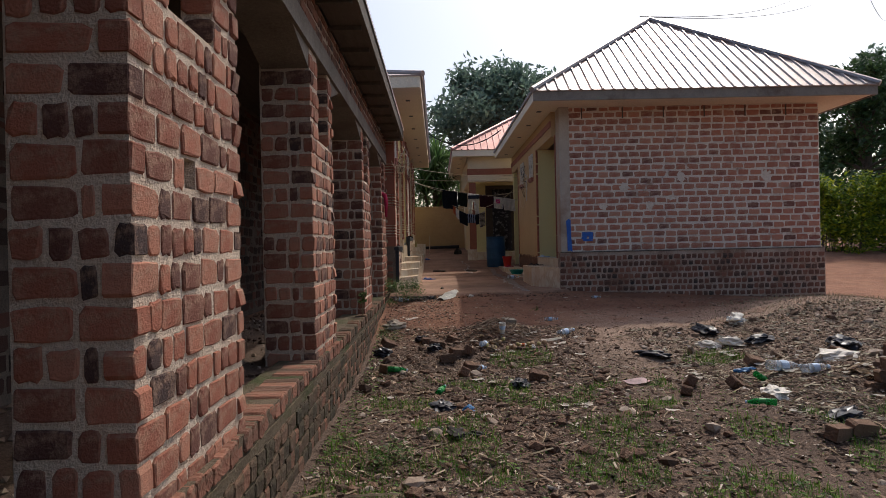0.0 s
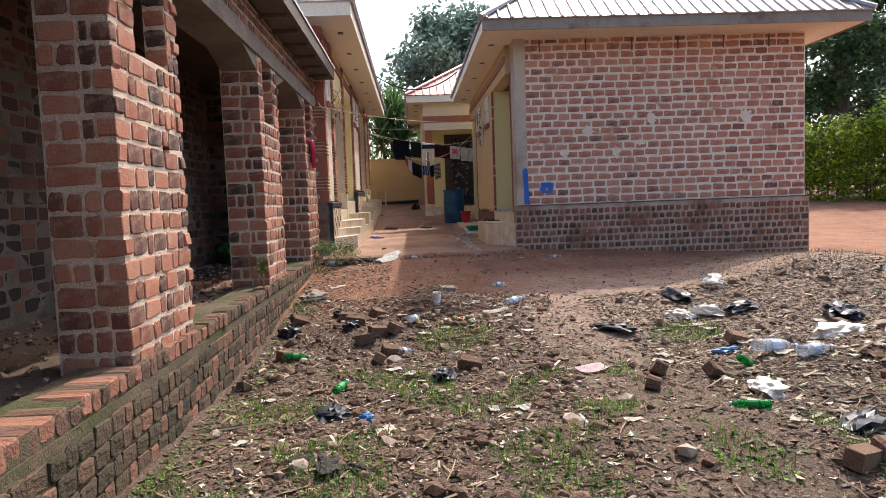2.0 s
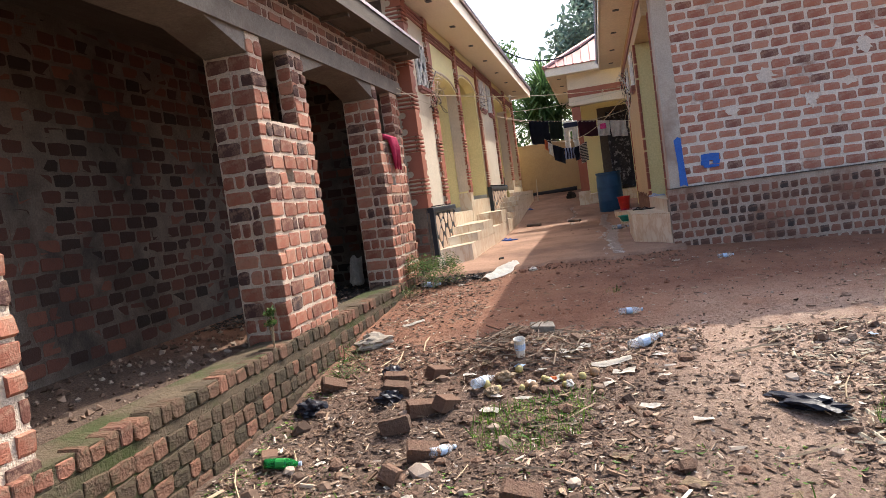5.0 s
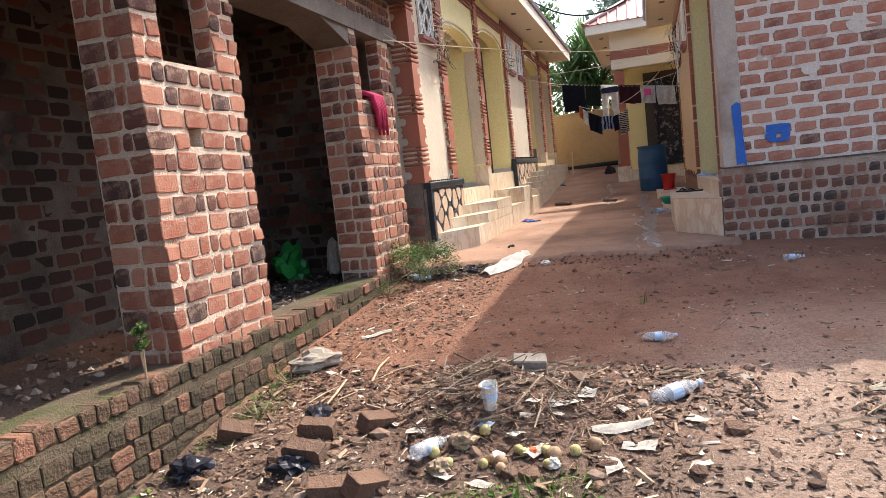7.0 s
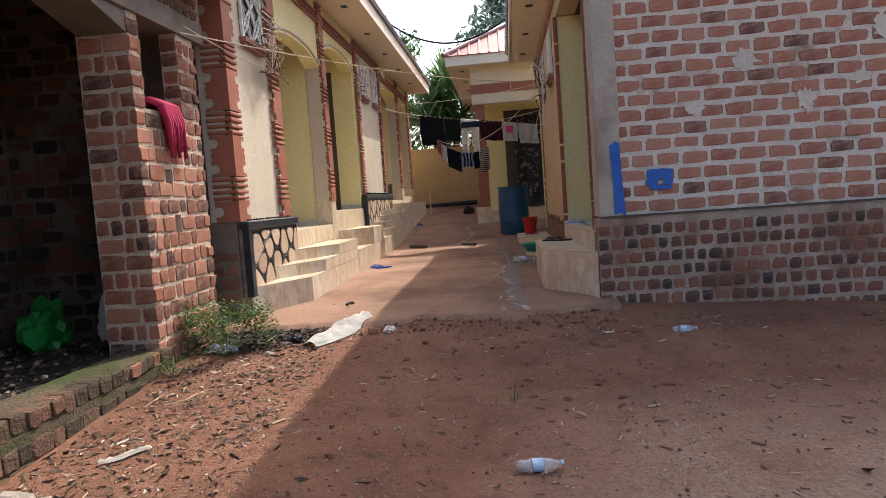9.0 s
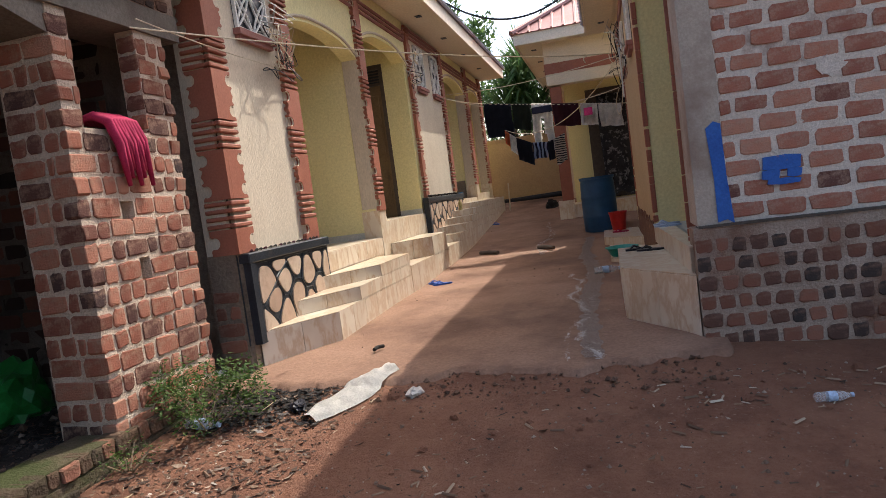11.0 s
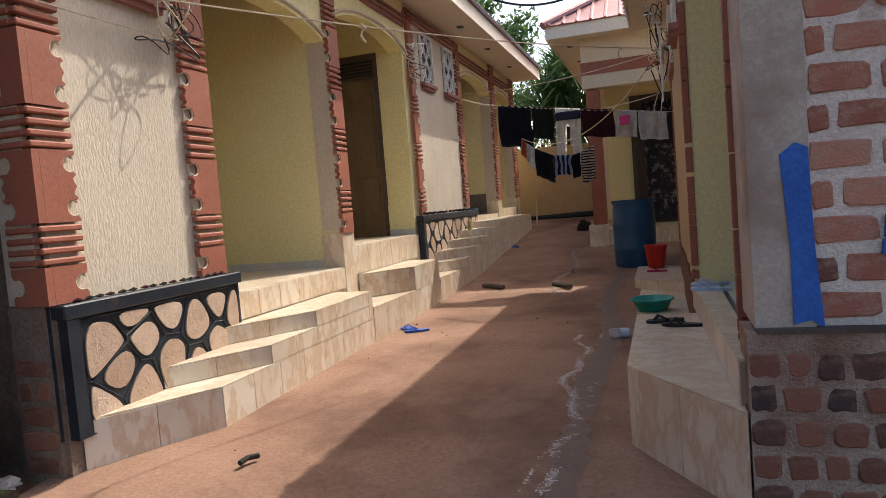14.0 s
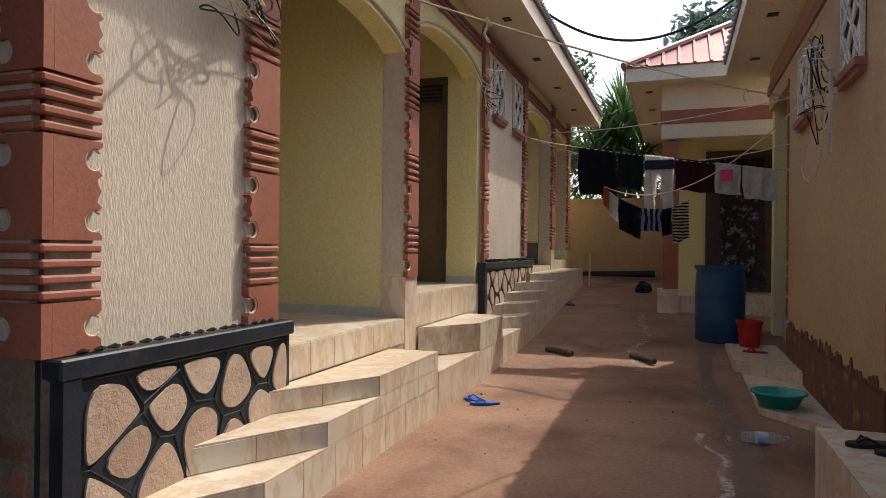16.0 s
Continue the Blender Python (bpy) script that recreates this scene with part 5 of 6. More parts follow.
# ---- washing ----
def garment(name, label, x0, x1, ztop0, ztop1, drop, y, mat, seed, legs=False, band=None):
    """Cloth folded over a line: two layers that hang in waves."""
    ob = thing(name, label, "clothing", ((x0 + x1) / 2, y, ztop0 - drop))
    nx, nz = 14, 9
    for side, dy, dd in (("front", -0.018, 1.0), ("back", 0.018, 0.8)):
        bm = bmesh.new()
        grid = []
        for j in range(nz + 1):
            t = j / nz
            row = []
            for i in range(nx + 1):
                s = i / nx
                x = x0 + (x1 - x0) * (s + 0.04 * t * math.sin(seed + 5 * t))
                z = ztop0 + (ztop1 - ztop0) * s - drop * dd * t * (1 + 0.06 * noise.noise(Vector((s * 3, seed, 0))))
                row.append(bm.verts.new((x, y + dy * (0.3 + t) + 0.03 * t * math.sin(s * 13 + seed + 3 * t) + 0.01 * math.sin(s * 31), z)))
            grid.append(row)
        for j in range(nz):
            for i in range(nx):
                if legs and j > 2 and abs(i - (nx - 1) / 2) < 0.6 + 0.25 * (j - 2):
                    continue
                bm.faces.new((grid[j][i], grid[j][i + 1], grid[j + 1][i + 1], grid[j + 1][i]))
        for f in bm.faces:
            f.smooth = True
        bmesh.ops.solidify(bm, geom=bm.faces[:], thickness=0.006)
        part(side + "_layer", bm, mat, ob)
    if band:
        b = boxes((x0, x1, y - 0.045, y + 0.03, min(ztop0, ztop1) - 0.13, min(ztop0, ztop1) - 0.02), bevel=0.012)
        rumple(b, 0.012, 9.0, seed)
        part("waistband", b, band, ob, "dark folded band")
    return ob


def top_z(x):
    return 3.53 - 0.155 * (x - 0.4)


for args in (
    ("towel", "black towel pegged on the washing line", 0.42, 0.86, 0.55, black_cloth, False, None),
    ("shorts", "dark green shorts on the washing line", 0.87, 1.16, 0.42, green_cloth, False, None),
    ("trousers", "white trousers with a dark waistband on the line", 1.18, 1.5, 0.72, white_cloth, True, navy_cloth),
    ("shirt", "dark maroon shirt on the washing line", 1.51, 1.92, 0.36, maroon_cloth, False, None),
    ("blouse", "white blouse with pink band on the line", 1.94, 2.2, 0.34, white_cloth, False, None),
    ("shirt", "pale grey striped shirt on the line", 2.22, 2.56, 0.36, white_cloth, False, None),
):
    nm, lb, a, b, d, mt, lg, bd = args
    garment(nm, lb, a, b, top_z(a), top_z(b), d, 19.5, mt, a * 7, lg, bd)
part("pink_band", boxes((1.99, 2.12, 19.44, 19.455, 3.08, 3.2), bevel=0.005), pink_cloth, bpy.data.objects["blouse"], "bright pink band")
for nm, lb, a, b, d, mt in (
    ("cloth", "orange cloth hung on the sagging line", 0.73, 0.8, 0.22, orange_cloth),
    ("cloth", "pale pink cloth hung on the sagging line", 0.8, 0.9, 0.28, white_cloth),
    ("vest", "black vest on the sagging line", 0.9, 1.14, 0.36, black_cloth),
    ("skirt", "printed navy skirt on the sagging line", 1.14, 1.38, 0.26, navy_print_mat),
    ("vest", "black top on the sagging line", 1.38, 1.48, 0.3, black_cloth),
    ("scarf", "zebra-striped scarf on the sagging line", 1.49, 1.66, 0.42, zebra_mat),
):
    z = lambda x: 3.05 - 1.0 * (x - 0.72) + 0.85 * (x - 0.72) ** 2
    garment(nm, lb, a, b, z(a), z(b), d, 19.35, mt, a * 11)
garment("curtain", "dark printed curtain in the doorway", 2.2, 2.85, 3.8, 3.8, 2.1, 23.2, curtain_mat, 4.0)
ob = thing("rag", "crimson cloth thrown over the brick sill", "cloth", (-0.74, 12.3, 2.4))
for k in range(9):
    y = 12.14 + 0.028 * k
    part("fold", tube(bmesh.new(), [(-0.92, y - 0.05, 2.86), (-0.8, y - 0.02, 2.885), (-0.72, y, 2.84), (-0.705, y + 0.05, 2.7 + 0.02 * (k % 3)), (-0.715, y + 0.1 + 0.01 * (k % 2), 2.44 + 0.05 * (k % 4))], 0.03, 7, radii=[0.02, 0.03, 0.034, 0.03, 0.014]), crimson_cloth, ob, smooth=True)


# ---- vessels in the alley ----
def barrel(x, y, z):
    ob = thing("barrel", "large blue plastic water barrel with open top", "barrel", (x, y, z))
    prof = [(0.27, 0.0), (0.285, 0.03), (0.29, 0.25), (0.297, 0.27), (0.29, 0.29), (0.292, 0.58), (0.3, 0.6), (0.292, 0.62), (0.285, 0.84), (0.275, 0.88), (0.29, 0.9), (0.29, 0.93), (0.265, 0.93), (0.26, 0.6), (0.25, 0.55)]
    part("body", lathe(bmesh.new(), prof, 28), barrel_mat, ob, local=True, smooth=True)
    part("rim", lathe(bmesh.new(), [(0.286, 0.905), (0.298, 0.91), (0.298, 0.945), (0.27, 0.945), (0.27, 0.93)], 28), barrel_mat, ob, "rounded rim", local=True)
    part("water", lathe(bmesh.new(), [(0.26, 0.6), (0.26, 0.605)], 24), wet_mat, ob, "dark water surface", local=True)
    return ob


barrel(2.05, 20.42, 1.17)


def bucket(x, y, z):
    ob = thing("bucket", "red plastic bucket with wire handle on the step", "bucket", (x, y, z))
    part("body", lathe(bmesh.new(), [(0.1, 0.0), (0.105, 0.01), (0.14, 0.27), (0.15, 0.28), (0.15, 0.3), (0.135, 0.3), (0.1, 0.02)], 22), red_plastic, ob, local=True, smooth=True)
    part("handle", tube(bmesh.new(), [(0.145 * math.cos(a), 0.05 * math.sin(a), 0.29 - 0.1 * math.sin(a)) for a in np.linspace(0, math.pi, 12)], 0.004, 5), steel_mat, ob, "wire handle", local=True)


bucket(2.33, 19.78, 1.209)


def basin(x, y, z, tilt):
    ob = thing("basin", "teal plastic wash basin on the tiled step", "basin", (x, y, z))
    ob.matrix_basis = pose(x, y, z, tilt, 0, 0)
    part("bowl", lathe(bmesh.new(), [(0.12, 0.0), (0.135, 0.01), (0.185, 0.1), (0.205, 0.104), (0.205, 0.116), (0.18, 0.116), (0.125, 0.02)], 26), teal_plastic, ob, local=True, smooth=True)


basin(2.3, 17.2, 1.089, 0)
ob = thing("basin", "small blue bowl on the far porch", "basin", (-0.72, 21.62, 2.024))
part("bowl", lathe(bmesh.new(), [(0.1, 0.0), (0.17, 0.13), (0.18, 0.14), (0.16, 0.14), (0.1, 0.02)], 20), blue_bag_mat, ob, local=True, smooth=True)


def sandal(x, y, z, turn, mat, label):
    ob = thing("sandal", label, "sandal", (x, y, z), turn, group="sandals")
    out = [(0.045 * (1 - 0.25 * math.cos(a)) * math.sin(a), 0.125 * -math.cos(a)) for a in np.linspace(0, 2 * math.pi, 20)[:-1]]
    part("sole", prism(bmesh.new(), out, 0, 0.018), mat, ob, local=True)
    for s in (-1, 1):
        part("strap", tube(bmesh.new(), [(0, 0.075, 0.018), (s * 0.02, 0.04, 0.045), (s * 0.045, -0.01, 0.016)], 0.007, 5), mat, ob, local=True)


for x, y, a, mt, lb in ((-0.05, 16.8, 60, sandal_mat, "blue rubber flip-flop on the concrete"), (0.06, 16.72, 110, sandal_mat, "blue rubber flip-flop on the concrete"), (-0.1, 22.4, 40, sandal_mat, "blue rubber flip-flop far along the alley")):
    sandal(x, y, alley_z(x, y) + 0.002, a, mt, lb)
for x, y, z, a, mt, lb in ((2.52, 14.9, 1.379, 80, black_bag_mat, "black sandal on the tiled step"), (2.42, 15.05, 1.379, 110, black_bag_mat, "black sandal on the tiled step"), (2.71, 15.15, 1.559, 75, pale_blue_mat, "pale blue slipper on the porch edge"), (2.72, 15.38, 1.559, 95, pale_blue_mat, "pale blue slipper on the porch edge"), (2.34, 19.3, 1.209, 80, crimson_cloth, "dark red sandal on the step")):
    sandal(x, y, z, a, mt, lb)

for k in range(16):
    y = 13.35 + k * 0.085 + random.uniform(-0.02, 0.02)
    ob = thing("dried_pod", "dark dried pod laid out on the black plinth", "pod", (-0.6, y, 1.876), group="dried pods")
    part("pod", tube(bmesh.new(), [(0, -0.035, 0.01), (0.01, 0, 0.013), (0, 0.035, 0.01)], 0.01, 6, radii=[0.004, 0.011, 0.004]), char_mat if k % 3 else maroon_cloth, ob, local=True)
for k in range(10):
    ob = thing("dried_pod", "dark dried pod laid out on the far plinth", "pod", (-0.6 + random.uniform(-0.02, 0.02), 19.0 + k * 0.25, 2.141), random.uniform(0, 90), group="dried pods")
    part("pod", tube(bmesh.new(), [(0, -0.07, 0.012), (0.02, 0, 0.02), (0, 0.07, 0.012)], 0.016, 6), char_mat, ob, local=True)
ob = thing("yellow_bottle", "small yellow bottle on the tiled steps", "bottle", (-0.42, 20.6, 1.84))
part("body", lathe(bmesh.new(), [(0.032, 0), (0.034, 0.13), (0.014, 0.165), (0.014, 0.19)], 12), fruit_mat, ob, local=True)
ob = thing("pole", "thin pale stick leaning upright in the alley", "stick", (-0.05, 24.4, alley_z(-0.05, 24.4)))
part("shaft", tube(bmesh.new(), [(0, 0, 0), (0.02, 0.02, 0.65)], 0.018, 6), rope_mat, ob, local=True)
ob = thing("drain_pipe", "black pipe lying along the foot of the wall", "pipe", (0.3, 26.15, 1.75))
part("pipe", tube(bmesh.new(), [(-0.5, 26.1, 1.76), (1.1, 26.1, 1.8)], 0.08, 10), cable_mat, ob)
for x, y, a in ((0.28, 19.05, -35), (1.2, 18.9, -50), (0.32, 13.47, 70)):
    ob = thing("firewood", "short piece of split firewood on the concrete", "wood", (x, y, alley_z(x, y)), a, group="firewood")
    L = 0.2 if y > 15 else 0.06
    part("log", tube(bmesh.new(), [(-L, 0, 0.03), (0, 0.015, 0.035), (L, 0, 0.03)], 0.03 if y > 15 else 0.015, 7), bark_mat if y > 15 else char_mat, ob, local=True)


# ---- rubbish in the yard ----
husk_fruit_mat = plain("brown_fruit", (0.3, 0.19, 0.11), 0.7, 20.0, 0.4)
def bottle(x, y, z, turn, size, mat, label, tilt=0.0):
    """A plastic bottle lying on its side."""
    ob = thing("plastic_bottle", label, "bottle", (x, y, z))
    ob.matrix_basis = pose(x, y, z + 0.034 * size, 0, 0, turn) @ pose(0, 0, 0, 0, 90 + tilt, 0)
    prof = [(0.02, -0.12), (0.033, -0.115), (0.034, -0.08), (0.031, -0.07), (0.034, -0.06), (0.034, 0.03), (0.03, 0.06), (0.013, 0.095), (0.012, 0.11)]
    part("body", lathe(bmesh.new(), [(r * size, h * size) for r, h in prof], 14), mat, ob, local=True, smooth=True)
    part("cap", lathe(bmesh.new(), [(0.016 * size, 0.108 * size), (0.016 * size, 0.125 * size)], 12), pale_blue_mat, ob, "screw cap", local=True)
    part("label_band", lathe(bmesh.new(), [(0.0345 * size, -0.04 * size), (0.0348 * size, -0.039 * size), (0.0348 * size, 0.015 * size), (0.0345 * size, 0.016 * size)], 14), pale_blue_mat if mat is clear_mat else green_bag_mat, ob, "printed label band", local=True)


def crumple(name, x, y, sx, sy, sz, mat, label, category, seed, z=None, turn=0.0):
    """A crumpled bag, rag or scrap lying on the ground."""
    base = ground_z(x, y) if z is None else z
    ob = thing(name, label, category, (x, y, base), turn)
    bm = bmesh.new()
    bmesh.ops.create_icosphere(bm, subdivisions=3, radius=1.0)
    for v in bm.verts:
        n = noise.noise(v.co * 1.7 + Vector((seed, 0, 0))) + 0.6 * noise.noise(v.co * 4.2 + Vector((0, seed, 0)))
        n += 0.4 * noise.noise(v.co * 9.0 + Vector((0, 0, seed)))
        f = 1 + 0.55 * n
        v.co = Vector((v.co.x * sx * f, v.co.y * sy * f, max(-0.1 * sz, v.co.z * sz * f + sz * 0.55)))
    part("folds", bm, mat, ob, local=True)
    return ob


def loose_brick(x, y, turn, tilt, size=(0.2, 0.1, 0.1)):
    z = ground_z(x, y)
    ob = new("loose_brick", random.choice(loose_kinds))
    ob.matrix_basis = pose(x, y, z + 0.045, tilt * 1.6, tilt * 1.1, turn) @ Matrix.Diagonal((size[0] / 0.225, size[1] / 0.1, size[2] / 0.108, 1))
    tagged(ob, "muddy broken red brick lying on the ground", "brick", "loose bricks")


loose_kinds = brick_meshes("loose_brick", BRICK, loose_brick_mat, 4, 9)
for x, y, a, b in ((0.42, 8.85, 60, 12), (0.21, 8.4, 5, 8), (0.63, 8.2, 70, 15), (0.34, 7.9, 10, -6), (0.62, 7.55, 20, 12), (0.5, 7.25, 100, 20), (0.1, 8.75, 10, 5), (-0.38, 7.5, 120, 4), (2.77, 6.45, 80, 20), (3.15, 6.28, 40, 25), (3.68, 7.0, 15, 15), (3.1, 4.5, 30, 5), (3.3, 4.55, 10, 8), (2.6, 6.1, 70, 10), (4.6, 7.0, 30, 10), (0.46, 8.15, 30, 6), (1.3, 6.9, 0, 12), (-0.45, 8.75, 40, 20)):
    loose_brick(x, y, a, b)

for x, y, a, s, mt, lb, tl in (
    (-0.25, 7.42, 10, 0.95, green_clear_mat, "crushed green plastic bottle on the litter", 6),
    (0.25, 6.5, 70, 0.9, green_clear_mat, "green plastic bottle on the litter", -8),
    (2.93, 5.3, 150, 1.0, green_clear_mat, "large green plastic bottle beside a white bag", 4),
    (3.45, 6.35, 20, 0.9, green_clear_mat, "green bottle end in the rubbish", 30),
    (0.73, 7.6, 60, 0.9, clear_mat, "clear plastic bottle on the litter", 10),
    (0.84, 8.57, 65, 1.1, clear_mat, "clear plastic bottle among bricks", 5),
    (1.98, 10.1, 8, 0.9, clear_mat, "flattened clear bottle with blue label", 0),
    (2.05, 9.25, 35, 1.3, clear_mat, "clear water bottle with blue label", -6),
    (3.18, 12.2, 5, 0.75, clear_mat, "flattened clear bottle on red earth", 0),
    (-0.45, 12.2, -10, 1.1, clear_mat, "clear bottle with blue label by the plinth", 0),
    (3.75, 6.5, 10, 1.6, clear_mat, "large clear bottle on the rubbish heap", 6),
    (3.9, 6.2, 15, 1.3, clear_mat, "clear bottle on the rubbish heap", 0),
    (2.1, 16.3, 10, 1.2, clear_mat, "clear plastic bottle lying in the alley", 0),
    (4.5, 9.2, 5, 1.4, clear_mat, "white plastic bottle on the mound", 8),
):
    bottle(x, y, ground_z(x, y) if y < 12.8 else alley_z(x, y), a, s, mt, lb, tl)

k = 0
for nm, x, y, sx, sy, sz, mt, lb in (
    ("sack", -0.42, 9.75, 0.17, 0.12, 0.07, grey_sack_mat, "dirty grey sack crumpled beside the plinth"),
    ("plastic_bag", 3.2, 5.6, 0.14, 0.1, 0.06, sack_mat, "white plastic bag on the rubbish heap"),
    ("plastic_bag", 3.67, 8.2, 0.15, 0.08, 0.05, sack_mat, "white plastic bag on the rubbish heap"),
    ("plastic_bag", 3.95, 8.2, 0.15, 0.09, 0.07, sack_mat, "white plastic bag on the rubbish heap"),
    ("plastic_bag", 4.3, 8.15, 0.22, 0.1, 0.06, black_bag_mat, "black plastic bag on the rubbish heap"),
    ("plastic_bag", 4.5, 9.25, 0.22, 0.1, 0.08, sack_mat, "white plastic bag on the mound"),
    ("plastic_bag", 3.93, 9.0, 0.26, 0.1, 0.07, black_bag_mat, "black plastic bag on the mound"),
    ("plastic_bag", 2.87, 7.9, 0.22, 0.08, 0.04, black_bag_mat, "black plastic strip on bare earth"),
    ("plastic_bag", 3.5, 6.8, 0.11, 0.04, 0.03, blue_bag_mat, "bright blue rag on the rubbish"),
    ("plastic_bag", 0.5, 5.78, 0.07, 0.05, 0.04, blue_bag_mat, "scrap of bright blue plastic"),
    ("plastic_bag", 0.25, 5.9, 0.14, 0.1, 0.05, black_bag_mat, "dark torn polythene in the litter"),
    ("plastic_bag", 0.0, 8.95, 0.16, 0.07, 0.06, black_bag_mat, "black polythene bag by the bricks"),
    ("plastic_bag", -0.5, 8.37, 0.12, 0.09, 0.06, black_bag_mat, "dark blue polythene by the plinth"),
    ("plastic_bag", 0.18, 8.3, 0.09, 0.06, 0.05, black_bag_mat, "dark polythene scrap in the litter"),
    ("plastic_bag", 1.07, 6.66, 0.12, 0.08, 0.05, black_bag_mat, "charred black scrap in the weeds"),
    ("plastic_bag", 0.35, 4.85, 0.13, 0.07, 0.025, char_mat, "burnt black refuse on the ground"),
    ("plastic_bag", 0.52, 4.8, 0.08, 0.04, 0.02, char_mat, "burnt black refuse on the ground"),
    ("plastic_bag", 0.2, 4.95, 0.09, 0.05, 0.02, char_mat, "burnt black refuse on the ground"),
    ("plastic_bag", 3.45, 5.0, 0.24, 0.1, 0.05, black_bag_mat, "black polythene under the heap"),
    ("plastic_bag", 0.86, 12.56, 0.07, 0.04, 0.03, sack_mat, "small white torn wrapper"),
    ("plastic_bag", 0.1, 12.45, 0.1, 0.05, 0.03, black_bag_mat, "dark scrap beside the slab edge"),
    ("plastic_bag", -0.9, 13.05, 0.1, 0.06, 0.04, sack_mat, "white scrap beside the wall foot"),
    ("plastic_bag", 4.4, 6.7, 0.24, 0.12, 0.08, sack_mat, "pale plastic bag on the heap"),
    ("plastic_bag", 4.9, 7.4, 0.24, 0.14, 0.08, black_bag_mat, "black plastic bag on the heap"),
    ("food_scrap", 1.18, 8.55, 0.045, 0.035, 0.03, paper_mat, "pale rotting fruit in the rubbish"),
    ("food_scrap", 1.47, 8.5, 0.034, 0.03, 0.028, paper_mat, "pale rotting fruit in the rubbish"),
    ("food_scrap", 1.35, 8.6, 0.028, 0.025, 0.02, orange_cloth, "orange peel in the rubbish"),
    ("food_scrap", 1.0, 8.62, 0.06, 0.05, 0.04, stick_mat, "brown fruit husk in the rubbish"),
    ("food_scrap", 0.92, 8.42, 0.05, 0.05, 0.04, stick_mat, "brown fruit husk in the rubbish"),
    ("plastic_bag", -2.1, 12.4, 0.35, 0.2, 0.24, green_bag_mat, "green plastic bundle on the veranda floor"),
    ("plastic_bag", -1.6, 12.55, 0.1, 0.08, 0.26, sack_mat, "pale sack standing on the veranda floor"),
    ("refuse", 0.97, 23.9, 0.14, 0.1, 0.12, char_mat, "small dark heap against the wall foot"),
):
    k += 1
    z = FLOOR_A - 0.06 if x < -1 and y < 12.8 else (alley_z(x, y) if y > 12.8 else None)
    crumple(nm, x, y, sx, sy, sz, mt, lb, "rubbish", k * 3.7, z, k * 40 % 180)


fruit_rnd = random.Random(12)
for k in range(18):
    x, y, q = fruit_rnd.gauss(1.15, 0.2), fruit_rnd.gauss(8.52, 0.1), fruit_rnd.uniform(0.022, 0.038)
    ob = thing("rotten_fruit", "pale rotting fruit dropped in the rubbish", "fruit", (x, y, ground_z(x, y)), group="rotten fruit")
    bm = bmesh.new()
    bmesh.ops.create_icosphere(bm, subdivisions=2, radius=q, matrix=Matrix.Translation((0, 0, q * 0.7)))
    rumple(bm, q * 0.25, 30.0, k * 1.7)
    part("flesh", bm, (fruit_mat, husk_fruit_mat)[k % 2], ob, local=True, smooth=True)


def rag(x0, y0, x1, y1, w, mat, label, lift=0.05, seed=1.0):
    """A long crumpled cloth lying from one point to another."""
    ob = thing("rag", label, "cloth", ((x0 + x1) / 2, (y0 + y1) / 2, ground_z((x0 + x1) / 2, (y0 + y1) / 2)))
    bm = bmesh.new()
    n, m = 22, 8
    d = Vector((x1 - x0, y1 - y0))
    side = Vector((-d.y, d.x)).normalized()
    grid = []
    for i in range(n + 1):
        t = i / n
        ww = w * (0.55 + 0.5 * math.sin(math.pi * min(1, t * 1.15)) + 0.15 * noise.noise(Vector((t * 5, seed, 0))))
        row = []
        for j in range(m + 1):
            s = j / m * 2 - 1
            p = Vector((x0, y0)) + d * t + side * s * ww
            z = max(ground_z(p.x, p.y), alley_z(p.x, p.y) if p.y > 12.7 else -9) + 0.012 + lift * (1 - s * s) * (0.6 + 0.8 * abs(noise.noise(Vector((t * 7, s * 3, seed)))))
            row.append(bm.verts.new((p.x, p.y, z)))
        grid.append(row)
    for a, b in zip(grid, grid[1:]):
        for j in range(m):
            bm.faces.new((a[j], a[j + 1], b[j + 1], b[j]))
    bmesh.ops.solidify(bm, geom=bm.faces[:], thickness=0.008)
    part("cloth", bm, mat, ob, smooth=True)


rag(0.27, 12.22, 0.58, 12.98, 0.13, white_cloth, "soiled white cloth lying across the slab edge", 0.06)
rag(-0.28, 10.25, -0.1, 10.45, 0.025, paper_mat, "torn strip of pale cloth on the earth", 0.02, 4.0)
rag(1.62, 8.83, 1.92, 8.9, 0.045, paper_mat, "folded pale paper in the rubbish", 0.02, 5.0)


def scrap(x, y, s, mat, label, turn):
    ob = thing("paper_scrap", label, "rubbish", (x, y, ground_z(x, y)), turn, group="paper scraps")
    bm = bmesh.new()
    g = [[bm.verts.new(((i - 1.5) * s * 0.4, (j - 1) * s * 0.35, 0.02 + 0.25 * s * noise.noise(Vector((i * 0.9, j * 1.1, x * 3))))) for i in range(4)] for j in range(3)]
    for a, b in zip(g, g[1:]):
        for i in range(3):
            bm.faces.new((a[i], a[i + 1], b[i + 1], b[i]))
    bmesh.ops.solidify(bm, geom=bm.faces[:], thickness=0.003)
    part("sheet", bm, mat, ob, local=True)


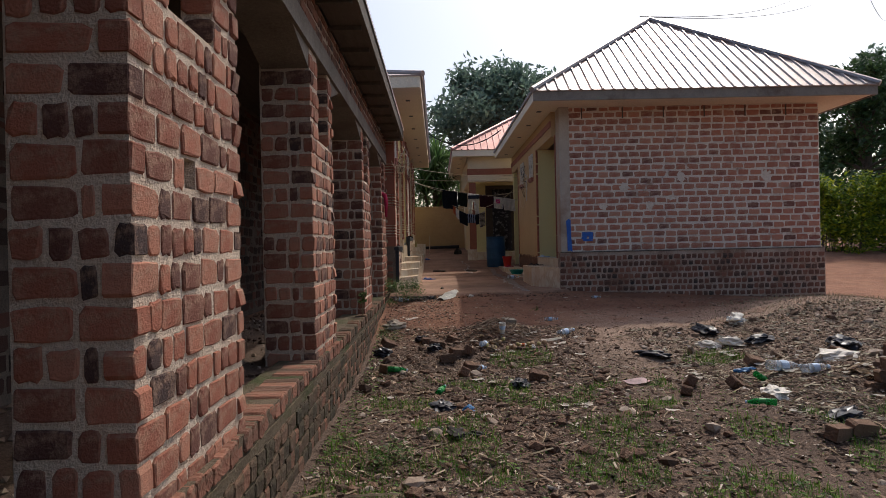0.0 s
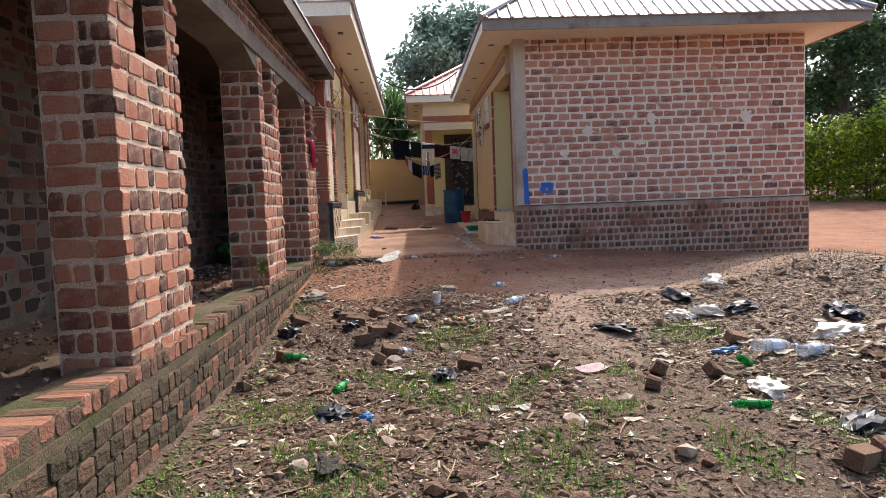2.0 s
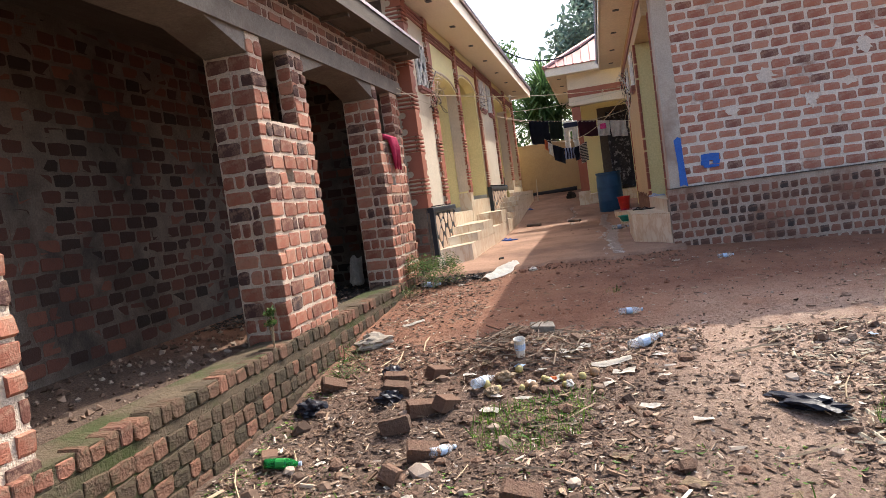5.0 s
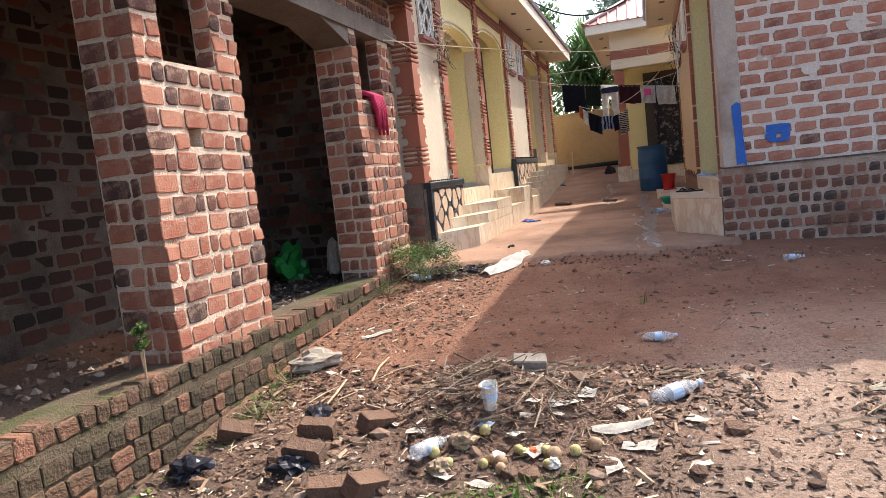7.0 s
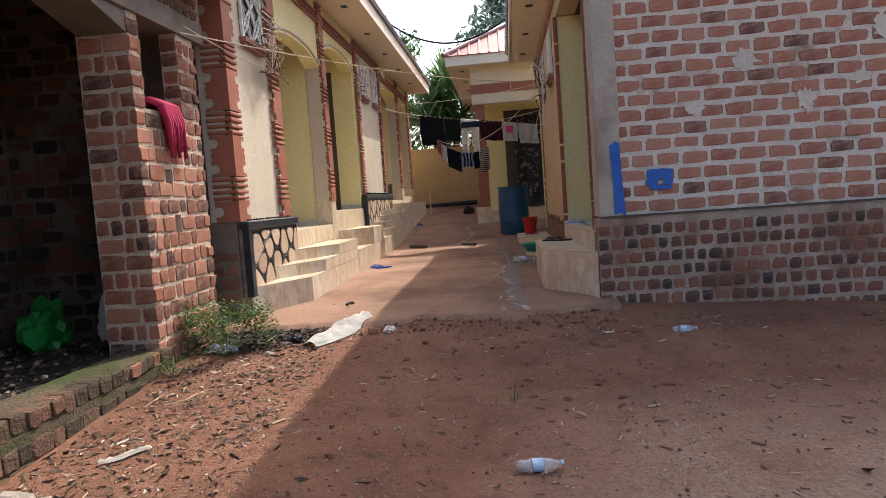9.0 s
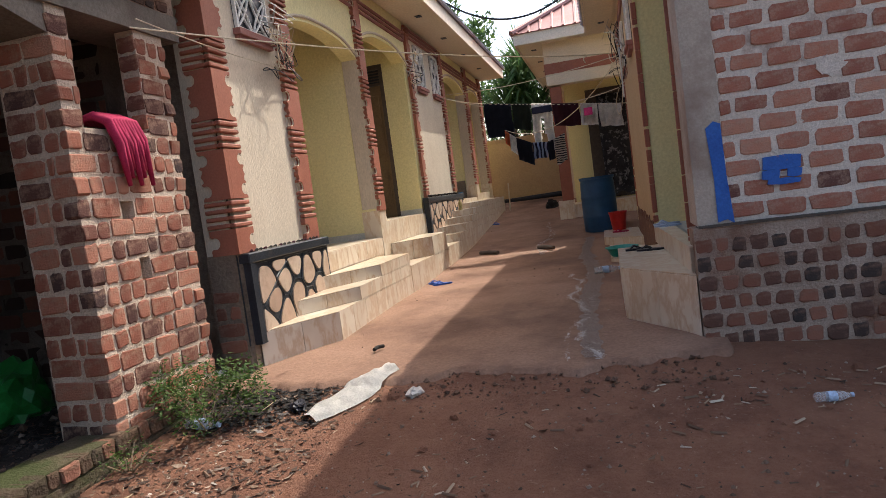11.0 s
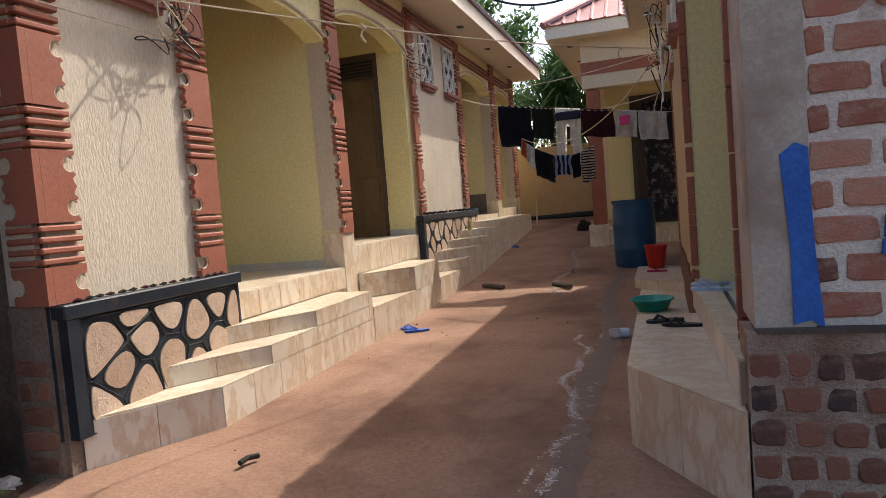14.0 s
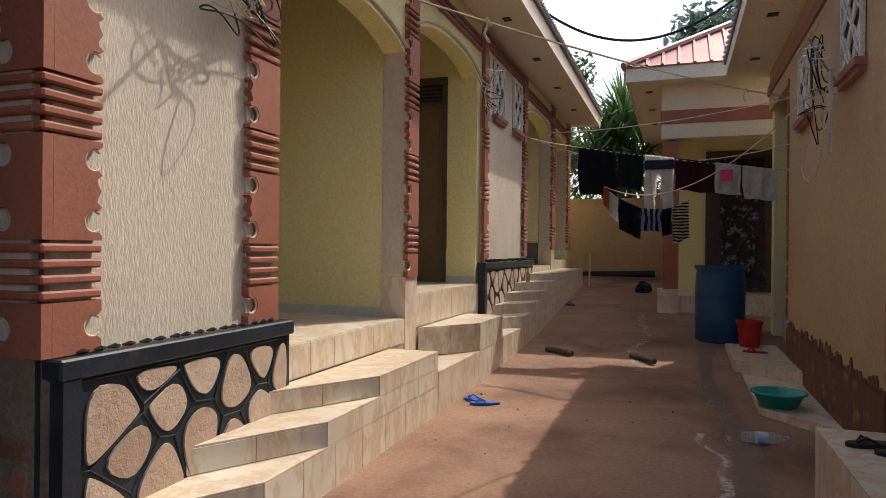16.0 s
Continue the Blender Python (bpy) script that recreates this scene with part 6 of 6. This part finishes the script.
r = random.Random(77)
for k in range(86):
    if k < 45:
        x, y = r.gauss(3.9, 0.7), r.gauss(6.9, 1.0)
    elif k < 76:
        x, y = r.uniform(-0.3, 2.3), r.uniform(5.0, 9.3)
    else:
        x, y = r.uniform(0.8, 2.2), r.gauss(8.8, 0.3)
    scrap(x, y, r.uniform(0.05, 0.14), r.choice((paper_mat, sack_mat, paper_mat, stick_mat, pale_blue_mat if k % 9 == 0 else sack_mat)), "pale torn scrap of paper or plastic", r.uniform(0, 360))
scrap(2.31, 6.7, 0.22, plain("pale_pink_paper", (0.66, 0.5, 0.5), 0.8), "pale pink paper scrap on the earth", 20)

ob = thing("drinking_cup", "white and blue plastic cup on the mound", "cup", (1.1, 8.84, ground_z(1.1, 8.84)))
ob.matrix_basis = pose(1.1, 8.84, ground_z(1.1, 8.84) + 0.06, 12, 4, 0)
part("cup_wall", lathe(bmesh.new(), [(0.035, -0.06), (0.045, 0.08), (0.048, 0.085), (0.043, 0.08), (0.034, -0.055)], 18), sack_mat, ob, local=True)
part("cup_band", lathe(bmesh.new(), [(0.0405, -0.0), (0.042, 0.0), (0.0445, 0.05), (0.043, 0.05)], 18), pale_blue_mat, ob, "blue printed band", local=True)
ob = thing("concrete_scrap", "small grey block with a hole on the mound", "block", (1.24, 9.3, ground_z(1.24, 9.3)))
ob.matrix_basis = pose(1.24, 9.3, ground_z(1.24, 9.3) + 0.035, 10, 6, 12)
part("block", boxes((-0.1, 0.1, -0.06, 0.06, -0.035, 0.035), bevel=0.008), concrete_mat, ob, local=True)


def brick_pile():
    ob = thing("brick_pile", "rough stack of old dark red bricks", "bricks", (4.6, 5.4, 0.45))
    r = random.Random(5)
    for c in range(10):
        x0 = 4.1 + 0.05 * c + (0.12 if c > 5 else 0)
        for row in range(3):
            x = x0 + r.uniform(-0.05, 0.05)
            while x < 5.5:
                b = new("brick", r.choice(loose_kinds))
                b.parent = ob
                b.matrix_parent_inverse = ob.matrix_basis.inverted()
                b.matrix_basis = pose(x + 0.11, 5.15 + row * 0.24 + r.uniform(-0.02, 0.02), 0.52 + c * 0.112, r.uniform(-2, 2), r.uniform(-2, 2), r.uniform(-8, 8) + (90 if c % 2 and row == 1 else 0))
                x += 0.24


brick_pile()


# ---- loose litter, stones and grass ----
def scatter(name, mat, label, category, rows, shape):
    """One mesh of many small pieces; rows: x, y, z, size, turn, tilt."""
    verts, faces, at = [], [], 0
    pts, fcs = shape
    for x, y, z, s, a, t in rows:
        m = pose(x, y, z, t, t * 0.5, a)
        for p in pts:
            verts.append(m @ (Vector(p) * s))
        faces += [tuple(at + i for i in f) for f in fcs]
        at += len(pts)
    me = bpy.data.meshes.new(name)
    me.from_pydata(verts, [], faces)
    me.materials.append(mat)
    return tagged(new(name, me), label, category, kind="stuff")


def litter_density(x, y):
    d = 0.15
    if y < 9.7 and x < 2.5:
        d = 0.75 + 0.5 * noise.noise(Vector((x * 0.9, y * 0.9, 4)))
    if 2.9 < x < 6.5 and 4.2 < y < 9.4:
        d = 0.9
    if 2.1 < x < 2.9 and y < 9:
        d = 0.3
    edge = 9.75 + 0.45 * noise.noise(Vector((x * 1.3, y * 0.6, 2))) + (0.7 if x < 0.4 else 0.0)
    if y > edge - 0.5:
        rest = 0.012 if x > 0.5 else 0.3
        d = rest + max(0.0, d - rest) * max(0.0, 1 - (y - edge + 0.5)) ** 2
    return d * min(1.0, max(0.0, (10.5 - x) / 4.5)) * min(1.0, max(0.0, (y + 3.0) / 4.5))


LEAF = ([(-0.5, 0, 0.1), (0, 0.22, 0), (0.5, 0.03, 0.14), (0, -0.2, 0.02)], [(0, 1, 3), (1, 2, 3)])
CHIP = ([(-0.5, -0.12, 0), (0.5, -0.1, 0.02), (0.48, 0.1, 0), (-0.5, 0.12, 0.03), (-0.45, 0, 0.1), (0.45, 0, 0.1)], [(0, 1, 5, 4), (3, 4, 5, 2), (0, 4, 3), (1, 2, 5)])
PEBBLE = ([(-0.5, 0, 0), (0, -0.45, -0.05), (0.5, 0.05, 0), (0.05, 0.42, 0), (0.05, 0, 0.38), (0.02, 0, -0.3)], [(0, 1, 4), (1, 2, 4), (2, 3, 4), (3, 0, 4), (1, 0, 5), (2, 1, 5), (3, 2, 5), (0, 3, 5)])
BLADE = ([(-0.035, 0, 0), (0.035, 0, 0), (0.03, 0.12, 0.5), (-0.03, 0.12, 0.5), (0, 0.42, 0.85)], [(0, 1, 2, 3), (3, 2, 4)])
STICK = ([(-0.5, -0.015, 0), (-0.5, 0.015, 0), (-0.5, 0, 0.025), (0.05, 0.02, 0.02), (0.05, 0.05, 0.02), (0.05, 0.035, 0.045), (0.5, -0.01, 0.01), (0.5, 0.012, 0.01), (0.5, 0, 0.028)], [(0, 3, 4, 1), (1, 4, 5, 2), (2, 5, 3, 0), (3, 6, 7, 4), (4, 7, 8, 5), (5, 8, 6, 3), (0, 1, 2), (6, 8, 7)])


def spots(n, seed, low, high, x0=-0.65, x1=10.5, y0=-3.0, y1=12.7, tilt=25, flat=False, use=litter_density):
    r = random.Random(seed)
    rows = []
    while len(rows) < n:
        x, y = r.uniform(x0, x1), r.uniform(y0, y1)
        if r.random() < use(x, y):
            s = r.uniform(low, high) if r.random() < 0.85 else r.uniform(high, high * 1.8)
            rows.append((x, y, ground_z(x, y) + s * 0.06, s, r.uniform(0, 360), 0 if flat else r.gauss(0, tilt)))
    return rows


scatter("leaf_litter", litter_mat, "dry brown leaves and husks strewn on the earth", "litter", spots(64000, 1, 0.015, 0.046), LEAF)
scatter("chip_litter", litter_mat, "chips of bark and straw strewn on the earth", "litter", spots(24000, 2, 0.012, 0.05, tilt=14), CHIP)
scatter("pebbles", stone_mat, "small clods and pebbles on the earth", "stones", spots(16000, 3, 0.008, 0.028), PEBBLE)
def lump_shape(seed):
    """One uneven rounded clod."""
    bm = bmesh.new()
    bmesh.ops.create_icosphere(bm, subdivisions=1, radius=0.5)
    rumple(bm, 0.22, 2.3, seed)
    shape = ([(v.co.x, v.co.y * 0.85, v.co.z * 0.6) for v in bm.verts], [tuple(v.index for v in f.verts) for f in bm.faces])
    bm.free()
    return shape


scatter("clods", stone_mat, "fist-sized clods of earth and stone", "stones", spots(700, 7, 0.03, 0.1, y1=9.6), lump_shape(2.0))
scatter("clods", loose_brick_mat, "muddy brick crumbs and clods", "stones", spots(420, 57, 0.03, 0.09, -0.5, 2.4, 3.0, 9.5), lump_shape(5.0))
scatter("twigs", plain("dry_straw", (0.36, 0.27, 0.17), 0.9, 20.0, 0.4), "dry twigs and stalks on the earth", "twigs", spots(600, 4, 0.08, 0.26, tilt=8), STICK)
scatter("heap_straw", plain("pale_straw", (0.4, 0.34, 0.24), 0.9, 20.0, 0.4), "pale maize husks and straw on the rubbish heap", "litter", spots(3400, 14, 0.02, 0.07, 3.0, 6.5, 4.6, 9.4, tilt=20), CHIP)
husk_mat = piece_mat("maize_husk", [(0.0, (0.1, 0.06, 0.04)), (0.45, (0.22, 0.14, 0.09)), (0.8, (0.38, 0.27, 0.18)), (1.0, (0.6, 0.5, 0.39))], 0.85, 25.0, 0.4, (0.16, 0.1, 0.06))
scatter("husks", husk_mat, "torn pale husks and peelings among the litter", "litter", spots(1500, 31, 0.03, 0.075, -0.5, 2.4, 3.0, 9.7, tilt=30), CHIP)
scatter("earth_chips", husk_mat, "scattered chips and straw on the trodden earth", "litter", spots(1000, 32, 0.01, 0.05, -0.5, 5.5, 9.4, 12.7, tilt=8, use=lambda x, y: 0.35 + noise.noise(Vector((x * 1.4, y * 1.4, 6)))), CHIP)
scatter("earth_clods", soil_mat, "dark clods on the trodden earth", "stones", spots(130, 33, 0.02, 0.06, -0.5, 6.0, 9.4, 12.7, use=lambda x, y: 0.3 + noise.noise(Vector((x * 1.1, y * 1.1, 16)))), lump_shape(7.0))
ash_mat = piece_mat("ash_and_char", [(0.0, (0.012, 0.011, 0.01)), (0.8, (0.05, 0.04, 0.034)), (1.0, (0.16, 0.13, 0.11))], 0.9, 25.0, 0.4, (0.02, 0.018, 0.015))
scatter("ash", ash_mat, "black ash and damp dirt by the slab edge", "ash", spots(2600, 41, 0.015, 0.06, -0.7, 0.35, 12.1, 12.85, tilt=12, use=lambda x, y: math.exp(-((x + 0.3) ** 2 / 0.2 + (y - 12.6) ** 2 / 0.08))), LEAF)
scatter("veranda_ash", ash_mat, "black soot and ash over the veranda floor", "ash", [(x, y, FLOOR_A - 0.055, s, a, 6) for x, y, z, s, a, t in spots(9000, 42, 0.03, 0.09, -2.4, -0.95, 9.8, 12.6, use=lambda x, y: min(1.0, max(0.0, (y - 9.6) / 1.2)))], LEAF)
scatter("alley_crumbs", stone_mat, "small crumbs of earth on the concrete", "stones", [(x, y, alley_z(x, y) + 0.003, s, a, t) for x, y, z, s, a, t in spots(90, 9, 0.008, 0.02, -0.1, 2.1, 13.2, 22, use=lambda x, y: 1.0)], PEBBLE)
scatter("earth_crumbs", stone_mat, "small pale crumbs on the trodden red earth", "stones", spots(2600, 21, 0.006, 0.02, -0.6, 8.0, 9.6, 12.8, use=lambda x, y: 1.0), PEBBLE)
scatter("slab_edge_rubble", loose_brick_mat, "broken crumbs along the slab edge", "stones", [(x, y, ground_z(x, y) + 0.01, s, a, t) for x, y, z, s, a, t in spots(420, 22, 0.008, 0.032, -0.7, 2.75, 12.45, 12.95, use=lambda x, y: 1.0)], PEBBLE)
scatter("soap_flakes", soap_mat, "pale dried soap suds on the wet concrete", "stain", [(x, y, alley_z(x, y) + 0.007, s, a, 0) for x, y, z, s, a, t in spots(2600, 23, 0.005, 0.017, 1.5, 2.2, 12.9, 16.4, use=lambda x, y: max(max(0.0, 1 - abs(x - 1.97 + 0.07 * (y - 12.9) + 0.05 * math.sin(y * 4.3) + 0.03 * math.sin(y * 11)) / 0.035), 0.35 * max(0.0, 1 - abs(x - 1.84 - 0.05 * math.sin(y * 3.1 + 1)) / 0.02)) * max(0.0, 0.35 + 0.9 * noise.noise(Vector((x * 3, y * 3.5, 8)))))], LEAF)
scatter("soap_flakes", soap_mat, "pale dried soap suds farther up the alley", "stain", [(x, y, alley_z(x, y) + 0.006, s, a, 0) for x, y, z, s, a, t in spots(700, 24, 0.008, 0.03, 0.9, 1.4, 18.4, 21.8, use=lambda x, y: max(0.0, 1 - abs(x - 1.12 + 0.07 * math.sin(y * 3)) / 0.06))], LEAF)
scatter("veranda_rubble", stone_mat, "rubble and dirt on the veranda floor", "stones", [(x, y, FLOOR_A - 0.05, s, a, t) for x, y, z, s, a, t in spots(1300, 12, 0.015, 0.06, -2.4, -0.9, 1.5, 12.6, use=lambda x, y: 1.0)], PEBBLE)


def green_spot(x, y):
    n = noise.noise(Vector((x * 1.6, y * 1.6, 11)))
    d = 0.9 if n > 0.16 and y < 7.0 and -0.4 < x < 2.6 else 0.0
    if y < 5.2 and n > 0.0:
        d = 0.8
    if math.hypot(x - 1.25, y - 7.9) < 0.4 or math.hypot(x - 1.54, y - 8.3) < 0.16 or math.hypot(x - 1.85, y - 10.95) < 0.08:
        d = 0.8
    if math.hypot(x - 3.5, y - 7.7) < 0.35 or math.hypot(x - 1.45, y - 3.95) < 0.25:
        d = 1.0
    return d


scatter("grass", grass_mat, "sparse low grass and weeds in the yard", "grass", spots(20000, 5, 0.025, 0.06, -0.6, 5.0, 2.0, 11.2, tilt=28, use=green_spot), BLADE)
scatter("weeds", grass_mat, "low round-leaved weeds in the yard", "weeds", spots(15000, 6, 0.015, 0.036, -0.65, 4.0, 2.2, 9.5, tilt=25, use=lambda x, y: green_spot(x, y) * 0.7 + (0.5 if x < -0.4 and y > 4 else 0.0) + (0.12 if y < 7.5 else 0.0)), LEAF)


def straw_at(x, y):
    return math.exp(-((x - 6.0) ** 2 / 2.2 + (y - 9.8) ** 2 / 1.2))


scatter("dry_grass", plain("dry_grass_blade", (0.33, 0.27, 0.17), 0.9, 10.0, 0.35), "dry cut grass on the mound", "grass", spots(6000, 15, 0.02, 0.055, 4.0, 8.5, 8.0, 11.6, tilt=45, use=straw_at), BLADE)
scatter("mound_roots", plain("root_fibre", (0.19, 0.14, 0.1), 0.9, 20.0, 0.4), "exposed roots and fibres on the mound", "roots", spots(420, 16, 0.07, 0.2, 0.5, 1.8, 8.7, 9.6, tilt=25, use=lambda x, y: math.exp(-((x - 1.1) ** 2 + (y - 9.1) ** 2) / 0.2)), STICK)


# ---- plants ----
def leaves(bm_rows, mat, name, parent, shape=LEAF):
    verts, faces, at = [], [], 0
    pts, fcs = shape
    for m in bm_rows:
        verts += [m @ Vector(p) for p in pts]
        faces += [tuple(at + i for i in f) for f in fcs]
        at += len(pts)
    me = bpy.data.meshes.new(name)
    me.from_pydata(verts, [], faces)
    me.materials.append(mat)
    ob = new(name, me)
    ob.parent = parent
    if parent.parent is None:
        ob.matrix_parent_inverse = parent.matrix_basis.inverted()
    return ob


def tree(name, label, x, y, z, height, crown, count, size, mat, seed, trunk=0.2, clumps=26, low=0.35, flat=0.8, squash=1.0):
    """A tapered trunk, limbs, and a crown of leaf clumps with gaps."""
    r = random.Random(seed)
    ob = thing(name, label, "tree", (x, y, z))
    tip = Vector((x + r.uniform(-0.3, 0.3), y, z + height * 0.75))
    part("trunk", tube(bmesh.new(), [(x, y, z - 0.3), (x + 0.1, y, z + height * 0.3), tip], 0.1, 8, radii=[trunk * 1.3, trunk, trunk * 0.4]), bark_mat, ob)
    rows = []
    for k in range(clumps):
        a = r.uniform(0, 6.283)
        q = math.sqrt(r.random())
        h = low + (1 - low) * r.random() ** 0.8
        shrink = math.sqrt(max(0.05, 1 - ((h - low) / (1 - low) * 2 - 0.75) ** 2 * flat * 0.62))
        c = Vector((x + crown * q * shrink * math.cos(a), y + crown * q * shrink * math.sin(a), z + height * h * squash))
        base = Vector((x, y, z + height * (0.25 + 0.4 * h)))
        if k % 2 == 0:
            part("limb", tube(bmesh.new(), [base, base.lerp(c, 0.55) + Vector((0, 0, 0.1 * crown)), c], 0.05, 5, radii=[trunk * 0.4, trunk * 0.22, trunk * 0.06]), bark_mat, ob)
        rad = crown * r.uniform(0.2, 0.36)
        for j in range(count // clumps):
            v = Vector((r.gauss(0, 1), r.gauss(0, 1), r.gauss(0, 0.75)))
            v = v.normalized() * rad * r.random() ** 0.45
            s = size * r.uniform(0.6, 1.3)
            rows.append(pose(*(c + v), r.uniform(-60, 60), r.uniform(-60, 60), r.uniform(0, 360)) @ Matrix.Diagonal((s, s, s, 1)))
    leaves(rows, mat, "crown", ob)
    return ob


tree("shade_tree", "broad dark green tree standing far behind the houses", 4.6, 49, 2.0, 12.3, 5.6, 9000, 0.55, hazy_leaf_mat, 1, 0.4, 44, 0.5, 0.9)
tree("garden_tree", "dense dark green tree behind the hedge", 20.4, 31, 0.9, 9.2, 2.7, 12000, 0.32, dark_leaf_mat, 2, 0.2, 70, 0.1, 0.7)
tree("garden_tree", "taller thin-leaved tree behind the hedge", 24.5, 37, 1.0, 10.8, 2.6, 5000, 0.34, hazy_leaf_mat, 3, 0.2, 40, 0.3, 0.8)
tree("garden_tree", "dark tree far behind the hedge", 28, 38, 1.0, 9.5, 3.6, 9000, 0.38, dark_leaf_mat, 13, 0.2, 40, 0.2, 0.8)
tree("garden_tree", "leafy tree rising behind the plastered house", -2.2, 30.5, 1.8, 6.6, 1.5, 2600, 0.24, leaf_mat, 4, 0.15, 26, 0.4, 0.8)
tree("garden_tree", "leafy shrub behind the boundary wall", 0.4, 30, 1.8, 4.0, 2.1, 3600, 0.22, leaf_mat, 14, 0.1, 26, 0.3, 0.8)


def hedge(x0, x1, y, z, h, seed, label):
    r = random.Random(seed)
    ob = thing("hedge", label, "hedge", ((x0 + x1) / 2, y, z))
    rows = []
    for k in range(150):
        cx = r.uniform(x0, x1)
        top = h * (0.78 + 0.25 * noise.noise(Vector((cx * 0.9, seed, 0))))
        c = Vector((cx, y + r.uniform(-0.7, 0.7), z + top * r.random() ** 0.7))
        for j in range(75):
            v = Vector((r.gauss(0, 1), r.gauss(0, 1), r.gauss(0, 1))).normalized() * 0.5 * r.random() ** 0.4
            s = r.uniform(0.12, 0.26)
            rows.append(pose(*(c + v), r.uniform(-50, 50), r.uniform(-50, 50), r.uniform(0, 360)) @ Matrix.Diagonal((s, s, s, 1)))
        part("stem", tube(bmesh.new(), [(cx, y, z - 0.2), tuple(c)], 0.02, 5, radii=[0.03, 0.01]), bark_mat, ob) if k % 5 == 0 else None
    leaves(rows, hedge_mat, "foliage", ob)


hedge(15.2, 19.6, 26.5, 0.5, 4.9, 3, "bright yellow-green garden hedge")
hedge(18.6, 23.0, 25.8, 0.5, 6.0, 5, "taller yellow-green garden hedge")
hedge(23.0, 30.0, 26.5, 0.5, 4.8, 6, "yellow-green garden hedge farther off")


def spiky_plant(x, y, z, n, length, seed):
    ob = thing("yucca", "tall spiky-leaved yucca behind the boundary wall", "plant", (x, y, z))
    r = random.Random(seed)
    for hx, hz in ((0, 2.9), (0.35, 2.2), (-0.4, 2.3), (0.15, 3.5)):
        part("stem", tube(bmesh.new(), [(x, y, z), (x + hx * 0.6, y, z + hz * 0.6), (x + hx, y, z + hz)], 0.07, 7), bark_mat, ob)
        bm = bmesh.new()
        for k in range(n):
            a, e = r.uniform(0, 6.283), r.uniform(-0.5, 1.4)
            d = Vector((math.cos(a) * math.cos(e), math.sin(a) * math.cos(e), math.sin(e)))
            s = d.cross(Vector((0, 0, 1))).normalized() * 0.035
            o = Vector((x + hx, y, z + hz + r.uniform(-0.25, 0.25)))
            L = length * r.uniform(0.7, 1.1)
            droop = Vector((0, 0, -0.25 * L * (1 - abs(e) / 1.6)))
            p = [o, o + d * L * 0.5, o + d * L + droop]
            v = [bm.verts.new(q) for q in (p[0] - s * 0.7, p[0] + s * 0.7, p[1] + s, p[1] - s, p[2])]
            bm.faces.new((v[0], v[1], v[2], v[3])), bm.faces.new((v[3], v[2], v[4]))
        part("leaf_head", bm, leaf_mat, ob)


spiky_plant(0.15, 28.2, 1.9, 170, 1.45, 3)


bush_mat = piece_mat("weed_leaf", [(0.0, (0.03, 0.065, 0.014)), (0.6, (0.075, 0.14, 0.028)), (1.0, (0.16, 0.22, 0.06))], 0.6, 4.0, 0.1, (0.05, 0.07, 0.025), through_light=0.4)


def bush(x, y, z, rad, h, n, size, seed, label, stem=0.005):
    r = random.Random(seed)
    ob = thing("weed_bush", label, "weed", (x, y, z))
    rows = []
    for k in range(9):
        a, q = r.uniform(0, 6.283), rad * math.sqrt(r.random())
        c = Vector((x + q * math.cos(a), y + q * math.sin(a), z + h * r.uniform(0.45, 1.0)))
        part("stem", tube(bmesh.new(), [(x, y, z - 0.03), c], stem, 5), stick_mat, ob)
        for j in range(n // 9):
            v = Vector((r.gauss(0, 1), r.gauss(0, 1), r.gauss(0, 0.8))).normalized() * rad * 0.6 * r.random() ** 0.5
            s = size * r.uniform(0.6, 1.3)
            q2 = c + v
            q2.z = max(q2.z, z + 0.01)
            rows.append(pose(*q2, r.uniform(-40, 40), r.uniform(-40, 40), r.uniform(0, 360)) @ Matrix.Diagonal((s, s, s, 1)))
    leaves(rows, bush_mat, "foliage", ob)


bush(-0.42, 12.2, ground_z(-0.42, 12.2), 0.29, 0.3, 2700, 0.036, 1, "small green weed bush at the plinth end")
bush(-0.62, 11.7, ground_z(-0.5, 11.7), 0.14, 0.12, 260, 0.026, 2, "low green weed by the plinth")
bush(-0.45, 9.0, ground_z(-0.45, 9.0), 0.2, 0.07, 340, 0.022, 3, "low creeping weed by the plinth")
bush(-0.5, 9.5, ground_z(-0.5, 9.5), 0.2, 0.07, 260, 0.022, 6, "low creeping weed by the plinth")
bush(-0.75, 8.45, FLOOR_A - 0.03, 0.05, 0.36, 160, 0.045, 4, "thin weed sprouting from the brick ledge", 0.0025)
bush(-0.1, 4.4, ground_z(-0.1, 4.4), 0.16, 0.08, 400, 0.03, 5, "low weed in the yard")

for lay, near in WALLS:
    lay.done(near)
